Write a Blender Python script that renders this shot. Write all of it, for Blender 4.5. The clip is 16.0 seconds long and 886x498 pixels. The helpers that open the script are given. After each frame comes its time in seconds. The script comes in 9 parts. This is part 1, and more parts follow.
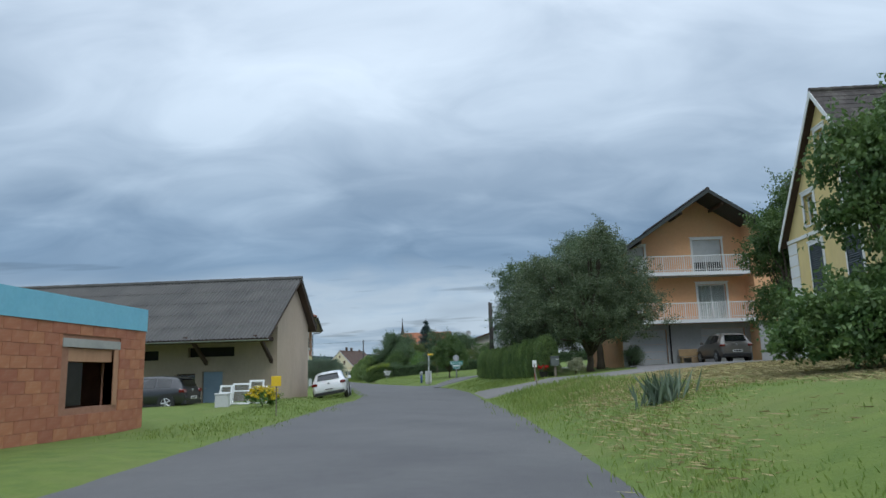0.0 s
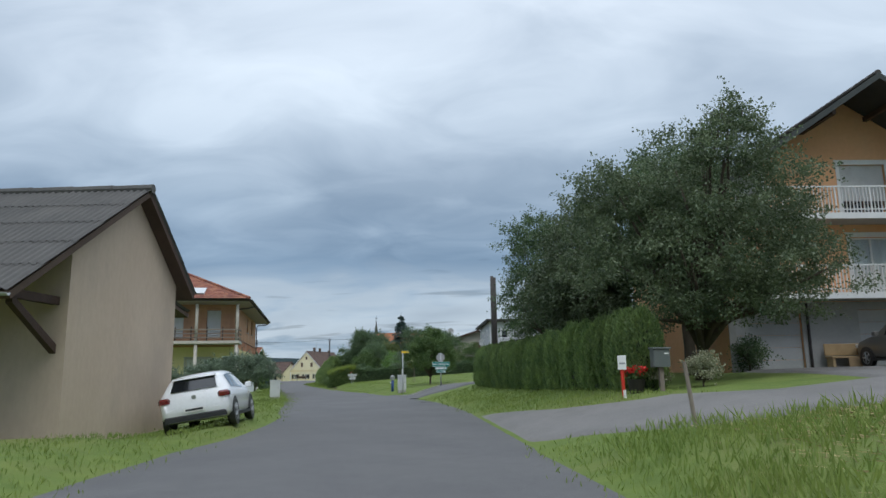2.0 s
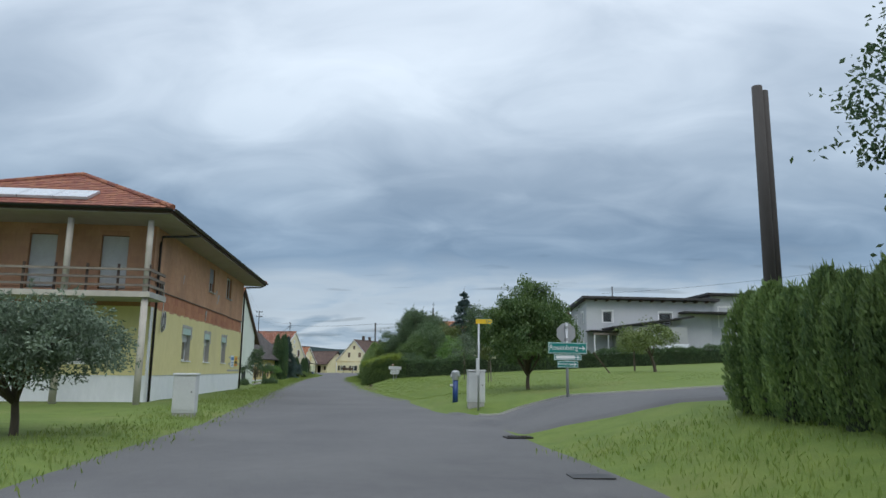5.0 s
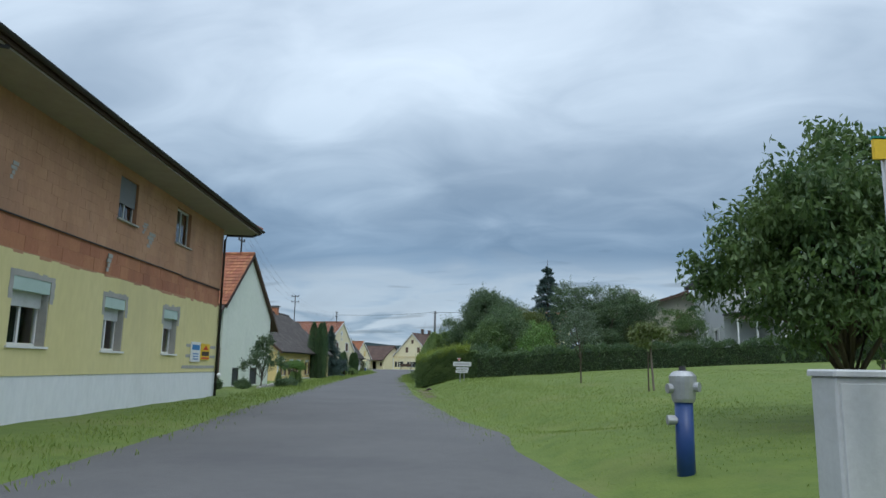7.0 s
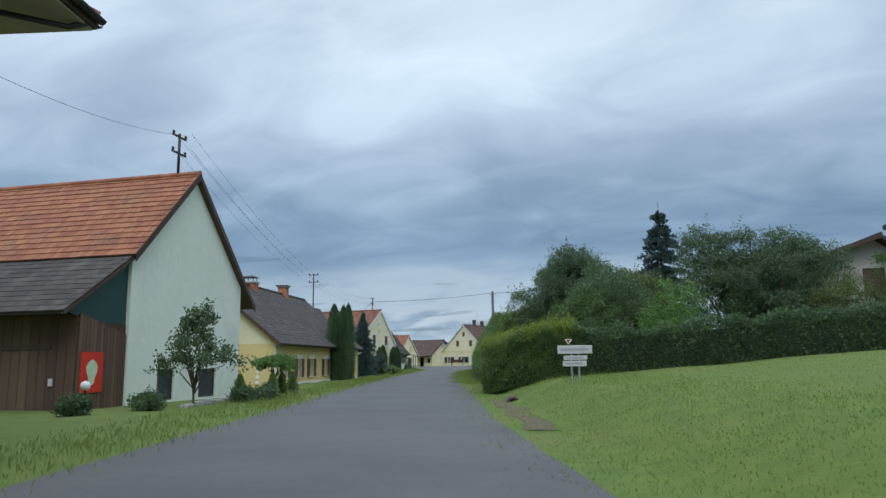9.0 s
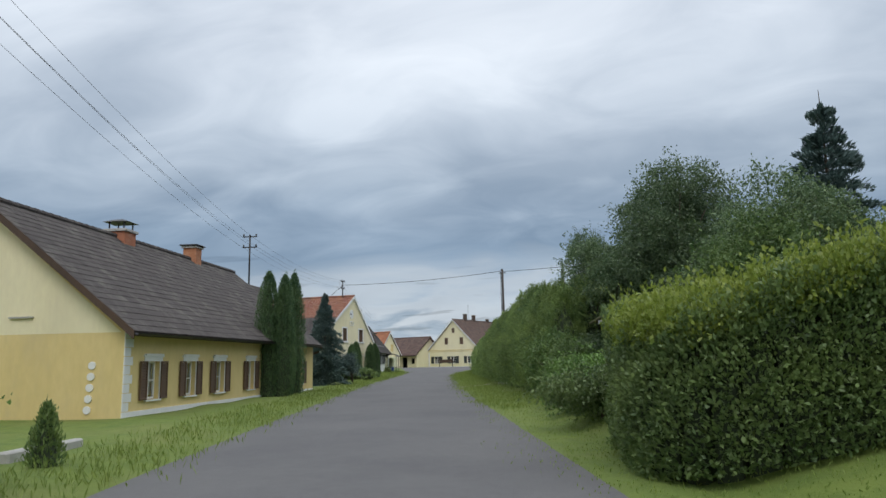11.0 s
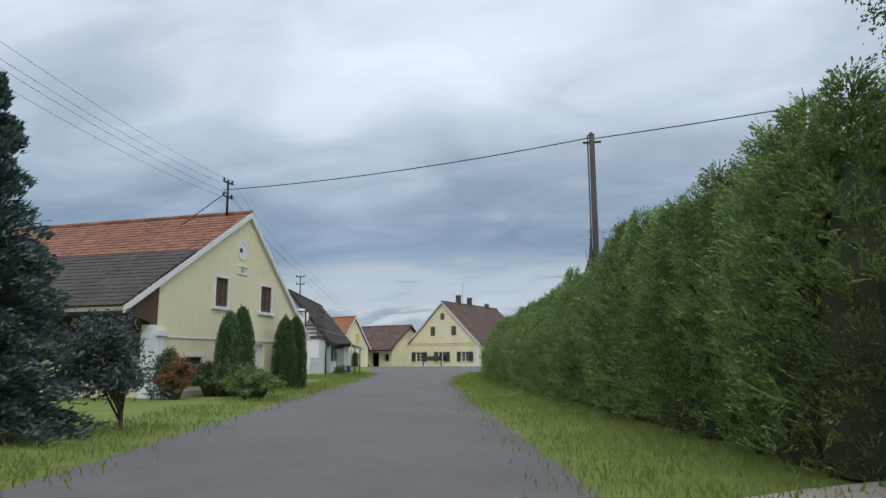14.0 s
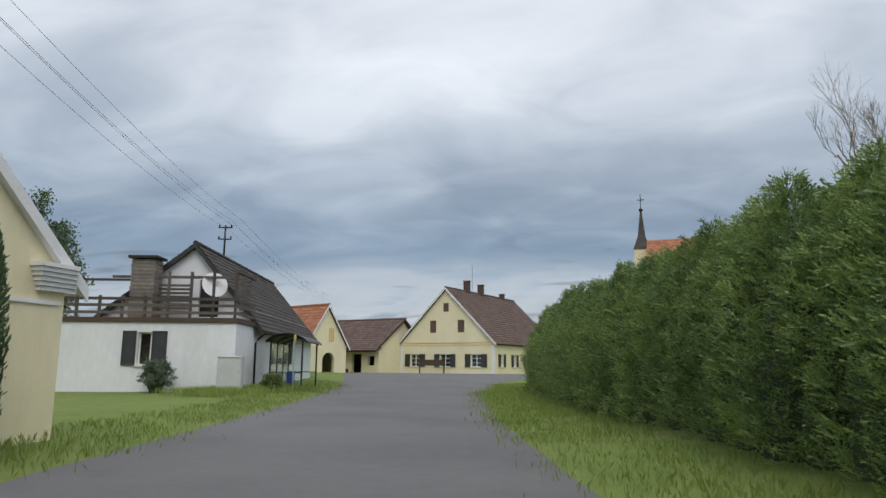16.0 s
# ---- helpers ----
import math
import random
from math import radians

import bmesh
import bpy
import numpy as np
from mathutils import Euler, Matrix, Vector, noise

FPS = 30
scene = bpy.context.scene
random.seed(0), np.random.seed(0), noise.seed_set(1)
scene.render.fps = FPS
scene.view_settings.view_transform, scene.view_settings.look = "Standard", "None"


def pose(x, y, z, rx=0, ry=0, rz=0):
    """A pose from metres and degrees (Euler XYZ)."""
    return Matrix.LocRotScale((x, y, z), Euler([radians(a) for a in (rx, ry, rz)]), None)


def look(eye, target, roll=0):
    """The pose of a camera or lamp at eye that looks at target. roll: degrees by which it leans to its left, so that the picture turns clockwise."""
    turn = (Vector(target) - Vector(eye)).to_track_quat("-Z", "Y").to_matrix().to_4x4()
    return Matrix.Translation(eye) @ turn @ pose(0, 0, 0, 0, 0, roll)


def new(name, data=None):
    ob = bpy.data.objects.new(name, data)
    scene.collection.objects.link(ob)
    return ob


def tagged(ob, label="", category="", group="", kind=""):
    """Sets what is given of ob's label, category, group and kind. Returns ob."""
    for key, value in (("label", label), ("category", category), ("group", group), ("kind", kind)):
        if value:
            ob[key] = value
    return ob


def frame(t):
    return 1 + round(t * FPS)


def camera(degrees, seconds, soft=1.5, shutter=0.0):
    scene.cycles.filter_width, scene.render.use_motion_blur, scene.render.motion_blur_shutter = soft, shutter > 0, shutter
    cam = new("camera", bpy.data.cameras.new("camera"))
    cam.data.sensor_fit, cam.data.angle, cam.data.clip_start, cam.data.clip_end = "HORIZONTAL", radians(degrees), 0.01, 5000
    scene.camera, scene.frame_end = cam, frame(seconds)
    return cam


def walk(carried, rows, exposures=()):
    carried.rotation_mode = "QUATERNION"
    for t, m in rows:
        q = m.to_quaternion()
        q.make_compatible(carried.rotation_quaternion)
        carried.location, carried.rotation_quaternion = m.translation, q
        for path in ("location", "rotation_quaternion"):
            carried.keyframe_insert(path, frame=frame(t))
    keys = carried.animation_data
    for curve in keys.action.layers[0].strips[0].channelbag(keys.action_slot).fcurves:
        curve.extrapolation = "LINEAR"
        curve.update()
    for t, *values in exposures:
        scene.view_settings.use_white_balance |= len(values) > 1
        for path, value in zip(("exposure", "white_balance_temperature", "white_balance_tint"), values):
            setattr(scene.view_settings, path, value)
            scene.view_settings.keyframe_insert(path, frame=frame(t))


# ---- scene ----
cam = camera(65.0, 16.0)

PATH = [
    (0, (2.863, -25.733, 1.247), (2.7362, -23.7682, 1.5962), -1.65),
    (0.5, (2.463, -21.358, 1.233), (2.3723, -19.3904, 1.5813), -1.42),
    (1, (2.122, -16.768, 1.239), (2.0599, -14.7994, 1.5872), -1.58),
    (1.5, (1.787, -12.277, 1.245), (1.7269, -10.3091, 1.5989), -1.49),
    (2, (1.380, -7.684, 1.290), (1.3166, -5.7178, 1.6494), -0.92),
    (2.5, (0.998, -3.146, 1.360), (0.9258, -1.1772, 1.7025), -0.68),
    (3, (0.608, 1.114, 1.262), (0.5150, 3.0793, 1.6187), -0.07),
    (3.5, (0.138, 5.525, 1.276), (0.0253, 7.4886, 1.6360), 0.50),
    (4, (-0.347, 9.813, 1.319), (-0.4943, 11.7756, 1.6751), 0.77),
    (4.2, (-0.576, 11.532, 1.336), (-0.7378, 13.4942, 1.6877), 0.78),
    (6.3, (-3.708, 29.173, 1.398), (-4.0684, 31.1098, 1.7418), 1.20),
    (6.5, (-4.112, 30.998, 1.409), (-4.4881, 32.9319, 1.7531), 1.36),
    (7, (-5.180, 35.501, 1.391), (-5.5819, 37.4312, 1.7247), 0.94),
    (7.5, (-6.252, 39.856, 1.335), (-6.6882, 41.7817, 1.6525), 0.49),
    (8, (-7.470, 44.304, 1.325), (-7.9507, 46.2188, 1.6442), -0.40),
    (8.5, (-8.782, 48.781, 1.262), (-9.2960, 50.6867, 1.5870), -0.75),
    (9, (-10.253, 53.361, 1.220), (-10.7800, 55.2631, 1.5433), -0.83),
    (9.2, (-10.839, 55.104, 1.224), (-11.3640, 57.0055, 1.5528), -0.91),
    (11.3, (-17.184, 74.486, 1.420), (-17.6501, 76.4044, 1.7398), -0.95),
    (11.5, (-17.748, 76.618, 1.414), (-18.2124, 78.5371, 1.7341), -0.74),
    (12, (-19.253, 81.938, 1.404), (-19.7150, 83.8596, 1.7125), -0.53),
    (12.5, (-20.784, 87.387, 1.305), (-21.2370, 89.3082, 1.6291), -0.27),
    (13, (-22.229, 92.869, 1.318), (-22.6730, 94.7925, 1.6363), -0.09),
    (13.5, (-23.701, 98.378, 1.278), (-24.1323, 100.3055, 1.5942), -0.09),
    (14, (-25.182, 103.915, 1.278), (-25.6047, 105.8441, 1.5952), -0.25),
    (14.5, (-26.654, 109.355, 1.230), (-27.0715, 111.2836, 1.5560), -0.37),
    (15, (-28.086, 114.763, 1.214), (-28.5020, 116.6914, 1.5407), -0.14),
    (15.5, (-29.445, 120.166, 1.246), (-29.8597, 122.0957, 1.5681), 0.24),
    (16, (-30.726, 125.707, 1.223), (-31.1404, 127.6353, 1.5559), 0.50),
]
walk(cam, [(t, look(eye, target, roll)) for t, eye, target, roll in PATH], exposures=[(0, -0.12, 5900, 8), (3.5, -0.08, 6200, 10), (6.5, -0.1, 5950, 8), (8, -0.17, 5820, 7), (9.2, -0.12, 5850, 7), (11.3, -0.05, 6480, 12), (13.5, -0.07, 6350, 12), (16, -0.08, 6620, 13)])

# ---- light ----
world = bpy.data.worlds.new("overcast_sky")
scene.world = world
world.use_nodes = True
wt = world.node_tree
wt.nodes.clear()


def wn(kind, **values):
    node = wt.nodes.new(kind)
    for key, value in values.items():
        node.inputs[key].default_value = value
    return node


def wmath(op, a, b=None):
    node = wt.nodes.new("ShaderNodeMath")
    node.operation = op
    for i, v in enumerate((a, b)):
        if v is None:
            continue
        if isinstance(v, (int, float)):
            node.inputs[i].default_value = v
        else:
            wt.links.new(v, node.inputs[i])
    return node.outputs[0]


sky = wt.nodes.new("ShaderNodeTexSky")
sky.sky_type = "NISHITA"
sky.sun_disc = False
sky.sun_elevation = radians(48)
sky.sun_rotation = radians(150)
coord = wt.nodes.new("ShaderNodeTexCoord")
sep = wt.nodes.new("ShaderNodeSeparateXYZ")
wt.links.new(coord.outputs["Generated"], sep.inputs[0])
height = wmath("MAXIMUM", sep.outputs[2], 0.0)


def deck(offset, rotation, scale, place):
    """Coordinates on a cloud deck; a small offset draws the clouds out towards the horizon."""
    flat = wmath("ADD", height, offset)
    comb = wt.nodes.new("ShaderNodeCombineXYZ")
    wt.links.new(wmath("DIVIDE", sep.outputs[0], flat), comb.inputs[0])
    wt.links.new(wmath("DIVIDE", sep.outputs[1], flat), comb.inputs[1])
    turn = wt.nodes.new("ShaderNodeMapping")
    turn.inputs["Rotation"].default_value = (0, 0, radians(rotation))
    turn.inputs["Scale"].default_value = scale
    turn.inputs["Location"].default_value = place
    wt.links.new(comb.outputs[0], turn.inputs[0])
    return turn.outputs[0]


def clouds(where, **values):
    node = wn("ShaderNodeTexNoise", **values)
    wt.links.new(where, node.inputs["Vector"])
    return node.outputs[0]


upper = deck(0.3, -32, (0.8, 1.25, 1), (0.35, 0.55, 0))
lower = deck(0.07, -8, (0.3, 0.55, 1), (1.7, 0.2, 0))
big = clouds(upper, Scale=1.5, Detail=2.0, Roughness=0.45, Distortion=0.5)
fine = clouds(upper, Scale=3.6, Detail=5.0, Roughness=0.5, Distortion=0.7)
streak = clouds(lower, Scale=1.3, Detail=5.0, Roughness=0.55, Distortion=0.3)
scud = clouds(lower, Scale=3.1, Detail=3.0, Roughness=0.5, Distortion=0.4)
cloud = wmath("ADD", wmath("MULTIPLY", big, 0.6), wmath("MULTIPLY", fine, 0.4))
ramp = wt.nodes.new("ShaderNodeValToRGB")
els = ramp.color_ramp.elements
els[0].position, els[0].color = 0.36, (0.75, 0.79, 0.835, 1)
els[1].position, els[1].color = 0.66, (1.2, 1.2, 1.19, 1)
mid = els.new(0.5)
mid.color = (0.96, 0.98, 1.0, 1)
wt.links.new(cloud, ramp.inputs[0])
# the cloud deck: bright slits low down, a dark blue belt, brighter overhead, its edges broken by the clouds
lift = wt.nodes.new("ShaderNodeValToRGB")
le = lift.color_ramp.elements
le[0].position, le[0].color = 0.0, (0.46, 0.53, 0.59, 1)
le[1].position, le[1].color = 1.0, (1.85, 1.88, 1.92, 1)
for pos, c in ((0.03, (0.53, 0.6, 0.66)), (0.05, (0.34, 0.43, 0.52)), (0.07, (0.56, 0.62, 0.67)), (0.1, (0.52, 0.59, 0.65)), (0.125, (0.355, 0.445, 0.54)), (0.155, (0.255, 0.35, 0.46)), (0.195, (0.325, 0.42, 0.525)), (0.25, (0.47, 0.56, 0.65)), (0.33, (0.61, 0.69, 0.77)), (0.43, (0.76, 0.83, 0.9)), (0.6, (1.0, 1.05, 1.1))):
    e = le.new(pos)
    e.color = (*c, 1)
broken = wmath("ADD", height, wmath("ADD", wmath("MULTIPLY", wmath("SUBTRACT", streak, 0.5), 0.085), wmath("MULTIPLY", wmath("SUBTRACT", fine, 0.5), 0.11)))
wt.links.new(wmath("MAXIMUM", broken, 0.0), lift.inputs[0])
mul = wt.nodes.new("ShaderNodeMixRGB")
mul.blend_type = "MULTIPLY"
mul.inputs[0].default_value = 1.0
wt.links.new(ramp.outputs[0], mul.inputs[1])
wt.links.new(lift.outputs[0], mul.inputs[2])
both = wt.nodes.new("ShaderNodeMixRGB")
both.inputs[0].default_value = 0.92
dim = wt.nodes.new("ShaderNodeMixRGB")
dim.blend_type = "MULTIPLY"
dim.inputs[0].default_value = 1.0
dim.inputs[2].default_value = (0.1, 0.1, 0.1, 1)
wt.links.new(sky.outputs[0], dim.inputs[1])
wt.links.new(dim.outputs[0], both.inputs[1])
# small ragged scud low in the sky
shade = wt.nodes.new("ShaderNodeMapRange")
shade.inputs["From Min"].default_value, shade.inputs["From Max"].default_value = 0.6, 0.68
shade.inputs["To Min"].default_value, shade.inputs["To Max"].default_value = 1.0, 0.72
wt.links.new(scud, shade.inputs[0])
dark = wt.nodes.new("ShaderNodeMixRGB")
dark.blend_type = "MULTIPLY"
dark.inputs[0].default_value = 1.0
wt.links.new(mul.outputs[0], dark.inputs[1])
low_sky = wt.nodes.new("ShaderNodeMapRange")
low_sky.inputs["From Min"].default_value, low_sky.inputs["From Max"].default_value = 0.1, 0.17
low_sky.inputs["To Min"].default_value, low_sky.inputs["To Max"].default_value = 0.0, 1.0
wt.links.new(height, low_sky.inputs[0])
wt.links.new(wmath("MAXIMUM", shade.outputs[0], low_sky.outputs[0]), dark.inputs[2])
wt.links.new(dark.outputs[0], both.inputs[2])
bg = wn("ShaderNodeBackground", Strength=1.0)
wt.links.new(both.outputs[0], bg.inputs[0])
wout = wt.nodes.new("ShaderNodeOutputWorld")
wt.links.new(bg.outputs[0], wout.inputs[0])

sun = new("sun", bpy.data.lights.new("sun", "SUN"))
sun.data.energy, sun.data.angle, sun.data.color = 0.9, radians(25), (1.0, 0.97, 0.92)
sun.matrix_world = look((0, 0, 60), (-20, 45, 0))

# ---- materials ----


def link(tree, a, b):
    tree.links.new(a, b)


def surface(name, c1, c2, scale=1.5, rough=0.85, bump=0.15, bump_scale=25.0, stain=None, stain_scale=0.5, stain_amount=0.5, spread=0.0, metal=0.0, stretch=(1, 1, 1), island=False, clear=0.0, world_space=False):
    """A worn surface: two colours mixed at a coarse and a fine scale, a stain of its own shape, fine relief."""
    m = bpy.data.materials.new(name)
    m.use_nodes = True
    t = m.node_tree
    b = t.nodes["Principled BSDF"]
    b.inputs["Roughness"].default_value = rough
    b.inputs["Metallic"].default_value = metal
    tc = t.nodes.new("ShaderNodeTexCoord")
    mp = t.nodes.new("ShaderNodeMapping")
    mp.inputs["Scale"].default_value = stretch
    link(t, t.nodes.new("ShaderNodeNewGeometry").outputs["Position"] if world_space else tc.outputs["Object"], mp.inputs[0])

    def noisy(s, detail=4.0, r=0.6):
        n = t.nodes.new("ShaderNodeTexNoise")
        n.inputs["Scale"].default_value, n.inputs["Detail"].default_value, n.inputs["Roughness"].default_value = s, detail, r
        link(t, mp.outputs[0], n.inputs["Vector"])
        return n.outputs[0]

    def mix(f, a, c, mode="MIX"):
        n = t.nodes.new("ShaderNodeMixRGB")
        n.blend_type = mode
        for i, v in enumerate((f, a, c)):
            if isinstance(v, tuple):
                n.inputs[i].default_value = (*v, 1)
            elif isinstance(v, float):
                n.inputs[i].default_value = v
            else:
                link(t, v, n.inputs[i])
        return n.outputs[0]

    def sharpen(v, lo, hi):
        n = t.nodes.new("ShaderNodeMapRange")
        n.inputs["From Min"].default_value, n.inputs["From Max"].default_value = lo, hi
        link(t, v, n.inputs[0])
        return n.outputs[0]

    col = mix(sharpen(noisy(scale), 0.33, 0.67), c1, c2)
    col = mix(0.35, col, mix(noisy(scale * 14, 3.0), tuple(v * 0.72 for v in c1), tuple(min(1, v * 1.22) for v in c2)))
    if stain:
        f = sharpen(noisy(stain_scale, 6.0, 0.65), 0.5, 0.68)
        fm = t.nodes.new("ShaderNodeMath")
        fm.operation = "MULTIPLY"
        fm.inputs[1].default_value = stain_amount
        link(t, f, fm.inputs[0])
        col = mix(fm.outputs[0], col, stain)
    if spread:
        if island:
            info = t.nodes.new("ShaderNodeNewGeometry").outputs["Random Per Island"]
        else:
            info = t.nodes.new("ShaderNodeObjectInfo").outputs["Random"]
        hsv = t.nodes.new("ShaderNodeHueSaturation")
        for key, amount in (("Value", spread), ("Hue", spread * 0.05)):
            mr = t.nodes.new("ShaderNodeMapRange")
            base = 1.0 if key == "Value" else 0.5
            mr.inputs["To Min"].default_value, mr.inputs["To Max"].default_value = base - amount, base + amount
            link(t, info, mr.inputs[0])
            link(t, mr.outputs[0], hsv.inputs[key])
        link(t, col, hsv.inputs["Color"])
        col = hsv.outputs[0]
    link(t, col, b.inputs["Base Color"])
    if bump:
        bp = t.nodes.new("ShaderNodeBump")
        bp.inputs["Strength"].default_value = bump
        bp.inputs["Distance"].default_value = 0.02
        link(t, noisy(bump_scale, 5.0), bp.inputs["Height"])
        link(t, bp.outputs[0], b.inputs["Normal"])
    if clear:
        b.inputs["Coat Weight"].default_value = clear
        b.inputs["Coat Roughness"].default_value = 0.08
    return m


def leafy(name, c1, c2, spread=0.35, rough=0.5, through_light=0.25):
    m = bpy.data.materials.new(name)
    m.use_nodes = True
    t = m.node_tree
    b = t.nodes["Principled BSDF"]
    b.inputs["Roughness"].default_value = rough
    b.inputs["Specular IOR Level"].default_value = 0.5
    geo = t.nodes.new("ShaderNodeNewGeometry")
    tc = t.nodes.new("ShaderNodeTexCoord")
    n = t.nodes.new("ShaderNodeTexNoise")
    n.inputs["Scale"].default_value, n.inputs["Detail"].default_value = 1.3, 4.0
    link(t, tc.outputs["Object"], n.inputs["Vector"])
    add = t.nodes.new("ShaderNodeMath")
    add.operation = "MULTIPLY_ADD"
    add.inputs[1].default_value, add.inputs[2].default_value = 0.55, -0.1
    link(t, geo.outputs["Random Per Island"], add.inputs[0])
    add2 = t.nodes.new("ShaderNodeMath")
    add2.operation = "ADD"
    link(t, add.outputs[0], add2.inputs[0])
    mr = t.nodes.new("ShaderNodeMapRange")
    mr.inputs["From Min"].default_value, mr.inputs["From Max"].default_value = 0.3, 0.7
    mr.inputs["To Max"].default_value = 0.6
    link(t, n.outputs[0], mr.inputs[0])
    link(t, mr.outputs[0], add2.inputs[1])
    mix = t.nodes.new("ShaderNodeMixRGB")
    mix.inputs[1].default_value, mix.inputs[2].default_value = (*c1, 1), (*c2, 1)
    link(t, add2.outputs[0], mix.inputs[0])
    info = t.nodes.new("ShaderNodeObjectInfo")
    hsv = t.nodes.new("ShaderNodeHueSaturation")
    vr = t.nodes.new("ShaderNodeMapRange")
    vr.inputs["To Min"].default_value, vr.inputs["To Max"].default_value = 1 - spread * 0.5, 1 + spread * 0.5
    link(t, info.outputs["Random"], vr.inputs[0])
    link(t, vr.outputs[0], hsv.inputs["Value"])
    link(t, mix.outputs[0], hsv.inputs["Color"])
    link(t, hsv.outputs[0], b.inputs["Base Color"])
    tr = t.nodes.new("ShaderNodeBsdfTranslucent")
    link(t, hsv.outputs[0], tr.inputs[0])
    ms = t.nodes.new("ShaderNodeMixShader")
    ms.inputs[0].default_value = through_light
    link(t, b.outputs[0], ms.inputs[1])
    link(t, tr.outputs[0], ms.inputs[2])
    link(t, ms.outputs[0], t.nodes["Material Output"].inputs[0])
    return m


def glassy(name, tint=(0.9, 0.95, 0.95)):
    m = bpy.data.materials.new(name)
    m.use_nodes = True
    b = m.node_tree.nodes["Principled BSDF"]
    b.inputs["Base Color"].default_value = (*tint, 1)
    b.inputs["Transmission Weight"].default_value = 1.0
    b.inputs["Roughness"].default_value = 0.03
    b.inputs["IOR"].default_value = 1.45
    return m


ASPHALT = surface("asphalt", (0.1, 0.1, 0.104), (0.14, 0.139, 0.138), 0.35, 0.9, 0.5, 90, stain=(0.085, 0.085, 0.09), stain_scale=0.25, stain_amount=0.6)
PATH_GREY = surface("driveway_asphalt", (0.15, 0.145, 0.14), (0.21, 0.2, 0.19), 0.4, 0.92, 0.4, 70, stain=(0.11, 0.105, 0.1), stain_scale=0.3)
GRAVEL = surface("gravel", (0.3, 0.27, 0.23), (0.42, 0.38, 0.33), 6, 0.95, 0.9, 60)
PLASTER_SAND = surface("sand_plaster", (0.47, 0.37, 0.28), (0.54, 0.44, 0.34), 0.5, 0.92, 0.07, 35, stain=(0.36, 0.3, 0.24), stain_scale=0.35, stain_amount=0.55, stretch=(1, 1, 0.5))
PLASTER_YELLOW = surface("yellow_plaster", (0.68, 0.6, 0.28), (0.74, 0.66, 0.34), 0.4, 0.9, 0.07, 35, stain=(0.56, 0.5, 0.27), stain_scale=0.5, stain_amount=0.45, stretch=(1, 1, 0.4))
PLASTER_CREAM = surface("cream_plaster", (0.78, 0.69, 0.44), (0.84, 0.77, 0.53), 0.4, 0.9, 0.07, 35, stain=(0.66, 0.6, 0.42), stain_scale=0.45, stain_amount=0.4, stretch=(1, 1, 0.4))
PLASTER_OCHRE = surface("ochre_plaster", (0.68, 0.53, 0.22), (0.75, 0.6, 0.29), 0.4, 0.9, 0.07, 35, stain=(0.56, 0.46, 0.26), stain_scale=0.5, stain_amount=0.5, stretch=(1, 1, 0.4))
PLASTER_ORANGE = surface("apricot_plaster", (0.79, 0.43, 0.22), (0.84, 0.49, 0.27), 0.4, 0.9, 0.2, 60, stain=(0.6, 0.38, 0.22), stain_scale=0.4, stain_amount=0.4)
PLASTER_WHITE = surface("white_plaster", (0.76, 0.78, 0.8), (0.82, 0.83, 0.84), 0.5, 0.9, 0.07, 35, stain=(0.58, 0.6, 0.6), stain_scale=0.5, stain_amount=0.45, stretch=(1, 1, 0.4))
PLASTER_MINT = surface("pale_lime_plaster", (0.66, 0.72, 0.62), (0.74, 0.78, 0.7), 0.6, 0.9, 0.07, 35, stain=(0.52, 0.58, 0.5), stain_scale=0.55, stain_amount=0.55, stretch=(1, 1, 0.5))
PLASTER_GREY = surface("grey_plaster", (0.36, 0.36, 0.36), (0.44, 0.44, 0.43), 0.5, 0.9, 0.2, 60, stain=(0.3, 0.3, 0.3), stain_scale=0.4)
CONCRETE = surface("concrete", (0.36, 0.35, 0.33), (0.46, 0.45, 0.42), 1.2, 0.9, 0.4, 40, stain=(0.25, 0.25, 0.24), stain_scale=0.8)
RAW_BRICK = surface("raw_hollow_brick", (0.38, 0.2, 0.115), (0.52, 0.29, 0.175), 0.7, 0.95, 0.5, 30, stain=(0.28, 0.16, 0.105), stain_scale=0.5, stain_amount=0.6, stretch=(1, 1, 0.35))
WASHED_BRICK = surface("mortar_washed_brick", (0.42, 0.225, 0.13), (0.55, 0.32, 0.2), 0.8, 0.95, 0.6, 30, stain=(0.3, 0.18, 0.12), stain_scale=0.55, stain_amount=0.65, stretch=(1, 1, 0.35), spread=0.045, world_space=True)
BAND_BRICK = surface("raw_red_brick", (0.38, 0.16, 0.085), (0.48, 0.215, 0.12), 1.2, 0.92, 0.5, 40, stain=(0.3, 0.14, 0.085), stain_scale=0.8, stain_amount=0.5, stretch=(1, 1, 0.6), spread=0.1, world_space=True)
SLATE_DARK = surface("weathered_black_shingle", (0.042, 0.036, 0.034), (0.066, 0.056, 0.052), 1.0, 0.9, 0.4, 40, stain=(0.1, 0.09, 0.08), stain_scale=1.6, stain_amount=0.4, spread=0.2, island=True)
MOSSY = surface("mossy_roof_felt", (0.11, 0.115, 0.05), (0.19, 0.175, 0.09), 2.5, 0.95, 0.6, 30, stain=(0.2, 0.18, 0.12), stain_scale=1.0)
BRICK_RED = surface("red_hollow_brick", (0.38, 0.145, 0.078), (0.47, 0.195, 0.105), 3, 0.9, 0.5, 40, stain=(0.52, 0.34, 0.24), stain_scale=2.0, stain_amount=0.35, spread=0.13, stretch=(1, 1, 2.5))
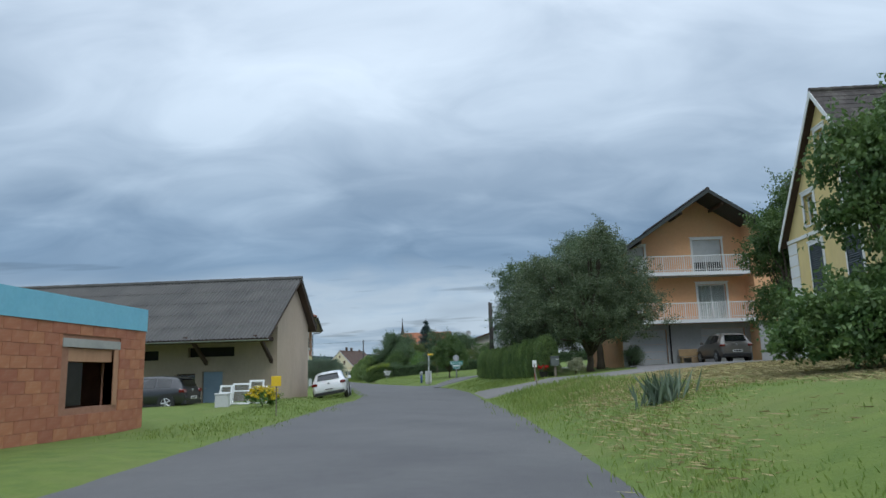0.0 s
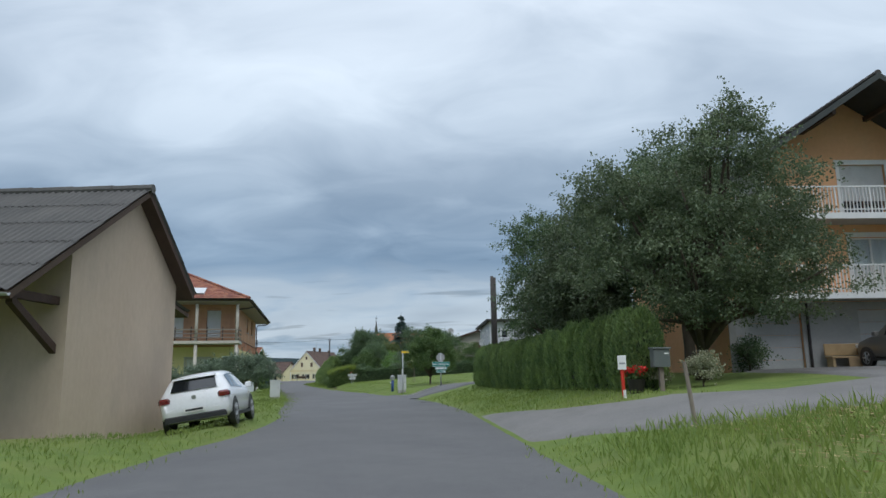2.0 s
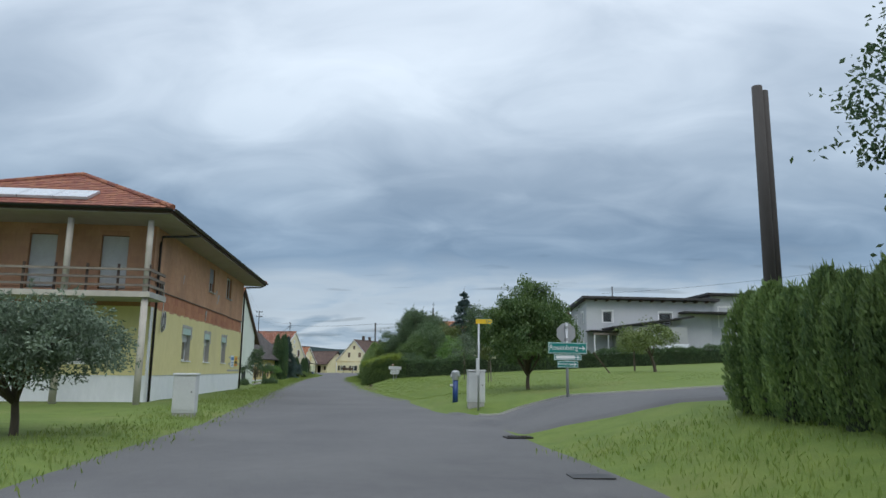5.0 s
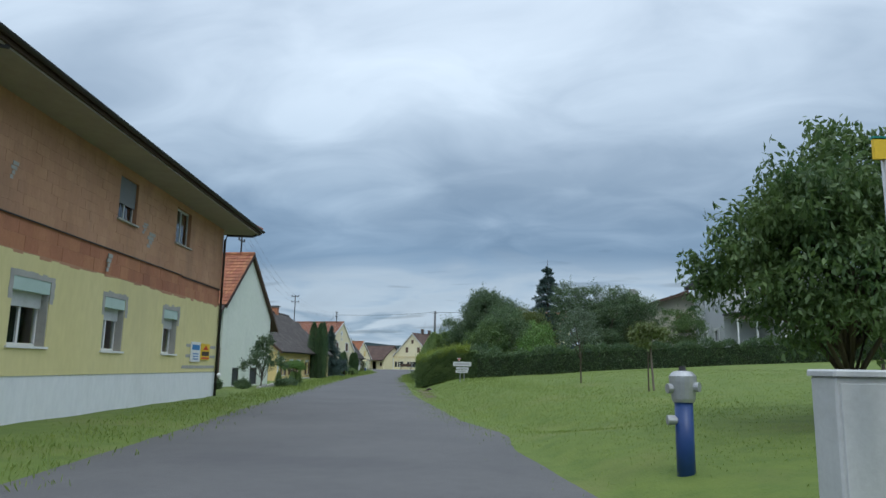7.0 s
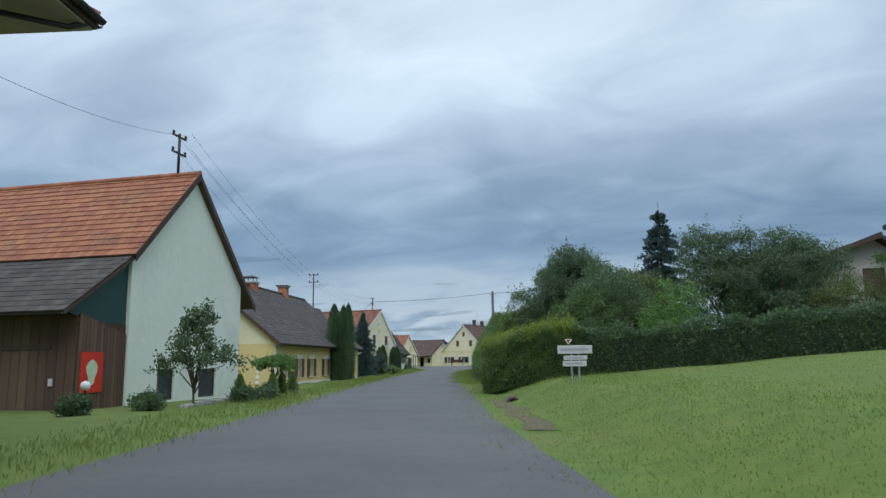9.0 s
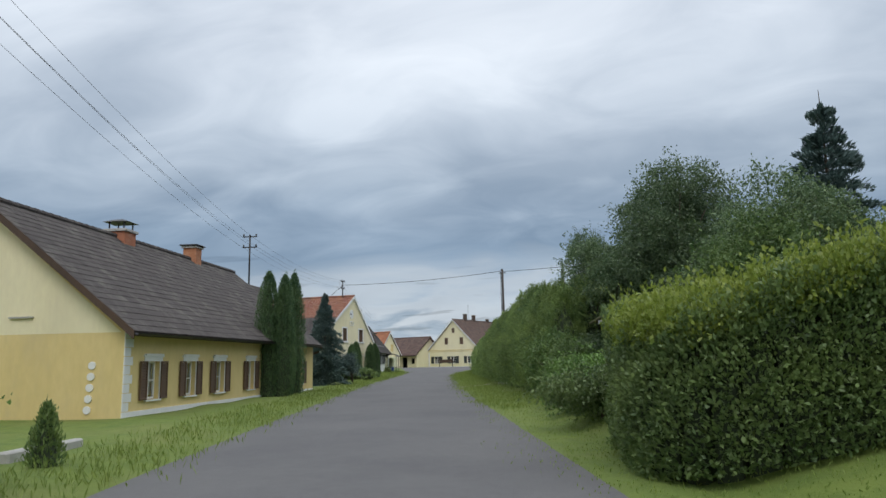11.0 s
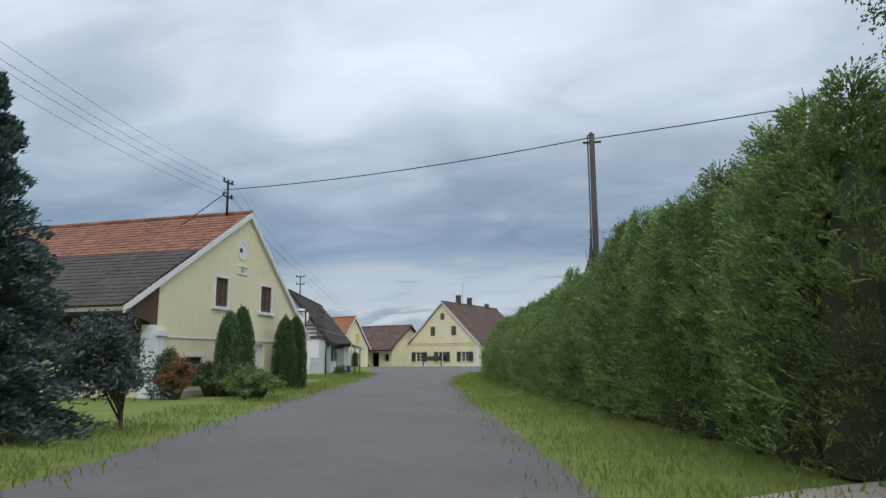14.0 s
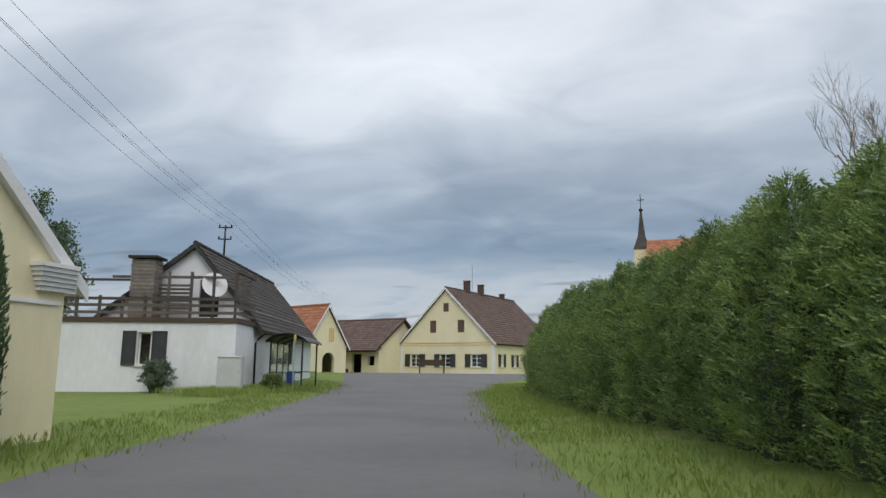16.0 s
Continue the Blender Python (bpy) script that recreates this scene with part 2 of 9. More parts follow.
MORTAR = surface("mortar", (0.3, 0.145, 0.09), (0.4, 0.21, 0.14), 5, 0.95, 0.4, 50)
TILE_ORANGE = surface("clay_roof_tile", (0.3, 0.115, 0.06), (0.4, 0.16, 0.085), 1.2, 0.85, 0.4, 30, stain=(0.22, 0.13, 0.08), stain_scale=0.9, stain_amount=0.5, spread=0.16, island=True)
TILE_RED = surface("red_roof_tile", (0.24, 0.085, 0.05), (0.3, 0.115, 0.07), 1.2, 0.85, 0.4, 30, stain=(0.16, 0.09, 0.07), stain_scale=0.9, spread=0.22, island=True)
TILE_CLAY = surface("weathered_clay_tile", (0.2, 0.082, 0.052), (0.29, 0.125, 0.078), 1.2, 0.88, 0.4, 30, stain=(0.13, 0.085, 0.06), stain_scale=0.9, stain_amount=0.6, spread=0.22, island=True)
TILE_BROWN = surface("dark_brown_roof_tile", (0.095, 0.06, 0.05), (0.135, 0.085, 0.068), 1.2, 0.85, 0.4, 30, stain=(0.08, 0.07, 0.06), stain_scale=0.9, spread=0.22, island=True)
SLATE = surface("fibre_cement_shingle", (0.056, 0.048, 0.045), (0.08, 0.069, 0.064), 1.0, 0.9, 0.4, 40, stain=(0.17, 0.155, 0.135), stain_scale=1.6, stain_amount=0.5, spread=0.16, island=True)
CORRUGATED = surface("corrugated_fibre_cement", (0.085, 0.083, 0.08), (0.125, 0.12, 0.112), 0.6, 0.92, 0.4, 40, stain=(0.07, 0.07, 0.068), stain_scale=0.7, stain_amount=0.6)
WOOD_DARK = surface("dark_stained_wood", (0.05, 0.03, 0.022), (0.085, 0.05, 0.035), 2, 0.75, 0.4, 30, stretch=(1, 1, 0.15), spread=0.25)
WOOD_BROWN = surface("brown_boards", (0.085, 0.05, 0.035), (0.13, 0.078, 0.052), 2, 0.8, 0.4, 30, stretch=(1, 1, 0.15), spread=0.25)
WOOD_GREY = surface("weathered_wood", (0.16, 0.13, 0.11), (0.26, 0.22, 0.18), 3, 0.9, 0.5, 40, stretch=(1, 1, 0.12), spread=0.2)
WOOD_LIGHT = surface("light_wood", (0.36, 0.25, 0.13), (0.46, 0.33, 0.18), 3, 0.8, 0.4, 40, spread=0.2)
BARK = surface("bark", (0.07, 0.055, 0.042), (0.13, 0.105, 0.08), 6, 0.95, 1.0, 30, stretch=(1, 1, 0.3))
POLE_WOOD = surface("impregnated_pole", (0.05, 0.045, 0.042), (0.09, 0.082, 0.076), 4, 0.9, 0.5, 40, stretch=(1, 1, 0.1))
PAINT_WHITE = surface("white_paint", (0.74, 0.74, 0.73), (0.82, 0.82, 0.81), 2, 0.5, 0.05, 40)
PAINT_BLACK = surface("black_paint", (0.02, 0.02, 0.022), (0.035, 0.035, 0.037), 3, 0.45, 0.05, 40)
PAINT_BLUE = surface("blue_door_paint", (0.24, 0.33, 0.42), (0.29, 0.38, 0.47), 2, 0.6, 0.1, 40)
SHUTTER_DARK = surface("dark_green_shutter", (0.022, 0.028, 0.026), (0.04, 0.047, 0.043), 3, 0.6, 0.15, 40)
SHUTTER_BROWN = surface("brown_shutter", (0.1, 0.058, 0.035), (0.14, 0.085, 0.05), 3, 0.65, 0.15, 40)
GREEN_BOARD = surface("dark_green_sheet", (0.012, 0.045, 0.042), (0.02, 0.062, 0.056), 1.5, 0.5, 0.1, 40)
FOIL_BLUE = surface("pale_blue_membrane", (0.2, 0.5, 0.66), (0.26, 0.57, 0.72), 0.8, 0.45, 0.25, 6)
METAL_DARK = surface("dark_metal", (0.035, 0.032, 0.03), (0.055, 0.05, 0.048), 4, 0.45, 0.05, 40, metal=0.6)
METAL_GREY = surface("galvanised_metal", (0.4, 0.41, 0.42), (0.5, 0.51, 0.52), 3, 0.5, 0.08, 40, metal=0.7)
SHEET_GREY = surface("grey_sheet_cladding", (0.16, 0.165, 0.175), (0.2, 0.205, 0.215), 1, 0.55, 0.1, 40)
PLASTIC_GREY = surface("light_grey_cabinet", (0.52, 0.53, 0.53), (0.6, 0.61, 0.6), 1.5, 0.6, 0.1, 40, stain=(0.44, 0.44, 0.42), stain_scale=2)
PLASTIC_BLUE = surface("blue_hydrant_paint", (0.012, 0.04, 0.16), (0.02, 0.06, 0.2), 3, 0.4, 0.05, 40)
SIGN_GREEN = surface("green_sign_sheet", (0.005, 0.19, 0.16), (0.008, 0.22, 0.185), 2, 0.45, 0.03, 40)
SIGN_YELLOW = surface("yellow_sign_sheet", (0.78, 0.5, 0.02), (0.82, 0.55, 0.03), 2, 0.45, 0.03, 40)
SIGN_WHITE = surface("white_sign_sheet", (0.78, 0.78, 0.76), (0.84, 0.84, 0.82), 2, 0.45, 0.03, 40)
SIGN_GREY = surface("grey_sign_back", (0.36, 0.37, 0.38), (0.42, 0.43, 0.44), 2, 0.5, 0.05, 40, metal=0.3)
RED = surface("red_paint", (0.55, 0.025, 0.015), (0.62, 0.045, 0.02), 2, 0.5, 0.05, 40)
# near-black; mostly paints in the shade of rooms, loft, stable and holes
BLACK = surface("near_black_fill", (0.02, 0.02, 0.02), (0.035, 0.033, 0.03), 2, 0.9, 0.1, 40)
CURTAIN = surface("net_curtain", (0.6, 0.6, 0.58), (0.7, 0.7, 0.68), 6, 0.9, 0.3, 12, stretch=(6, 6, 0.3))
CAR_WHITE = surface("white_car_paint", (0.78, 0.79, 0.8), (0.8, 0.81, 0.82), 1, 0.3, 0, 1, clear=0.8)
CAR_SILVER = surface("silver_beige_car_paint", (0.2, 0.185, 0.165), (0.22, 0.205, 0.185), 1, 0.35, 0, 1, metal=0.6, clear=0.8)
CAR_DARK = surface("dark_grey_car_paint", (0.03, 0.032, 0.036), (0.04, 0.042, 0.046), 1, 0.3, 0, 1, metal=0.3, clear=0.8)
CAR_GLASS = surface("tinted_car_glass", (0.012, 0.014, 0.016), (0.016, 0.018, 0.02), 1, 0.06, 0, 1, clear=1.0)
TYRE = surface("tyre_rubber", (0.018, 0.018, 0.018), (0.028, 0.028, 0.028), 5, 0.85, 0.2, 60)
LAMP_RED = surface("red_tail_lamp", (0.12, 0.008, 0.008), (0.16, 0.012, 0.01), 3, 0.15, 0, 1, clear=1.0)
GLASS = glassy("window_glass")
POST_CREAM = surface("weathered_cream_paint", (0.46, 0.42, 0.36), (0.56, 0.52, 0.45), 2, 0.8, 0.2, 30, stain=(0.34, 0.31, 0.27), stain_scale=1.5)
STRAW = surface("cut_hay", (0.34, 0.28, 0.13), (0.46, 0.38, 0.2), 2, 0.95, 0.6, 40, island=True, spread=0.25)
GRASS_BLADE = leafy("grass_blades", (0.15, 0.225, 0.045), (0.27, 0.33, 0.08), 0.2, 0.6, 0.35)
THUJA = leafy("thuja_foliage", (0.068, 0.135, 0.058), (0.31, 0.41, 0.11), 0.35, 0.55, 0.36)
THUJA_BRIGHT = leafy("bright_thuja_foliage", (0.095, 0.16, 0.065), (0.27, 0.37, 0.11), 0.35, 0.5, 0.4)
LEAF_APPLE = leafy("apple_leaves", (0.062, 0.1, 0.05), (0.19, 0.235, 0.12), 0.3, 0.42, 0.36)
LEAF_PALE_EDGED = leafy("cream_edged_leaves", (0.17, 0.2, 0.1), (0.5, 0.48, 0.34), 0.2, 0.6, 0.2)
LEAF_BRIGHT = leafy("bright_leaves", (0.085, 0.180, 0.038), (0.196, 0.323, 0.076), 0.3, 0.5, 0.25)
THUJA_DARK = leafy("dark_thuja_foliage", (0.04, 0.095, 0.045), (0.14, 0.22, 0.08), 0.3, 0.6, 0.25)
LEAF_MID = leafy("mid_green_leaves", (0.06, 0.125, 0.04), (0.185, 0.27, 0.08), 0.3, 0.5, 0.34)
LEAF_DARK = leafy("dark_leaves", (0.052, 0.1, 0.052), (0.165, 0.235, 0.1), 0.35, 0.45, 0.34)
LEAF_TIP = leafy("yellow_green_shoots", (0.17, 0.25, 0.035), (0.36, 0.43, 0.08), 0.3, 0.45, 0.4)
LEAF_HEDGE = leafy("hedge_leaves", (0.085, 0.145, 0.055), (0.24, 0.32, 0.11), 0.3, 0.45, 0.38)
LEAF_OLIVE = leafy("olive_leaves", (0.095, 0.142, 0.042), (0.204, 0.246, 0.076), 0.3, 0.55, 0.2)
LEAF_GREY = leafy("grey_green_leaves", (0.085, 0.123, 0.080), (0.170, 0.221, 0.145), 0.3, 0.55, 0.2)
LEAF_BLUE = leafy("blue_green_needles", (0.045, 0.085, 0.075), (0.125, 0.18, 0.165), 0.3, 0.65, 0.15)
LEAF_YELLOW = leafy("yellow_blossom", (0.6, 0.42, 0.01), (0.75, 0.6, 0.03), 0.1, 0.6, 0.2)
LEAF_RED = leafy("red_blossom", (0.5, 0.015, 0.01), (0.65, 0.04, 0.03), 0.1, 0.6, 0.2)
LEAF_RUST = leafy("rust_leaves", (0.16, 0.09, 0.045), (0.3, 0.14, 0.07), 0.2, 0.6, 0.2)

# ---- builders ----


class Shape:
    """Collects vertices and faces for one mesh."""

    def __init__(self, place=None):
        self.v, self.f, self.place, self.weld = [], [], place or (lambda x, y, z: (x, y, z)), False

    def add(self, points, faces):
        n = len(self.v)
        self.v += [tuple(self.place(*p)) for p in points]
        self.f += [tuple(i + n for i in f) for f in faces]
        return self

    def hexa(self, p):
        return self.add(p, ((0, 3, 2, 1), (4, 5, 6, 7), (0, 1, 5, 4), (1, 2, 6, 5), (2, 3, 7, 6), (3, 0, 4, 7)))

    def box(self, x0, x1, y0, y1, z0, z1):
        return self.hexa(((x0, y0, z0), (x1, y0, z0), (x1, y1, z0), (x0, y1, z0), (x0, y0, z1), (x1, y0, z1), (x1, y1, z1), (x0, y1, z1)))

    def soft_box(self, x0, x1, y0, y1, z0, z1, c=0.02):
        """A box whose upright edges and top are chamfered by c."""
        ring = lambda d, z: [(x0 + c, y0 + d, z), (x1 - c, y0 + d, z), (x1 - d, y0 + c, z), (x1 - d, y1 - c, z), (x1 - c, y1 - d, z), (x0 + c, y1 - d, z), (x0 + d, y1 - c, z), (x0 + d, y0 + c, z)]
        p = ring(0, z0) + ring(0, z1 - c) + ring(c, z1)
        f = [tuple(range(7, -1, -1)), tuple(range(16, 24))]
        for k in (0, 8):
            f += [(k + i, k + (i + 1) % 8, k + 8 + (i + 1) % 8, k + 8 + i) for i in range(8)]
        return self.add(p, f)

    def tube(self, pts, radii, n=8, cap=True):
        pts = [Vector(p) for p in pts]
        if isinstance(radii, (int, float)):
            radii = [radii] * len(pts)
        rings = []
        for i, p in enumerate(pts):
            d = (pts[min(i + 1, len(pts) - 1)] - pts[max(i - 1, 0)]).normalized()
            a = d.cross(Vector((0, 0, 1)) if abs(d.z) < 0.95 else Vector((1, 0, 0))).normalized()
            b = d.cross(a)
            rings += [tuple(p + (a * math.cos(2 * math.pi * k / n) + b * math.sin(2 * math.pi * k / n)) * radii[i]) for k in range(n)]
        f = []
        for i in range(len(pts) - 1):
            f += [(i * n + k, i * n + (k + 1) % n, (i + 1) * n + (k + 1) % n, (i + 1) * n + k) for k in range(n)]
        if cap:
            f += [tuple(range(n - 1, -1, -1)), tuple(range((len(pts) - 1) * n, len(pts) * n))]
        return self.add(rings, f)

    def disc(self, c, axis, r, t, n=20):
        a = Vector(axis).normalized() * t * 0.5
        return self.tube([Vector(c) - a, Vector(c) + a], r, n)

    def mesh(self, name):
        me = bpy.data.meshes.new(name)
        me.from_pydata(self.v, [], self.f)
        if self.weld:
            bm = bmesh.new()
            bm.from_mesh(me)
            bmesh.ops.remove_doubles(bm, verts=bm.verts, dist=1e-4)
            bm.to_mesh(me)
            bm.free()
        me.update()
        return me


def part(name, shape, material, parent=None, label="", smooth=False):
    me = shape.mesh(name) if isinstance(shape, Shape) else shape
    if not me.materials:
        me.materials.append(material)
    if smooth:
        me.shade_smooth()
    ob = new(name, me)
    if parent:
        ob.parent = parent
    if label:
        ob["label"] = label
    return ob


def thing(name, m, label, category, group="", kind=""):
    ob = new(name)
    ob.empty_display_size = 0.2
    ob.matrix_basis = m
    return tagged(ob, label, category, group, kind)


def fast_mesh(name, v, f):
    """A mesh from arrays of vertices (n, 3) and quads (m, 4)."""
    me = bpy.data.meshes.new(name)
    v, f = np.asarray(v, np.float32), np.asarray(f, np.int32)
    me.vertices.add(len(v))
    me.vertices.foreach_set("co", v.ravel())
    me.loops.add(f.size)
    me.loops.foreach_set("vertex_index", f.ravel())
    me.polygons.add(len(f))
    me.polygons.foreach_set("loop_start", np.arange(0, f.size, f.shape[1], dtype=np.int32))
    me.update(calc_edges=True)
    me.validate()
    return me


# ---- lie of the land ----
ROAD_Y = np.array([-90, -30, -3, 12, 20, 29.5, 35, 43, 50, 54.6, 70.6, 85, 105, 121, 127, 143, 160, 175, 190, 240])
ROAD_L = np.array([1.8, -1.2, -3.2, -4.6, -6.0, -8.2, -9.4, -11.7, -13.7, -15.2, -19.8, -24.0, -29.6, -33.9, -35.4, -39.2, -43.4, -48.5, -54.5, -76])
RIGHT_Y = np.array([-90, -30, -6.7, 6.5, 19, 26.5, 34, 43, 51, 53.7, 68, 77.6, 103.6, 126, 142, 156, 168, 178, 190, 240])
ROAD_R = np.array([8.5, 5.2, 3.8, 2.5, 1.4, 0.2, -1.7, -4.7, -7.2, -8.5, -13.3, -16.0, -23.4, -29.2, -33.0, -35.6, -36.5, -35.0, -31, -10])


def left_edge(y):
    return np.interp(y, ROAD_Y, ROAD_L)


def right_edge(y):
    return np.interp(y, RIGHT_Y, ROAD_R)


def rise(y):
    t = np.clip((np.asarray(y, float) - 148) / 42, 0, 1)
    return 0.55 * t * t * (3 - 2 * t)


OFF = [0, 0.8, 1.8, 3, 6.5, 8, 12, 22, 60, 300, 3000]
SOUTH = [0, 0.25, 0.5, 0.8, 1.1, 1.2, 1.32, 1.4, 3.0, 6, 6]
MIDDLE = [0, -0.16, 0.25, 0.6, 0.88, 0.98, 1.28, 1.75, 3.5, 10, 10]
NORTH = [0, 0.03, 0.1, 0.2, 0.5, 0.8, 1.2, 2.0, 4.0, 8, 8]


def bank(x, y):
    """Height of the ground at x, y."""
    off = np.asarray(x - right_edge(y), float)
    a, b, c = (np.interp(off, OFF, p) for p in (SOUTH, MIDDLE, NORTH))
    w1 = np.clip((y - 34) / 6.5, 0, 1)
    w2 = np.clip((y - 84) / 12, 0, 1)
    z = np.where(off > 0, (a * (1 - w1) + b * w1) * (1 - w2) + c * w2, 0)
    z = np.where((off > 0) & (y < 52), np.maximum(z, 0.01 * np.minimum(off, 4)), z)
    z = np.where(off > 0, np.maximum(z, np.interp(y, [40.1, 41.4, 48, 51], [0, 1, 1, 0]) * np.interp(off, [0, 0.5, 1, 3], [0, 0.2, 0.33, 0.55])), z)
    lo = np.asarray(left_edge(y) - x, float)
    z = np.where(lo > 0, np.interp(lo, [0, 1.3, 6, 40], [0, 0.1, 0.08, 0.0]) * np.interp(y, [-5, 5, 18, 30], [1, 3, 3, 1]), z)
    dip = np.interp(y, [5, 8, 16, 19], [0, 1, 1, 0])
    z = np.where(lo > 0, z * (1 - dip) + dip * np.interp(lo, [0, 0.3, 0.9, 1.9, 3.2, 7], [0, 0.17, 0.1, -0.04, -0.06, 0.0]), z)
    return z + rise(y)


def ground_z(x, y):
    return float(bank(float(x), float(y)))


DRIVE_A = ((2.0, 6.6), (3.8, 4.1), (5.2, 2.0), (7.3, 0.3), (10.2, 0.2), (14, 3.5), (22, 6), (24, 17))
DRIVE_B = ((1.4, 16.3), (3.5, 10.3), (5.0, 7.5), (6.9, 5.5), (9.2, 6.0), (10.4, 12.5), (10.8, 18.1), (11.2, 18.4))
SIDE_A = ((-3.6, 34.2), (0.2, 33.1), (4, 32.4), (10, 31.2), (24, 29.4), (60, 26))
SIDE_B = ((-5.7, 44.0), (-3.0, 39.7), (3, 38.6), (10, 36.9), (24, 34.4), (60, 30))


def paved(x, y):
    """Whether points lie on the driveway or the side road."""
    x, y = np.asarray(x, float), np.asarray(y, float)
    hit = np.zeros(x.shape, bool)
    for a, b in ((DRIVE_A, DRIVE_B), (SIDE_A, SIDE_B)):
        ring = list(a) + list(b)[::-1]
        odd = np.zeros(x.shape, bool)
        for (x0, y0), (x1, y1) in zip(ring, ring[1:] + ring[:1]):
            if y0 != y1:
                odd ^= ((y0 > y) != (y1 > y)) & (x < (x1 - x0) * (y - y0) / (y1 - y0) + x0)
        hit |= odd
    return hit


def ground_sheet():
    ys = np.concatenate([[-3000, -800, -300, -150, -90, -60], np.arange(-40, 205, 0.75), [210, 220, 235, 260, 300, 400, 700, 1500, 4000]])
    lo = -np.array([3000, 800, 300, 140, 80, 50, 35, 26, 20, 15, 12, 10, 8, 6.5, 5.2, 4.2, 3.4, 2.7, 2.1, 1.6, 1.2, 0.8, 0.5, 0.25, 0.08])
    hi = np.array([0.08, 0.25, 0.5, 0.8, 1.1, 1.4, 1.8, 2.3, 3, 3.7, 4.5, 5.5, 6.5, 7.2, 8, 9.5, 12, 15, 18, 22, 30, 45, 60, 100, 180, 300, 800, 3000])
    cols = len(lo) + 1 + len(hi)
    v = []
    for y in ys:
        le, re = left_edge(y), right_edge(y)
        for o in lo:
            v.append((le + o, y, 0.0))
        v.append(((le + re) / 2, y, 0.0))
        for o in hi:
            v.append((re + o, y, 0.0))
    v = np.array(v)
    v[:, 2] = bank(v[:, 0], v[:, 1])
    mid = np.zeros(len(v), bool)
    mid[len(lo)::cols] = True
    v[mid, 2] -= 0.12
    near = (np.abs(v[:, 1]) < 260) & (np.abs(v[:, 0]) < 150) & ~mid
    hard = paved(v[:, 0], v[:, 1]) | paved(v[:, 0] + 0.5, v[:, 1]) | paved(v[:, 0] - 0.5, v[:, 1])
    for i in np.nonzero(near & ~hard)[0]:
        x, y, _ = v[i]
        d = min(abs(x - left_edge(y)), abs(x - right_edge(y)))
        k = min(1, d / 1.5)
        v[i, 2] += k * (0.05 * noise.noise((x * 0.5, y * 0.5, 0)) + 0.12 * noise.noise((x * 0.08, y * 0.08, 3)))
    n = len(ys)
    i, j = np.meshgrid(np.arange(n - 1), np.arange(cols - 1), indexing="ij")
    a = (i * cols + j).ravel()
    return fast_mesh("ground", v, np.stack([a, a + 1, a + cols + 1, a + cols], 1))


def ground_material():
    m = surface("meadow_grass", (0.08, 0.133, 0.019), (0.15, 0.202, 0.034), 2.2, 0.95, 1.0, 22, stain=(0.175, 0.188, 0.052), stain_scale=0.35, stain_amount=0.6)
    return m


ground = part("ground", ground_sheet(), ground_material(), smooth=True)
tagged(ground, "mown grass ground rising beside the village road", "ground", kind="structure")


def ribbon(name, edge_a, edge_b, ys, lift, material, label, category, crown=0.0, cross=9, wobble=0.06, seed=0, drop=0.0):
    v = []
    for k, y in enumerate(ys):
        (ax, ay), (bx, by) = edge_a(y), edge_b(y)
        ax += wobble * noise.noise((y * 0.9, seed, 0))
        bx += wobble * noise.noise((y * 0.9, seed + 7, 0))
        for c in range(cross):
            t = c / (cross - 1)
            x, yy = ax + (bx - ax) * t, ay + (by - ay) * t
            v.append((x, yy, lift(x, yy) + crown * (1 - (2 * t - 1) ** 2) - (drop if c in (0, cross - 1) else 0)))
    n = len(ys)
    i, j = np.meshgrid(np.arange(n - 1), np.arange(cross - 1), indexing="ij")
    a = (i * cross + j).ravel()
    ob = part(name, fast_mesh(name, v, np.stack([a, a + 1, a + cross + 1, a + cross], 1)), material, smooth=True)
    return tagged(ob, label, category, kind="structure")


ribbon("road", lambda y: (left_edge(y) - 0.1, y), lambda y: (right_edge(y) + 0.1, y), np.arange(-90, 190.5, 0.75), lambda x, y: float(rise(y)) + 0.012, ASPHALT, "worn grey asphalt village road without markings", "road", crown=0.03)


def side_lift(x, y):
    t = min(1, max(0, (x - float(right_edge(y)) + 0.1) / 0.4))
    return ground_z(x, y) + 0.065 * t - 0.004


def along(points, t):
    k = min(int(t), len(points) - 2)
    (ax, ay), (bx, by) = points[k], points[k + 1]
    return ax + (bx - ax) * (t - k), ay + (by - ay) * (t - k)


ribbon("side_road", lambda t: along(SIDE_A, t), lambda t: along(SIDE_B, t), np.linspace(0, 5, 60), side_lift, ASPHALT, "narrow grey asphalt side road climbing from the junction", "road", seed=3, drop=0.14, cross=21)
ribbon("driveway", lambda t: along(DRIVE_A, t), lambda t: along(DRIVE_B, t), np.linspace(0, 7, 110), side_lift, PATH_GREY, "grey asphalt driveway up to the garages", "driveway", seed=5, drop=0.14, cross=21)
def kerb():
    k = thing("kerb", pose(0, 0, 0), "low pale concrete kerb along the side road", "kerb", kind="structure")
    pts = [along(SIDE_B, 1.0 + 0.05 * i) for i in range(48)]
    for i, (a, b) in enumerate(zip(pts, pts[1:])):
        a, b = Vector(a), Vector(b)
        n = Vector((-(b - a).y, (b - a).x)).normalized() * 0.12
        b = a.lerp(b, 0.985)
        za, zb = side_lift(*a) + 0.035, side_lift(*b) + 0.035
        q = [(*a, za), (*b, zb), (*(b + n), zb), (*(a + n), za)]
        part("kerb_stone", Shape().hexa([(x, y, z - 0.3) for x, y, z in q] + q), CONCRETE, k)


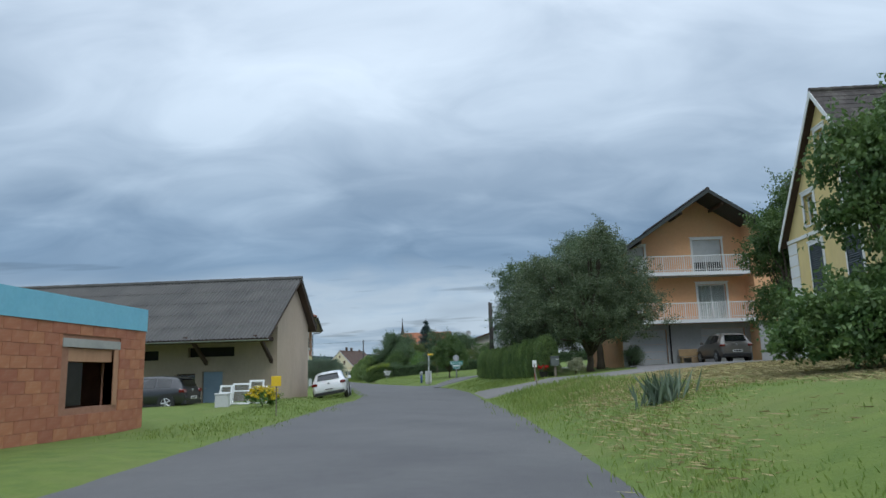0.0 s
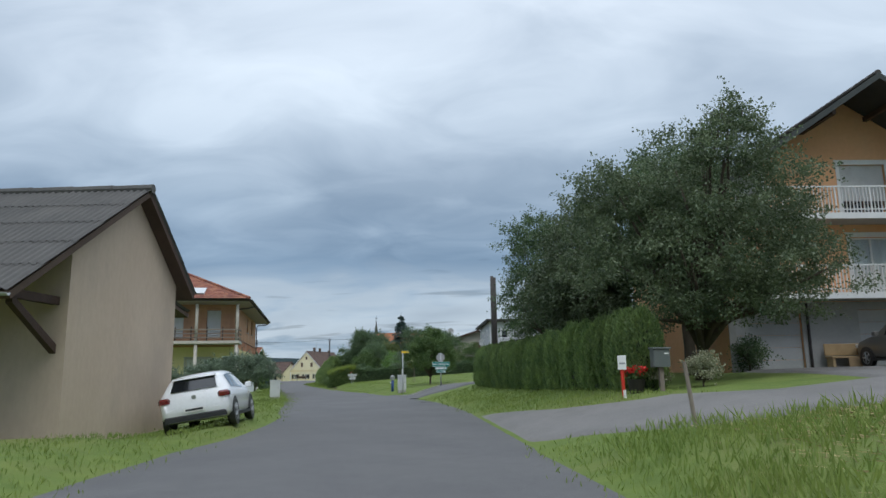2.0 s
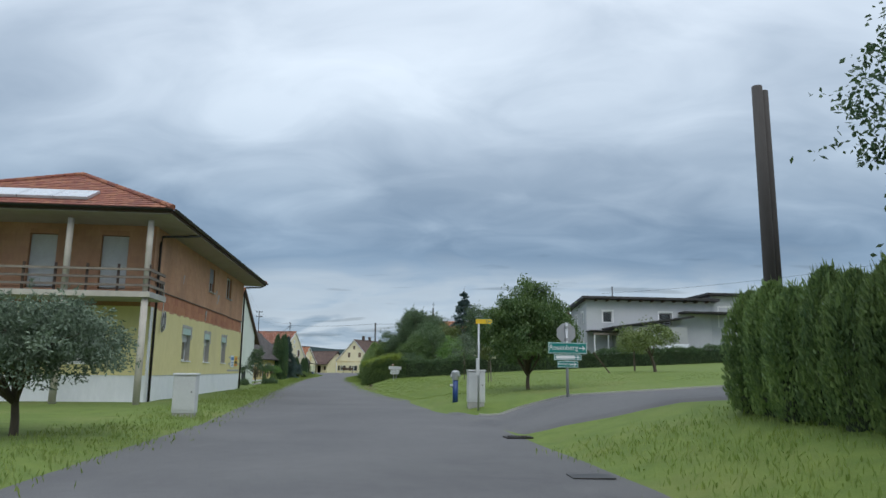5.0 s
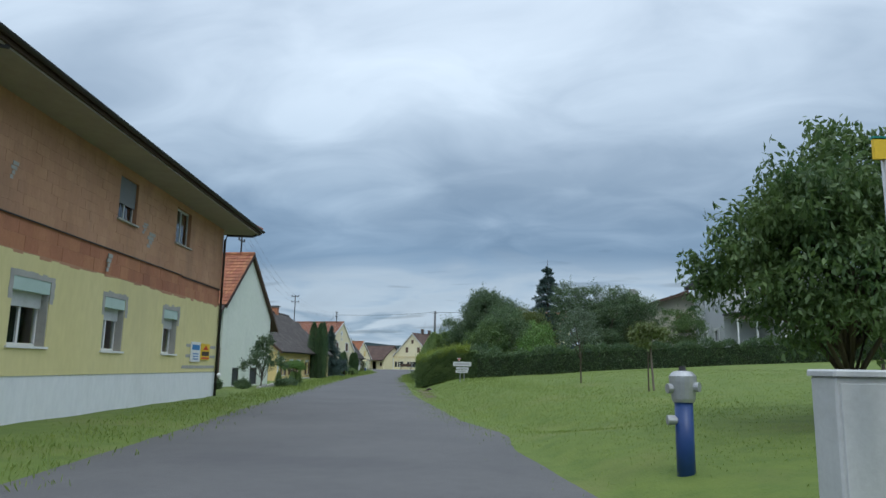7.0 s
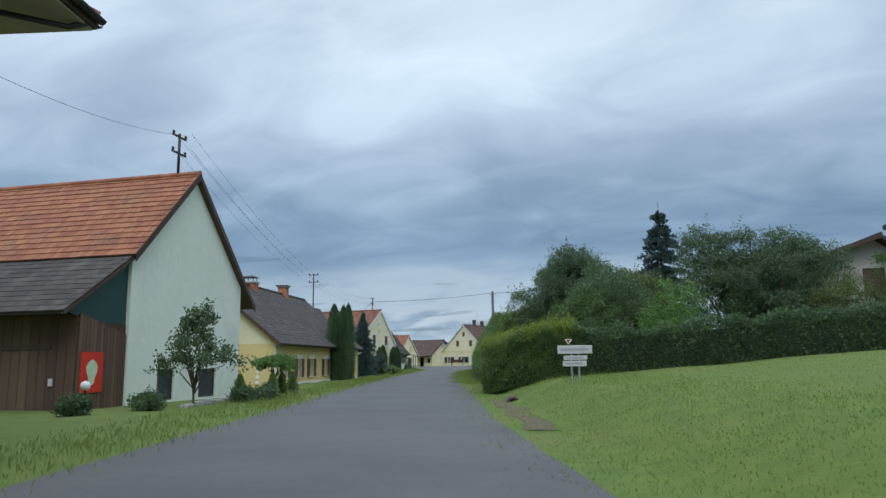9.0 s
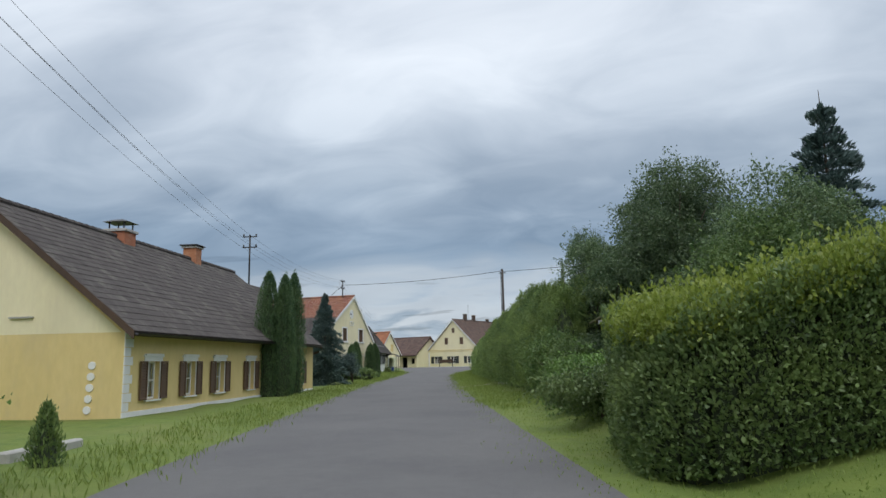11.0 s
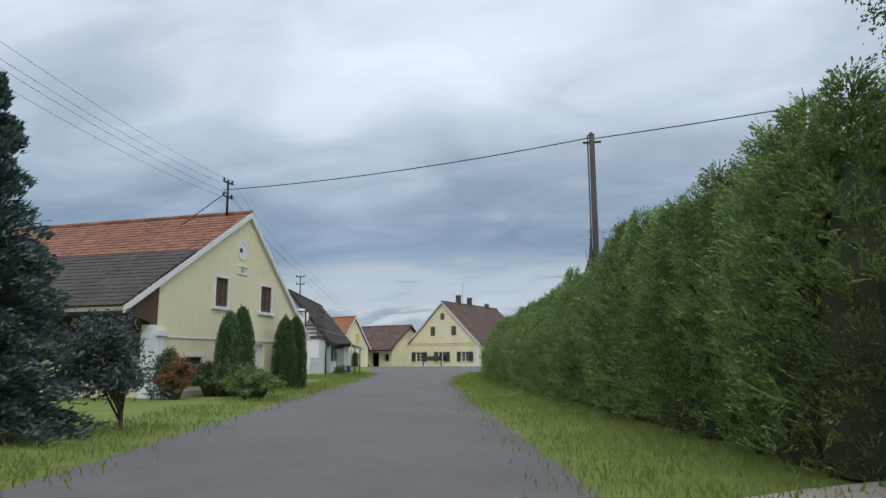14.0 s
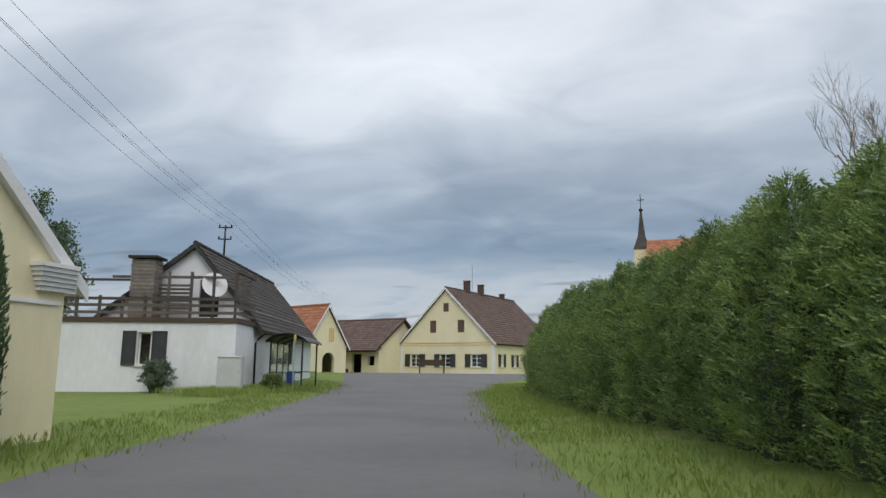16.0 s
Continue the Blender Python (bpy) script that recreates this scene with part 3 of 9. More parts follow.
kerb()
PATCH_A = ((-24.9, 108.6), (-23.2, 109.6), (-20.0, 110.2))
PATCH_B = ((-25.3, 110.4), (-23.4, 111.2), (-20.2, 112.0))
ribbon("field_entry", lambda t: along(PATCH_A, t), lambda t: along(PATCH_B, t), np.linspace(0, 2, 16), side_lift, GRAVEL, "pale gravel gateway beside the road", "path", seed=8, cross=5, drop=0.14)

SOIL = surface("bare_ditch_soil", (0.1, 0.075, 0.05), (0.18, 0.135, 0.09), 3, 0.95, 0.9, 25, stain=(0.09, 0.12, 0.04), stain_scale=1.6, stain_amount=0.7)
ribbon("ditch", lambda y: (right_edge(y) + 0.45 - 0.1 * math.sin(y * 2.1), y), lambda y: (right_edge(y) + 1.0 + 0.35 * math.sin(y * 0.9) ** 2, y), np.arange(66, 76.2, 0.3), lambda x, y: ground_z(x, y) + 0.03, SOIL, "shallow ditch of bare brown soil beside the road", "ditch", seed=11, cross=9, wobble=0.2, drop=0.1)

# ---- parts of buildings ----


def wall_shape(place, length, top, holes=(), thick=0.35, low=-0.4, breaks=()):
    """A wall along u from 0 to length, outer face at v = 0; top(u) is its height, holes are (u0, u1, z0, z1)."""
    s = Shape(place)
    s.weld = True
    us = sorted({0.0, float(length), *[float(b) for b in breaks], *[float(h[0]) for h in holes], *[float(h[1]) for h in holes]})
    for a, b in zip(us, us[1:]):
        cur = low
        for h in sorted((h for h in holes if h[0] <= a + 1e-6 and h[1] >= b - 1e-6), key=lambda h: h[2]):
            s.box(a, b, 0, thick, cur, h[2])
            cur = h[3]
        ta, tb = top(a), top(b)
        s.hexa(((a, 0, cur), (b, 0, cur), (b, thick, cur), (a, thick, cur), (a, 0, ta), (b, 0, tb), (b, thick, tb), (a, thick, ta)))
    return s


def frame_shape(s, u0, u1, z0, z1, w, v0, v1):
    s.weld = True
    s.box(u0, u0 + w, v0, v1, z0, z1)
    s.box(u1 - w, u1, v0, v1, z0, z1)
    s.box(u0 + w, u1 - w, v0, v1, z0, z0 + w)
    s.box(u0 + w, u1 - w, v0, v1, z1 - w, z1)
    return s


def window(house, place, u0, u1, z0, z1, frame=None, cols=2, rows=1, deep=0.14, surround=None, sill=True, shutters=None, curtain=0.0, roller=0.0, name="window"):
    """A window in its opening: frame with glazing bars, panes, sill, surround, open shutters, curtain."""
    frame = frame or PAINT_WHITE
    s = frame_shape(Shape(place), u0 + 0.005, u1 - 0.005, z0 + 0.005, z1 - 0.005, 0.06, deep, deep + 0.06)
    for k in range(1, cols):
        u = u0 + (u1 - u0) * k / cols
        s.box(u - 0.035, u + 0.035, deep + 0.003, deep + 0.055, z0 + 0.065, z1 - 0.065)
    for k in range(1, rows):
        z = z0 + (z1 - z0) * k / rows
        s.box(u0 + 0.065, u1 - 0.065, deep + 0.008, deep + 0.05, z - 0.02, z + 0.02)
    w = part(name, s, frame, house)
    for k in range(cols):
        a, b = u0 + (u1 - u0) * k / cols, u0 + (u1 - u0) * (k + 1) / cols
        p = part("pane", Shape(place).box(a + 0.036, b - 0.036, deep + 0.022, deep + 0.03, z0 + 0.05, z1 - 0.05), GLASS, w)
        p.visible_shadow = False
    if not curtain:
        # added black panel: the room's darkness is put into its colour
        part("room", Shape(place).box(u0 - 0.25, u1 + 0.25, deep + 0.5, deep + 0.52, z0 - 0.25, z1 + 0.25), BLACK, w, "black panel painting in the unlit room behind the glass")
    if sill:
        part("sill", Shape(place).box(u0 - 0.06, u1 + 0.06, -0.07, deep, z0 - 0.05, z0 - 0.002), frame if frame is PAINT_WHITE else CONCRETE, w)
    if surround:
        t = 0.13
        s = Shape(place)
        s.box(u0 - t, u0, -0.025, 0.02, z0 - 0.002, z1 + t)
        s.box(u1, u1 + t, -0.025, 0.02, z0 - 0.002, z1 + t)
        s.box(u0, u1, -0.025, 0.02, z1, z1 + t)
        s.box(u0 - t - 0.05, u1 + t + 0.05, -0.05, 0.02, z1 + t, z1 + t + 0.05)
        part("surround", s, surround, w)
    if shutters:
        half = (u1 - u0) / 2
        for a, b in ((u0 - half - 0.02, u0 - 0.02), (u1 + 0.02, u1 + half + 0.02)):
            part("shutter", louvre(place, a, b, z0, z1, -0.075, -0.03), shutters, w)
    if curtain:
        s = Shape(place)
        n = 14
        for k in range(n):
            a, b = u0 + (u1 - u0) * k / n, u0 + (u1 - u0) * (k + 1) / n
            d = deep + 0.13 + 0.03 * (k % 2)
            e = deep + 0.13 + 0.03 * ((k + 1) % 2)
            s.add(((a, d, z1 - (z1 - z0) * curtain), (b, e, z1 - (z1 - z0) * curtain), (b, e, z1), (a, d, z1)), ((0, 1, 2, 3),))
        part("curtain", s, CURTAIN, w)
    if roller:
        s = Shape(place)
        s.weld = True
        n = max(2, int((z1 - z0) * roller / 0.07))
        for k in range(n):
            z = z1 - (z1 - z0) * roller * (k + 1) / n
            s.box(u0 + 0.02, u1 - 0.02, deep - 0.05, deep - 0.03, z, z + (z1 - z0) * roller / n)
        part("roller_shutter", s, SHEET_GREY if frame is PLASTIC_GREY else PLASTIC_GREY, w)
    return w


def louvre(place, a, b, z0, z1, v0, v1):
    s = frame_shape(Shape(place), a, b, z0, z1, 0.05, v0, v1)
    n = max(3, int((z1 - z0 - 0.1) / 0.075))
    h = (z1 - z0 - 0.1) / n
    rows = []
    for k in range(n):
        z = z0 + 0.05 + h * k
        rows += [(v0 + 0.006, z), (v1 - 0.006, z + h * 0.88)]
    s.add([(u, v, z) for v, z in rows for u in (a + 0.05, b - 0.05)], [(2 * k, 2 * k + 1, 2 * k + 3, 2 * k + 2) for k in range(len(rows) - 1)])
    return s


def slope_frame(a, b, c):
    """Axes of a roof plane: from the eave's start a along the eave to b, and up the slope to c (above a)."""
    a, b, c = Vector(a), Vector(b), Vector(c)
    u = (b - a).normalized()
    up = c - a
    up = (up - u * up.dot(u)).normalized()
    n = u.cross(up)
    if n.z < 0:
        n = -n
    return a, u, up, n


def tiles(a, b, c, wide, tall, thick=0.025, inside=None, seed=0, lift=0.03, gap=0.012, tilt=0.03):
    """Roof tiles in courses over the plane with eave a-b and slope towards c, joined into one mesh."""
    o, u, up, n = slope_frame(a, b, c)
    length, high = (Vector(b) - o).length, (Vector(c) - o).dot(up)
    rng = random.Random(seed)
    s = Shape()
    for r in range(int(high / tall) + 1):
        for k in range(int(length / wide) + 2):
            x = (k - (0.5 if r % 2 else 0)) * wide
            x0, x1 = max(0, x + gap / 2), min(length, x + wide - gap / 2)
            y0, y1 = r * tall, min(high, (r + 1) * tall + 0.05)
            if x1 - x0 < 0.03 or y1 - y0 < 0.06 or (inside and not inside((x0 + x1) / 2, (y0 + y1) / 2)):
                continue
            d = lift + rng.uniform(-0.004, 0.006)
            e = rng.uniform(-0.006, 0.006)
            p = [o + u * px + up * py + n * pz for px, py, pz in ((x0, y0 + e, d + tilt), (x1, y0 + e, d + tilt), (x1, y1, d - 0.004), (x0, y1, d - 0.004), (x0, y0 + e, d + tilt - thick), (x1, y0 + e, d + tilt - thick))]
            s.add(p, ((0, 1, 2, 3), (0, 4, 5, 1)))
    return s


def roof_slab(a, b, c, d, thick=0.14):
    """A sloping slab with eave a-b and ridge d-c."""
    a, b, c, d = (Vector(p) for p in (a, b, c, d))
    n = (b - a).cross(d - a).normalized()
    if n.z < 0:
        n = -n
    k = n * -thick
    return Shape().hexa((a + k, b + k, c + k, d + k, a, b, c, d))


def ridge_caps(p, q, r=0.12, each=0.38):
    p, q = Vector(p), Vector(q)
    n = max(1, int((q - p).length / each))
    s = Shape()
    for k in range(n):
        a, b = p.lerp(q, k / n), p.lerp(q, (k + 1.12) / n)
        s.tube([a, b], [r, r * 0.86], 8)
    return s


def gutter(house, p, q, r=0.07, material=None):
    p, q = Vector(p), Vector(q)
    d = (q - p).normalized()
    side = d.cross(Vector((0, 0, 1)))
    pts, faces, n = [], [], 8
    for e in (p, q):
        for k in range(n + 1):
            t = math.pi * k / n
            pts.append(e + side * r * math.cos(t) - Vector((0, 0, 1)) * r * math.sin(t))
        for k in range(n + 1):
            t = math.pi * (n - k) / n
            pts.append(e + side * (r - 0.008) * math.cos(t) - Vector((0, 0, 1)) * (r - 0.008) * math.sin(t))
    m = 2 * (n + 1)
    faces = [(k, (k + 1) % m, m + (k + 1) % m, m + k) for k in range(m)]
    return part("gutter", Shape().add(pts, faces), material or METAL_DARK, house)


def downpipe(house, pts, r=0.045, material=None):
    return part("downpipe", Shape().tube(pts, r, 8), material or METAL_DARK, house, smooth=True)


def gable_house(m, name, label, w, d, hl, hr, xr, top, wall, roof, tile=(0.2, 0.33), over=(0.4, 0.4, 0.4, 0.4), front=(), right=(), left=(), roof_left=None, eave_wood=None, low=-0.4, verge=None, category="house", seed=1, ridge=True, front_wall=True, tilt=0.03):
    """A house whose front gable is the plane y = 0 (x from 0 to w), running back to y = d. over: front, back, left, right."""
    h = thing(name, m, label, category)
    F = lambda u, v, z: (u, v, z)
    R = lambda u, v, z: (w - v, u, z)
    Lf = lambda u, v, z: (v, u, z)
    B = lambda u, v, z: (u, d - v, z)
    sl, sr = (top - hl) / xr, (top - hr) / (w - xr)
    head = lambda u: (hl + sl * u if u <= xr else hr + sr * (w - u)) - 0.16
    if front_wall:
        part("wall", wall_shape(F, w, head, front, breaks=(xr,), low=low), wall, h)
    part("wall", wall_shape(B, w, head, (), breaks=(xr,), low=low), wall, h)
    part("wall", wall_shape(lambda u, v, z: R(u + 0.35, v, z), d - 0.7, lambda u: hr - 0.16, [(a - 0.35, b - 0.35, c, e) for a, b, c, e in right], low=low), wall, h)
    part("wall", wall_shape(lambda u, v, z: Lf(u + 0.35, v, z), d - 0.7, lambda u: hl - 0.16, [(a - 0.35, b - 0.35, c, e) for a, b, c, e in left], low=low), wall, h)
    fo, bo, lo, ro = over
    el, er = (-lo, hl - sl * lo), (w + ro, hr - sr * ro)
    for side, (ex, ez), mat, sh in (("l", el, roof_left or roof, lo), ("r", er, roof, ro)):
        a, b = (ex, -fo, ez), (ex, d + bo, ez)
        c, e = (xr, d + bo, top), (xr, -fo, top)
        r = part("roof", roof_slab(a, b, c, e), eave_wood or WOOD_DARK, h)
        if tile:
            part("roof_tiles", tiles(a, b, e, *tile, seed=seed, tilt=tilt), mat, r)["kind"] = "stuff"
    if ridge:
        part("ridge_tiles", ridge_caps((xr, -fo, top + 0.03), (xr, d + bo, top + 0.03)), roof, h)
    if verge:
        for ex, ez in (el, er):
            for y in (-fo - 0.03, d + bo):
                v0, v1 = Vector((ex, y, ez)), Vector((xr, y, top))
                p = [v0 + Vector((0, 0, -0.2)), v1 + Vector((0, 0, -0.2)), v1 + Vector((0, 0.03, -0.2)), v0 + Vector((0, 0.03, -0.2)), v0 + Vector((0, 0, 0.03)), v1 + Vector((0, 0, 0.03)), v1 + Vector((0, 0.03, 0.03)), v0 + Vector((0, 0.03, 0.03))]
                part("bargeboard", Shape().hexa(p), verge, h)
    return h, dict(F=F, R=R, L=Lf, B=B, el=el, er=er, head=head)


def chimney(house, x, y, z0, z1, w=0.5, mat=None, cap=True):
    s = Shape().soft_box(x - w / 2, x + w / 2, y - w / 2, y + w / 2, z0, z1, 0.015)
    c = part("chimney", s, mat or RAW_BRICK, house)
    if cap:
        part("chimney_cap", Shape().soft_box(x - w / 2 - 0.07, x + w / 2 + 0.07, y - w / 2 - 0.07, y + w / 2 + 0.07, z1, z1 + 0.1, 0.02), CONCRETE, c)
    return c


# ---- unfinished brick building ----
def brick_shell():
    h = thing("building_shell", pose(-6.35, -22.6, 0, 0, 0, 90), "unfinished red hollow-brick building with pale blue membrane", "building")
    hole = (11.65, 13.5, 0.7, 2.02)
    place = lambda u, v, z: (u, v + 0.02, z)
    part("wall", wall_shape(place, 15.0, lambda u: 2.56, [hole], thick=0.28), MORTAR, h)
    part("wall", Shape().box(14.7, 14.98, 0.3, 9.0, -0.4, 2.56), MORTAR, h)
    part("wall", Shape().box(0.0, 15.0, 9.0, 9.3, -0.4, 2.56), MORTAR, h)
    part("wall", Shape().box(0.0, 0.3, 0.3, 9.0, -0.4, 2.56), MORTAR, h)
    part("floor_slab", Shape().box(0.3, 14.7, 0.3, 9.0, -0.2, 0.1), CONCRETE, h)
    part("roof_slab", Shape().box(-0.02, 15.02, 0.0, 9.3, 2.56, 2.62), CONCRETE, h)
    s = Shape()
    n = 30
    for k in range(n):
        a, b = 15.05 * k / n, 15.05 * (k + 1) / n
        da, db = 0.012 * math.sin(k * 1.7), 0.012 * math.sin((k + 1) * 1.7)
        s.hexa(((a, -0.03 + da, 2.55), (b, -0.03 + db, 2.55), (b, 0.05, 2.55), (a, 0.05, 2.55), (a, -0.03 + da, 3.13), (b, -0.03 + db, 3.13), (b, 0.05, 3.13), (a, 0.05, 3.13)))
    s.box(15.0, 15.05, 0.05, 9.3, 2.55, 3.13)
    part("membrane", s, FOIL_BLUE, h, "pale blue roof-edge membrane")
    part("lintel", Shape().box(11.4, 13.75, -0.012, 0.3, 2.03, 2.22), CONCRETE, h)
    part("jamb", Shape().box(13.5, 13.68, -0.01, 0.25, 0.7, 2.02), RAW_BRICK, h)
    part("box_lintel", Shape().box(11.66, 13.49, 0.06, 0.3, 1.72, 2.01), RAW_BRICK, h)
    part("roller_box", Shape().box(11.7, 12.35, 0.1, 0.25, 0.75, 1.7), METAL_DARK, h)
    meshes = {}
    for r in range(11):
        z = r * 0.25 - 0.19
        u = 5.0 + (0.25 if r % 2 else 0)
        while u < 14.99:
            e = min(u + 0.5, 15.0)
            cut = [(u, e)]
            if z + 0.24 > 0.7 and z < 2.22:
                cut = [(a, b) for a, b in ((u, min(e, 11.38)), (max(u, 13.72), e)) if b - a > 0.06]
            for a, b in cut:
                key = (round(b - a, 2), z + 0.25 > 2.56)
                if key not in meshes:
                    meshes[key] = Shape().soft_box(0, b - a - 0.008, -0.01, 0.02, 0, 0.242, 0.005).mesh("brick")
                    meshes[key].materials.append(BRICK_RED)
                if z + 0.24 < 2.57:
                    o = new("brick", meshes[key])
                    o.parent = h
                    o.location = (a + 0.006, random.uniform(0, 0.004), z)
            u += 0.5


brick_shell()


# ---- barn with corrugated roof ----
def corrugated(a, b, c, wave=0.177, sheet=1.25, amp=0.028, lift=0.02):
    """Corrugated sheets in overlapping rows on the plane with eave a-b and slope towards c."""
    o, u, up, n = slope_frame(a, b, c)
    length, high = (Vector(b) - o).length, (Vector(c) - o).dot(up)
    sheets = []
    rows = max(1, round(high / sheet))
    step = wave / 6
    cols = int(length / step)
    for r in range(rows):
        y0, y1 = high * r / rows - (0.08 if r else 0), high * (r + 1) / rows
        pts = []
        for k in range(cols + 1):
            z = amp * math.cos(k * step / wave * 2 * math.pi)
            pts += [o + u * k * step + up * y0 + n * (lift + z + 0.022), o + u * k * step + up * y1 + n * (lift + z)]
        sheets.append(Shape().add(pts, [(2 * k, 2 * k + 2, 2 * k + 3, 2 * k + 1) for k in range(cols)]))
    return sheets


def barn():
    m = pose(-7.35, 7.26, 0, 0, 0, 90)
    w, d, xr, top = 5.6, 16.0, 2.84, 6.3
    sl = 0.624
    h, pl = gable_house(m, "barn", "sand-plastered barn with grey corrugated roof beside the road", w, d, top - sl * xr, 4.25, xr, top, PLASTER_SAND, CORRUGATED, tile=None, over=(0.35, 0.3, 2.55, 0.55), left=[(2.65, 3.65, -0.1, 1.6), (4.0, 4.95, 0.93, 1.52), (6.4, 7.3, 0.98, 1.42), (2.1, 4.4, 2.3, 2.76), (5.85, 8.15, 2.2, 2.66)], roof_left=CORRUGATED, ridge=False, category="barn")
    (lx, lz), (rx, rz) = pl["el"], pl["er"]
    for ex, ez in ((lx, lz), (rx, rz)):
        a, b, c = (ex, -0.4, ez + 0.02), (ex, d + 0.3, ez + 0.02), (xr, -0.4, top + 0.02)
        for sh in corrugated(a, b, c):
            part("roof_sheet", sh, CORRUGATED, h)
    for k in range(15):
        y0 = -0.42 + 1.11 * k
        part("ridge_cap", ridge_caps((xr, y0, top + 0.05), (xr, y0 + 1.1, top + 0.05), 0.13, 1.1), CORRUGATED, h)
    gutter(h, (lx - 0.07, -0.4, lz - 0.02), (lx - 0.07, d, lz - 0.02), 0.06, METAL_GREY)
    for y in (0.2, 3.4, 6.8, 10.2):
        part("beam", Shape().box(lx + 0.1, 0.0, y, y + 0.16, lz + 0.02, lz + 0.2), WOOD_DARK, h)
        part("brace", Shape().hexa(((0, y, 1.9), (0, y + 0.14, 1.9), (0, y + 0.14, 2.1), (0, y, 2.1), (-1.6, y, 2.85), (-1.6, y + 0.14, 2.85), (-1.6, y + 0.14, 3.02), (-1.6, y, 3.02))), WOOD_DARK, h)
    L = pl["L"]
    d1 = part("door", Shape(L).box(2.68, 3.62, 0.1, 0.15, -0.08, 1.58), PAINT_BLUE, h, "faded blue metal door")
    part("handle", Shape(L).box(3.46, 3.56, 0.05, 0.1, 0.8, 0.84), METAL_GREY, d1)
    window(h, L, 4.0, 4.95, 0.93, 1.52, WOOD_DARK, cols=2)
    window(h, L, 6.4, 7.3, 0.98, 1.42, WOOD_DARK, cols=2)
    # black panels close the loft openings and paint in their shade
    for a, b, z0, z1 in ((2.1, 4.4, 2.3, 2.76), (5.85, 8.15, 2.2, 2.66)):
        part("hay_loft", Shape(L).box(a - 0.1, b + 0.1, 0.31, 0.35, z0 - 0.1, z1 + 0.1), BLACK, h, "black panel painting in the shade of the open hay loft")
    # lean-to at the back
    r = part("lean_to_roof", roof_slab((9.0, 0.95, 3.55), (9.0, d, 3.55), (5.55, d, 4.2), (5.55, 0.95, 4.2), 0.12), WOOD_DARK, h)
    for sh in corrugated((9.0, 0.9, 3.6), (9.0, d, 3.6), (5.55, 0.9, 4.25)):
        part("roof_sheet", sh, CORRUGATED, r)
    for y in (5.0, 9.0, 13.0):
        part("post", Shape().box(8.6, 8.76, y, y + 0.16, -0.4, 3.5), WOOD_DARK, h)


barn()


# ---- hip-roofed house with unplastered upper floor ----
def lay_bricks(house, place, length, holes, bands):
    """Courses of large hollow bricks on a wall, each a piece of its own; bands: (foot, courses, height, material, how far the wall lies back)."""
    meshes = {}
    o, ux, vx = Vector(place(0, 0, 0)), Vector(place(1, 0, 0)), Vector(place(0, 1, 0))
    turn = Matrix((ux - o, vx - o, (0, 0, 1))).transposed().to_4x4()
    for foot, courses, tall, mat, back in bands:
        for r in range(courses):
            z = foot + r * tall
            u = -0.25 if r % 2 else 0.0
            while u < length - 0.03:
                spans = [(max(u, 0.0), min(u + 0.5, length))]
                for a, b, c, e in holes:
                    if c < z + tall - 0.03 and e > z + 0.03:
                        spans = [q for x0, x1 in spans for q in ((x0, min(x1, a)), (max(x0, b), x1)) if q[1] - q[0] > 0.04]
                for x0, x1 in spans:
                    key = (round(x1 - x0, 2), tall)
                    if key not in meshes:
                        meshes[key] = Shape().soft_box(0, key[0] - 0.004, -0.003, 0.02, 0, tall - 0.004, 0.0015).mesh("brick")
                        meshes[key].materials.append(mat)
                    b = new("brick", meshes[key])
                    b.parent = house
                    b.matrix_local = Matrix.Translation(place(x0 + 0.004, back - 0.0015 * ((r * 7 + int(u * 4)) % 3), z)) @ turn
                u += 0.5



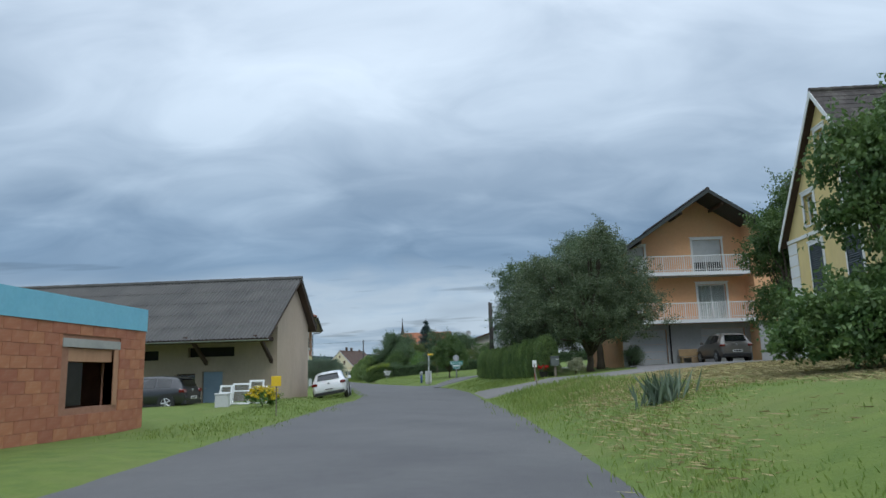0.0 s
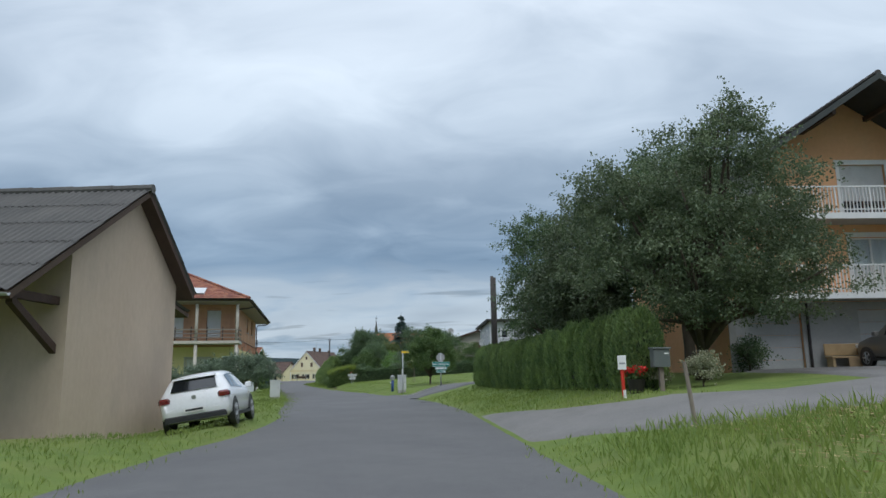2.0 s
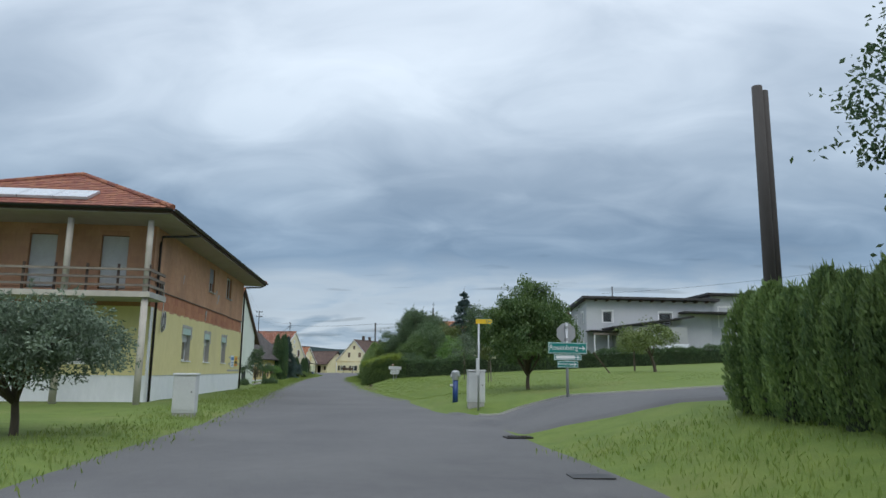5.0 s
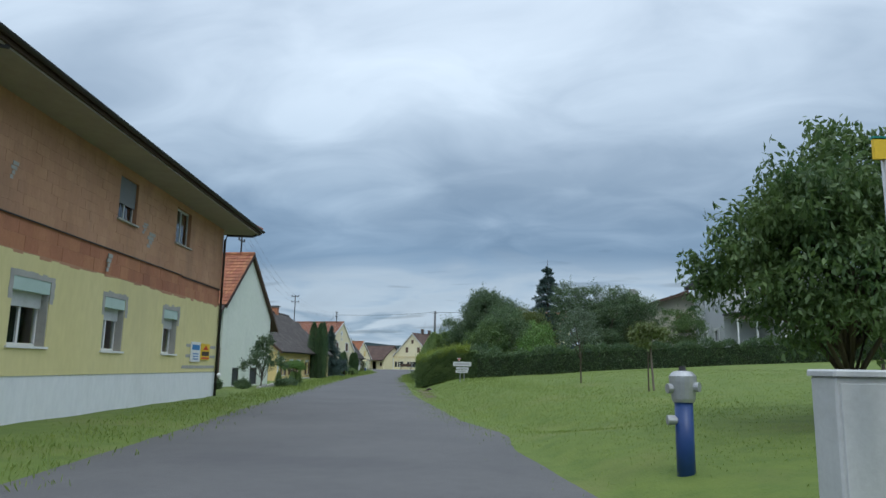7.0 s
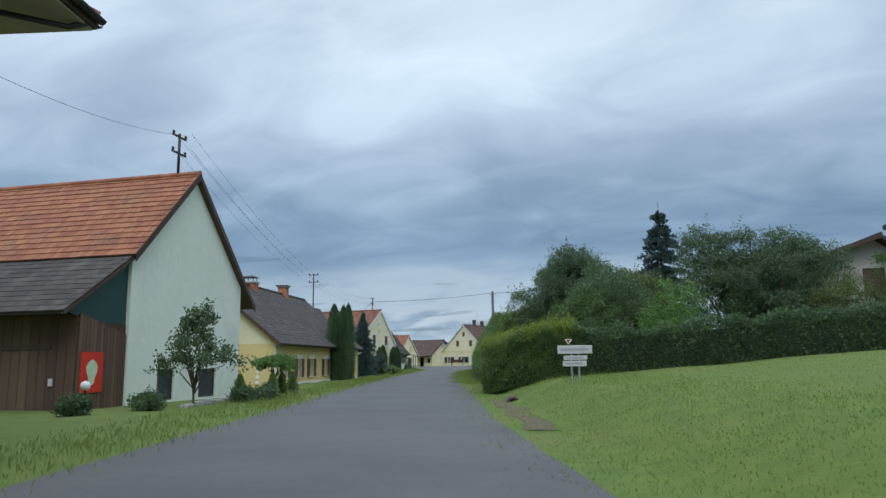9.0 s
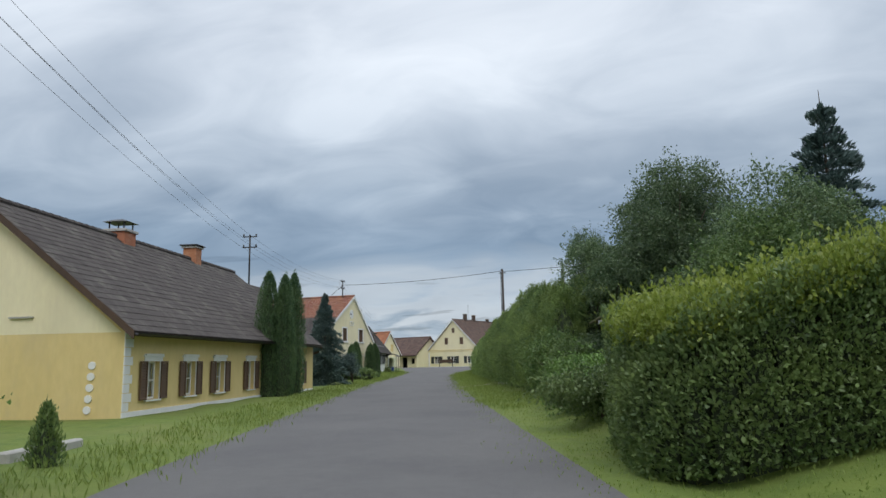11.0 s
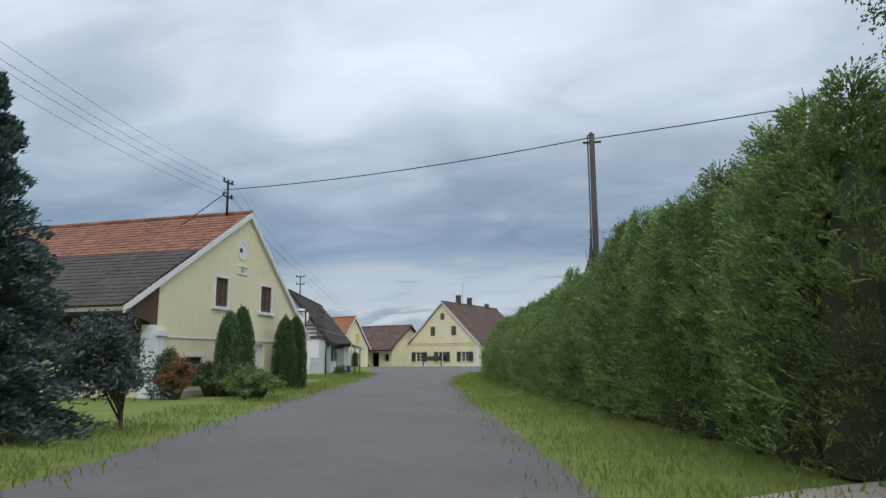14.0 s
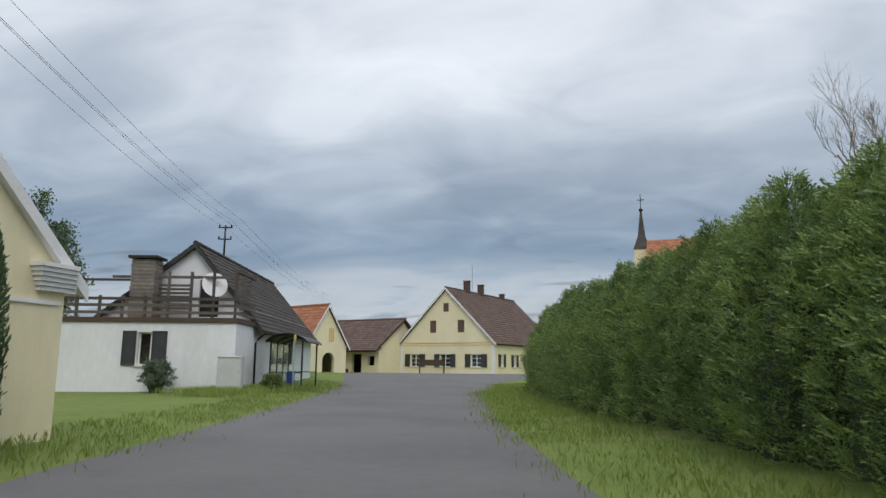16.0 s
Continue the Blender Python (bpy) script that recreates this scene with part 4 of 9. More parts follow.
def hip_house():
    w, d = 8.6, 18.3
    ang = 12.3
    ca, sa = math.cos(radians(ang)), math.sin(radians(ang))
    ox, oy = -15.6 - w * ca, 42.9 - w * sa
    h = thing("corner_house", pose(ox, oy, 0, 0, 0, ang), "two-storey house, yellow below and raw brick above, red hipped roof", "house")
    F = lambda u, v, z: (u, v, z)
    R = lambda u, v, z: (w - v, u, z)
    bands = ((-0.5, 1.06, PLASTER_WHITE, 0.0, "white plinth"), (1.06, 3.62, PLASTER_YELLOW, 0.02, "yellow plastered storey"), (3.62, 4.3, RAW_BRICK, -0.03, "red brick band"), (4.3, 6.75, RAW_BRICK, -0.008, "unplastered brown brick storey"))
    east = [(4.7, 6.1, 1.68, 3.1), (8.7, 9.9, 1.66, 3.06), (12.7, 13.9, 1.66, 3.06), (9.0, 10.15, 5.22, 6.42), (13.2, 14.55, 5.3, 6.5)]
    south = [(1.6, 3.0, 1.5, 2.7), (5.3, 6.9, 1.5, 2.75), (1.2, 2.3, 4.25, 6.3), (4.0, 5.0, 4.25, 6.3), (6.6, 7.6, 4.25, 6.3)]
    for z0, z1, mat, proud, lab in bands:
        for place, length, holes in ((R, d, east), (F, w, south)):
            cut = [(a, b, max(c, z0), min(e, z1)) for a, b, c, e in holes if c < z1 and e > z0]
            if place is F:
                p2 = lambda u, v, z, q=proud: (u, v - q, z)
                part("wall", wall_shape(p2, length - 0.36, lambda u, t=z1: t, cut, 0.35, z0), mat, h, lab)
            else:
                p2 = lambda u, v, z, q=proud: (w - v + q, u, z)
                part("wall", wall_shape(p2, length, lambda u, t=z1: t, cut, 0.35, z0), mat, h, lab)
    lay_bricks(h, R, d, east, ((3.63, 2, 0.333, BAND_BRICK, 0.03), (4.32, 10, 0.243, WASHED_BRICK, 0.008)))
    lay_bricks(h, F, w - 0.36, south, ((4.3, 10, 0.243, WASHED_BRICK, 0.008),))
    part("wall", Shape().box(0.0, 0.35, 0.36, d - 0.36, -0.5, 6.75), RAW_BRICK, h)
    part("wall", Shape().box(0.0, w - 0.36, d - 0.35, d, -0.5, 6.75), RAW_BRICK, h)
    part("floor_slab", Shape().box(0.36, w - 0.36, 0.36, d - 0.36, 3.7, 3.95), CONCRETE, h)
    # ragged lower edge of the brick band
    s = Shape(R)
    rng = random.Random(4)
    u = 0.4
    while u < d - 0.3:
        l = rng.uniform(0.12, 0.5)
        s.box(u, min(u + l, d), -0.0205, 0.0, 3.62 - rng.uniform(0.01, 0.09), 3.625)
        u += l
    part("plaster_edge", s, RAW_BRICK, h)
    part("joint", Shape(R).box(0.3, 14.0, -0.03, 0.0, 4.29, 4.315), METAL_DARK, h)
    part("joint", Shape(R).box(14.0, d, -0.03, 0.0, 4.24, 4.27), METAL_DARK, h)
    # lighter patches of mortar on the raw wall
    for u0, z0, a, b in ((11.0, 4.75, 0.45, 0.5), (10.6, 5.1, 0.3, 0.35), (4.2, 5.0, 0.2, 0.4), (8.6, 3.7, 0.22, 0.5)):
        s = Shape(R)
        for k in range(4):
            s.box(u0 + 0.24 * (k % 2) * a, u0 + a * (0.5 + 0.25 * k % 1), -0.026 if z0 < 4.3 else -0.006, 0.0, z0 + b * k / 4, z0 + b * (k + 1) / 4 - 0.02)
        part("mortar_patch", s, CONCRETE, h)
    for a, b, z0, z1 in east[:3]:
        window(h, R, a, b, z0, z1 - 0.28, PAINT_WHITE, cols=2, deep=0.2, roller=0.28)
        part("roller_box", Shape(R).box(a, b, -0.01, 0.2, z1 - 0.28, z1), FOIL_PALE, h, "pale green insulation box")
        s = Shape(R)
        rng = random.Random(int(a * 10))
        for k in range(10):
            u = a - 0.14 + (b - a + 0.28) * k / 10
            s.box(u, u + (b - a + 0.28) / 10, -0.026, 0.0, z1, z1 + 0.1 + rng.uniform(0, 0.08))
        for k in range(4):
            s.box(a - 0.12 - rng.uniform(0, 0.03), a, -0.026, 0.0, z1 - 0.12 * (k + 1), z1 - 0.12 * k)
            s.box(b, b + 0.12 + rng.uniform(0, 0.05), -0.026, 0.0, z1 - 0.12 * (k + 1), z1 - 0.12 * k)
        for u in (a + 0.001, b - 0.031):
            s.box(u, u + 0.03, 0.0, 0.195, z0 + 0.002, z1 - 0.285)
        part("bare_surround", s, CONCRETE, h, "bare grey mortar round the window")
    for a, b, z0, z1 in east[3:]:
        window(h, R, a, b, z0, z1, PLASTIC_GREY, cols=2, deep=0.12, roller=0.0 if a > 12 else 0.62)
    for a, b, z0, z1 in south[:2]:
        window(h, F, a, b, z0, z1, PAINT_WHITE, cols=2, deep=0.15, roller=0.5, surround=CONCRETE)
    for a, b, z0, z1 in south[2:]:
        dd = part("balcony_door", Shape(F).box(a + 0.02, b - 0.02, 0.12, 0.17, z0, z1 - 0.02), PLASTIC_GREY, h, "pale closed roller blind")
    # balcony on posts
    part("balcony_slab", Shape().box(-0.6, w + 0.55, -2.0, -0.02, 3.78, 3.98), CONCRETE, h)
    part("balcony_edge", Shape().box(-0.6, w + 0.56, -2.04, -2.0, 3.78, 3.96), POST_CREAM, h)
    for x in (-0.45, 2.9, 6.2, w + 0.35):
        part("post", Shape().tube([(x, -1.82, -0.2), (x, -1.82, 3.76)], 0.12, 12), POST_CREAM, h, smooth=True)
        part("post", Shape().tube([(x, -1.82, 3.98), (x, -1.82, 6.55)], 0.11, 12), POST_CREAM, h, smooth=True)
    for z in (4.2, 4.48, 4.76):
        part("rail", Shape().box(-0.55, w + 0.5, -1.95, -1.89, z - 0.04, z + 0.04), WOOD_GREY, h)
        part("rail", Shape().box(w + 0.44, w + 0.5, -1.88, -0.1, z - 0.05, z + 0.05), WOOD_GREY, h)
    for k in range(10):
        x = -0.5 + k * (w + 0.95) / 9
        part("baluster", Shape().box(x - 0.04, x + 0.04, -1.88, -1.83, 3.98, 4.95), WOOD_DARK, h)
    # hip roof
    x0, x1, y0, y1, ze, zt = -1.0, w + 1.2, -2.35, d + 1.2, 6.9, 9.42
    half = (x1 - x0) / 2
    xm = (x0 + x1) / 2
    A, B, C, D = (x0, y0, ze), (x1, y0, ze), (x1, y1, ze), (x0, y1, ze)
    P, Q = (xm, y0 + half, zt), (xm, y1 - half, zt)
    k = -0.16
    low = lambda p: (p[0], p[1], p[2] + k)
    s = Shape().add([A, B, C, D, P, Q, low(A), low(B), low(C), low(D)], ((0, 1, 4), (1, 2, 5, 4), (2, 3, 5), (3, 0, 4, 5), (0, 6, 7, 1), (1, 7, 8, 2), (2, 8, 9, 3), (3, 9, 6, 0), (6, 9, 8, 7)))
    r = part("roof", s, WOOD_DARK, h)
    part("soffit", Shape().box(x0 + 0.05, x1 - 0.05, y0 + 0.05, y1 - 0.05, ze - 0.2, ze - 0.165), WOOD_SOFFIT, h, "grey-beige boarded soffit")
    slope = math.hypot(half, zt - ze)
    tri = lambda length: (lambda x, y: y * half / slope <= x <= length - y * half / slope)
    part("roof_tiles", tiles(A, B, (A[0], y0 + half, zt), 0.22, 0.34, inside=tri(x1 - x0), seed=5, tilt=0.018), TILE_RED, r)["kind"] = "stuff"
    part("roof_tiles", tiles(B, C, (xm, B[1], zt), 0.22, 0.34, inside=tri(y1 - y0), seed=6, tilt=0.018), TILE_RED, r)["kind"] = "stuff"
    part("roof_tiles", tiles(A, D, (xm, A[1], zt), 0.22, 0.34, inside=tri(y1 - y0), seed=7, tilt=0.018), TILE_RED, r)["kind"] = "stuff"
    for a, b in ((A, P), (B, P), (C, Q), (D, Q), (P, Q)):
        a, b = Vector(a) + Vector((0, 0, 0.05)), Vector(b) + Vector((0, 0, 0.05))
        part("hip_tiles", ridge_caps(a, b, 0.11), TILE_RED, r)
    for a, b in ((A, B), (B, C), (C, D)):
        a, b = Vector(a), Vector(b)
        out = (b - a).normalized().cross(Vector((0, 0, 1))) * 0.08
        gutter(h, a + out + Vector((0, 0, -0.02)), b + out + Vector((0, 0, -0.02)), 0.075)
    # solar collectors on the south slope
    o, u, up, n = slope_frame(A, B, (A[0], y0 + half, zt))
    for i in range(3):
        a = 4.0 + i * 1.22
        p = [o + u * px + up * py + n * pz for pz in (0.06, 0.16) for px, py in ((a, 0.75), (a + 1.18, 0.75), (a + 1.18, 1.95), (a, 1.95))]
        part("solar_collector", Shape().hexa(p), SOLAR, h, "solar collector with the sky's reflection painted pale")
    # pipes
    e = w + 0.06
    downpipe(h, [(x1 - 0.05, y1 - 0.2, 6.75), (x1 - 0.25, y1 - 0.4, 6.6), (e + 0.12, d - 0.15, 6.45), (e + 0.03, d - 0.1, 6.25), (e + 0.03, d - 0.1, 0.0)], 0.05)
    downpipe(h, [(x1 - 0.05, 1.9, 6.72), (x1 - 0.4, 1.2, 6.55), (e + 0.02, 0.55, 6.4), (e + 0.02, 0.4, 6.1), (e + 0.02, 0.4, 0.0)], 0.05)
    part("corner_strip", Shape(R).box(0.0, 0.3, -0.03, 0.0, 0.0, 3.6), PAINT_WHITE, h)
    # coiled cables on the wall
    for k in range(5):
        z = 3.1 + 0.02 * k
        pts = [(e + 0.05 + 0.015 * k, 1.25 + 0.17 * math.cos(t) + 0.02 * k, z + 0.38 * math.sin(t)) for t in np.linspace(0, 2 * math.pi, 18)]
        part("cable", Shape().tube(pts, 0.016, 6, cap=False), PAINT_BLACK if k % 2 else PLASTIC_GREY, h, smooth=True)
    part("cable", Shape().tube([(e + 0.04, 1.2, 3.4), (e + 0.06, 1.22, 4.0), (e + 0.03, 1.1, 4.6)], 0.02, 6), PLASTIC_GREY, h)
    part("meter_board", Shape(R).box(0.85, 1.2, -0.06, -0.03, 4.1, 4.65), WOOD_DARK, h)
    # company boards on bare strips, the writing as plain bars
    for z in (1.24, 1.62, 1.98):
        part("bare_strip", Shape(R).box(14.6 if z < 1.3 else 14.9, d - 0.2, -0.03, 0.0, z - 0.05, z + 0.05), CONCRETE, h)
    b1 = part("notice_board", Shape(R).box(15.3, 16.25, -0.07, -0.035, 1.42, 2.12), SIGN_WHITE, h, "white company board with blue bars")
    part("bar", Shape(R).box(15.38, 16.15, -0.075, -0.07, 1.84, 2.02), BAR_BLUE, b1)
    for k in range(3):
        part("bar", Shape(R).box(15.5, 16.05, -0.075, -0.07, 1.5 + 0.09 * k, 1.54 + 0.09 * k), BAR_BLUE, b1)
    b2 = part("notice_board", Shape(R).box(16.35, 17.3, -0.07, -0.035, 1.5, 2.08), SIGN_YELLOW, h, "yellow company board with red roof shape")
    part("bar", Shape(R).box(16.42, 17.23, -0.075, -0.07, 1.64, 1.8), BAR_DARK, b2)
    part("bar", Shape(R).box(16.42, 17.23, -0.075, -0.07, 1.53, 1.59), RED, b2)
    s = Shape(R).add(((16.5, -0.078, 1.86), (17.15, -0.078, 1.86), (16.83, -0.078, 2.03)), ((0, 1, 2),))
    part("emblem", s, RED, b2)


FOIL_PALE = surface("pale_green_foam", (0.42, 0.55, 0.5), (0.5, 0.62, 0.57), 2, 0.7, 0.1, 30)
WOOD_SOFFIT = surface("soffit_boards", (0.3, 0.26, 0.22), (0.37, 0.33, 0.28), 2, 0.8, 0.2, 30)
# pale grey base carries the reflected sky on the collectors
SOLAR = surface("solar_glass_sky_tint", (0.42, 0.44, 0.46), (0.52, 0.54, 0.56), 1.5, 0.12, 0, 1, clear=1.0)
BAR_BLUE = surface("blue_print", (0.05, 0.2, 0.45), (0.06, 0.23, 0.5), 2, 0.5, 0, 1)
BAR_DARK = surface("dark_print", (0.05, 0.03, 0.02), (0.07, 0.045, 0.03), 2, 0.5, 0, 1)
hip_house()


# ---- white-gabled barn with clay tile roof and board shed ----
def tile_barn():
    m = pose(-25.03, 71.1, 0, 0, 0, 92.5)
    w, d, xr, top = 6.55, 15.0, 3.15, 7.98
    h, pl = gable_house(m, "tile_barn", "pale plastered barn with weathered orange clay tile roof", w, d, 4.7, 4.45, xr, top, PLASTER_MINT, TILE_ORANGE, tile=(0.2, 0.3), over=(0.18, 0.2, 0.1, 0.85), front=[(1.5, 2.4, 0.15, 1.15), (3.85, 4.95, 0.15, 1.15)], verge=WOOD_DARK, category="barn", seed=11)
    F = pl["F"]
    for a, b in ((1.5, 2.4), (3.85, 4.95)):
        part("shutter", louvre(F, a + 0.01, b - 0.01, 0.16, 1.14, 0.06, 0.11), SHUTTER_DARK, h, "closed dark green shutter")
    # lower dark roof over the shed
    a, b, c, e = (-2.75, -0.1, 2.72), (-2.75, d, 2.72), (0.02, d, 4.62), (0.02, -0.1, 4.62)
    r = part("lean_to_roof", roof_slab(a, b, c, e, 0.1), WOOD_DARK, h)
    part("roof_tiles", tiles(a, b, e, 0.3, 0.3, seed=12, tilt=0.01), SLATE, r)["kind"] = "stuff"
    part("gable_sheet", Shape().add(((-2.4, 0.12, 2.75), (0, 0.12, 2.05), (0, 0.12, 4.45), (-2.4, 0.16, 2.8), (0, 0.16, 2.05), (0, 0.16, 4.45)), ((0, 1, 2), (5, 4, 3), (0, 2, 5, 3), (0, 3, 4, 1))), GREEN_BOARD, h, "dark green sheet under the roof slope")
    n = 14
    for k in range(n):
        u0, u1 = -1.95 + 1.94 * k / n, -1.95 + 1.94 * (k + 1) / n
        t = 2.72 - 0.28 * (u0 + 2)
        part("board", Shape().box(u0 + 0.006, u1 - 0.006, 0.05, 0.09, -0.3, t), WOOD_BROWN, h)
    part("shed_wall", Shape().box(-1.95, 0.0, 0.1, 0.14, -0.3, 2.5), WOOD_DARK, h)
    for k in range(40):
        v0, v1 = 0.1 + 12.0 * k / 40, 0.1 + 12.0 * (k + 1) / 40
        part("board", Shape().box(-1.99, -1.955, v0 + 0.008, v1 - 0.008, -0.3, 2.68), WOOD_BROWN, h)
    part("shed_wall", Shape().box(-1.95, -1.9, 0.15, 12.1, -0.3, 2.66), WOOD_DARK, h)
    part("door_rail", Shape().box(-2.03, -1.99, 0.9, 4.2, 1.75, 1.87), WOOD_DARK, h)
    gutter(h, (-2.82, -0.1, 2.68), (-2.82, d, 2.68), 0.06)
    part("switch_box", Shape().soft_box(-2.06, -2.0, 0.75, 0.87, 0.75, 0.95, 0.01), PLASTIC_GREY, h)
    p = part("banner", Shape().box(-1.85, -0.98, 0.02, 0.045, 0.55, 1.66), RED, h, "red cloth banner with a pale green shape")
    part("emblem", Shape().add([(-1.42 + 0.2 * math.cos(t) * (1 + 0.3 * math.sin(3 * t)), 0.016, 1.1 + 0.36 * math.sin(t)) for t in np.linspace(0, 2 * math.pi, 15)[:-1]], (tuple(range(14)),)), LEAF_PALE, p)
    # roof mast with insulators
    mast(h, (xr - 0.05, 0.7, top - 0.1), 1.68)


LEAF_PALE = surface("pale_print", (0.5, 0.6, 0.4), (0.6, 0.68, 0.48), 3, 0.7, 0, 1)


def mast(house, base, high, arms=2, w=0.42):
    x, y, z = base
    m = part("roof_mast", Shape().tube([(x, y, z), (x, y, z + high)], 0.05, 8), METAL_DARK, house, smooth=True)
    for k in range(arms):
        za = z + high - 0.12 - 0.62 * k
        part("cross_arm", Shape().box(x - w, x + w, y - 0.03, y + 0.03, za - 0.03, za + 0.03), METAL_DARK, m)
        for s in (-1, 1):
            part("insulator", Shape().tube([(x + s * (w - 0.05), y, za + 0.03), (x + s * (w - 0.05), y, za + 0.1), (x + s * (w - 0.05), y, za + 0.16)], [0.03, 0.055, 0.03], 8), PAINT_BLACK, m)
    return m


tile_barn()


# ---- long ochre farmhouse ----
def farmhouse():
    w, d, ang = 9.0, 17.6, 7.7
    ca, sa = math.cos(radians(ang)), math.sin(radians(ang))
    m = pose(-29.5 - w * ca, 88.0 - w * sa, 0, 0, 0, ang)
    wins = [(1.2, 1.95), (3.55, 4.3), (5.8, 6.6), (8.75, 9.5), (11.1, 11.9), (15.1, 15.9)]
    h, pl = gable_house(m, "farmhouse", "long single-storey ochre farmhouse with dark shingle roof", w, d, 2.75, 2.75, 4.5, 6.4, PLASTER_OCHRE, SLATE, tile=(0.3, 0.3), over=(0.3, 0.1, 0.4, 0.45), right=[(a, b, 0.5, 1.6) for a, b in wins], front=[(5.6, 6.2, 2.9, 3.6), (2.6, 3.1, 2.9, 3.6)], verge=WOOD_DARK, seed=21, tilt=0.009)
    for a, b in wins:
        window(h, pl["R"], a, b, 0.5, 1.6, PAINT_WHITE, cols=2, rows=2, surround=PAINT_WHITE, shutters=SHUTTER_BROWN, curtain=0.9)
        part("hood_mould", Shape(pl["R"]).box(a - 0.12, b + 0.12, -0.07, 0.0, 1.74, 1.82), PAINT_WHITE, h)
    for a, b in ((5.6, 6.2), (2.6, 3.1)):
        window(h, pl["F"], a, b, 2.9, 3.6, SHUTTER_DARK, cols=1)
    part("plinth", Shape(pl["R"]).box(0.0, d, -0.04, 0.0, -0.4, 0.22), PLASTER_WHITE, h)
    part("pale_gable", Shape().add(((0.1, -0.004, 2.4), (w - 0.1, -0.004, 2.4), (4.5, -0.004, 6.1)), ((0, 1, 2),)), PLASTER_CREAM, h)
    for k in range(9):
        part("quoin", Shape(pl["R"]).box(0.0, 0.42 if k % 2 else 0.3, -0.03, 0.0, 0.24 + 0.25 * k, 0.475 + 0.25 * k), PAINT_WHITE, h)
    for k in range(5):
        part("plaster_ornament", Shape().disc((w - 0.9 - 0.02 * k, -0.02, 1.5 - 0.3 * k), (0, 1, 0), 0.11, 0.03, 10), PAINT_WHITE, h)
    x, z = pl["er"]
    gutter(h, (x + 0.07, -0.3, z - 0.02), (x + 0.07, d, z - 0.02), 0.07)
    c = chimney(h, 4.5, 12.9, 5.9, 6.95, 0.62, BRICK_RED)
    part("cap_plate", Shape().soft_box(4.05, 4.95, 12.45, 13.35, 7.06, 7.11, 0.02), METAL_DARK, c)
    c = chimney(h, 4.5, 6.9, 5.9, 6.62, 0.8, BRICK_RED)
    for a, b in ((-0.3, -0.3), (0.3, -0.3), (-0.3, 0.3), (0.3, 0.3)):
        part("cowl_leg", Shape().box(4.5 + a - 0.02, 4.5 + a + 0.02, 6.9 + b - 0.02, 6.9 + b + 0.02, 6.72, 7.02), METAL_DARK, c)
    part("cowl", Shape().hexa(((4.0, 6.45, 7.0), (5.0, 6.45, 7.0), (5.0, 7.35, 7.0), (4.0, 7.35, 7.0), (4.3, 6.7, 7.12), (4.7, 6.7, 7.12), (4.7, 7.1, 7.12), (4.3, 7.1, 7.12))), METAL_DARK, c)
    # lower annex behind, carrying the mast
    part("annex_wall", Shape().box(1.2, 6.7, d + 0.02, 21.4, -0.4, 2.2), PLASTER_OCHRE, h)
    part("annex_door", Shape().box(6.7, 6.74, 18.6, 19.6, 0.6, 1.5), WOOD_DARK, h)
    for a, b, c, e in (((7.3, d + 0.11, 2.0), (7.3, 21.7, 2.0), (4.5, 21.7, 6.0), (4.5, d + 0.11, 6.0)), ((0.7, 21.7, 1.85), (0.7, d + 0.11, 1.85), (4.5, d + 0.11, 6.0), (4.5, 21.7, 6.0))):
        r = part("annex_roof", roof_slab(a, b, c, e), WOOD_DARK, h)
        part("roof_tiles", tiles(a, b, e, 0.3, 0.3, seed=22, tilt=0.014), SLATE, r)["kind"] = "stuff"
    mast(h, (4.5, 19.9, 5.8), 3.1)


farmhouse()


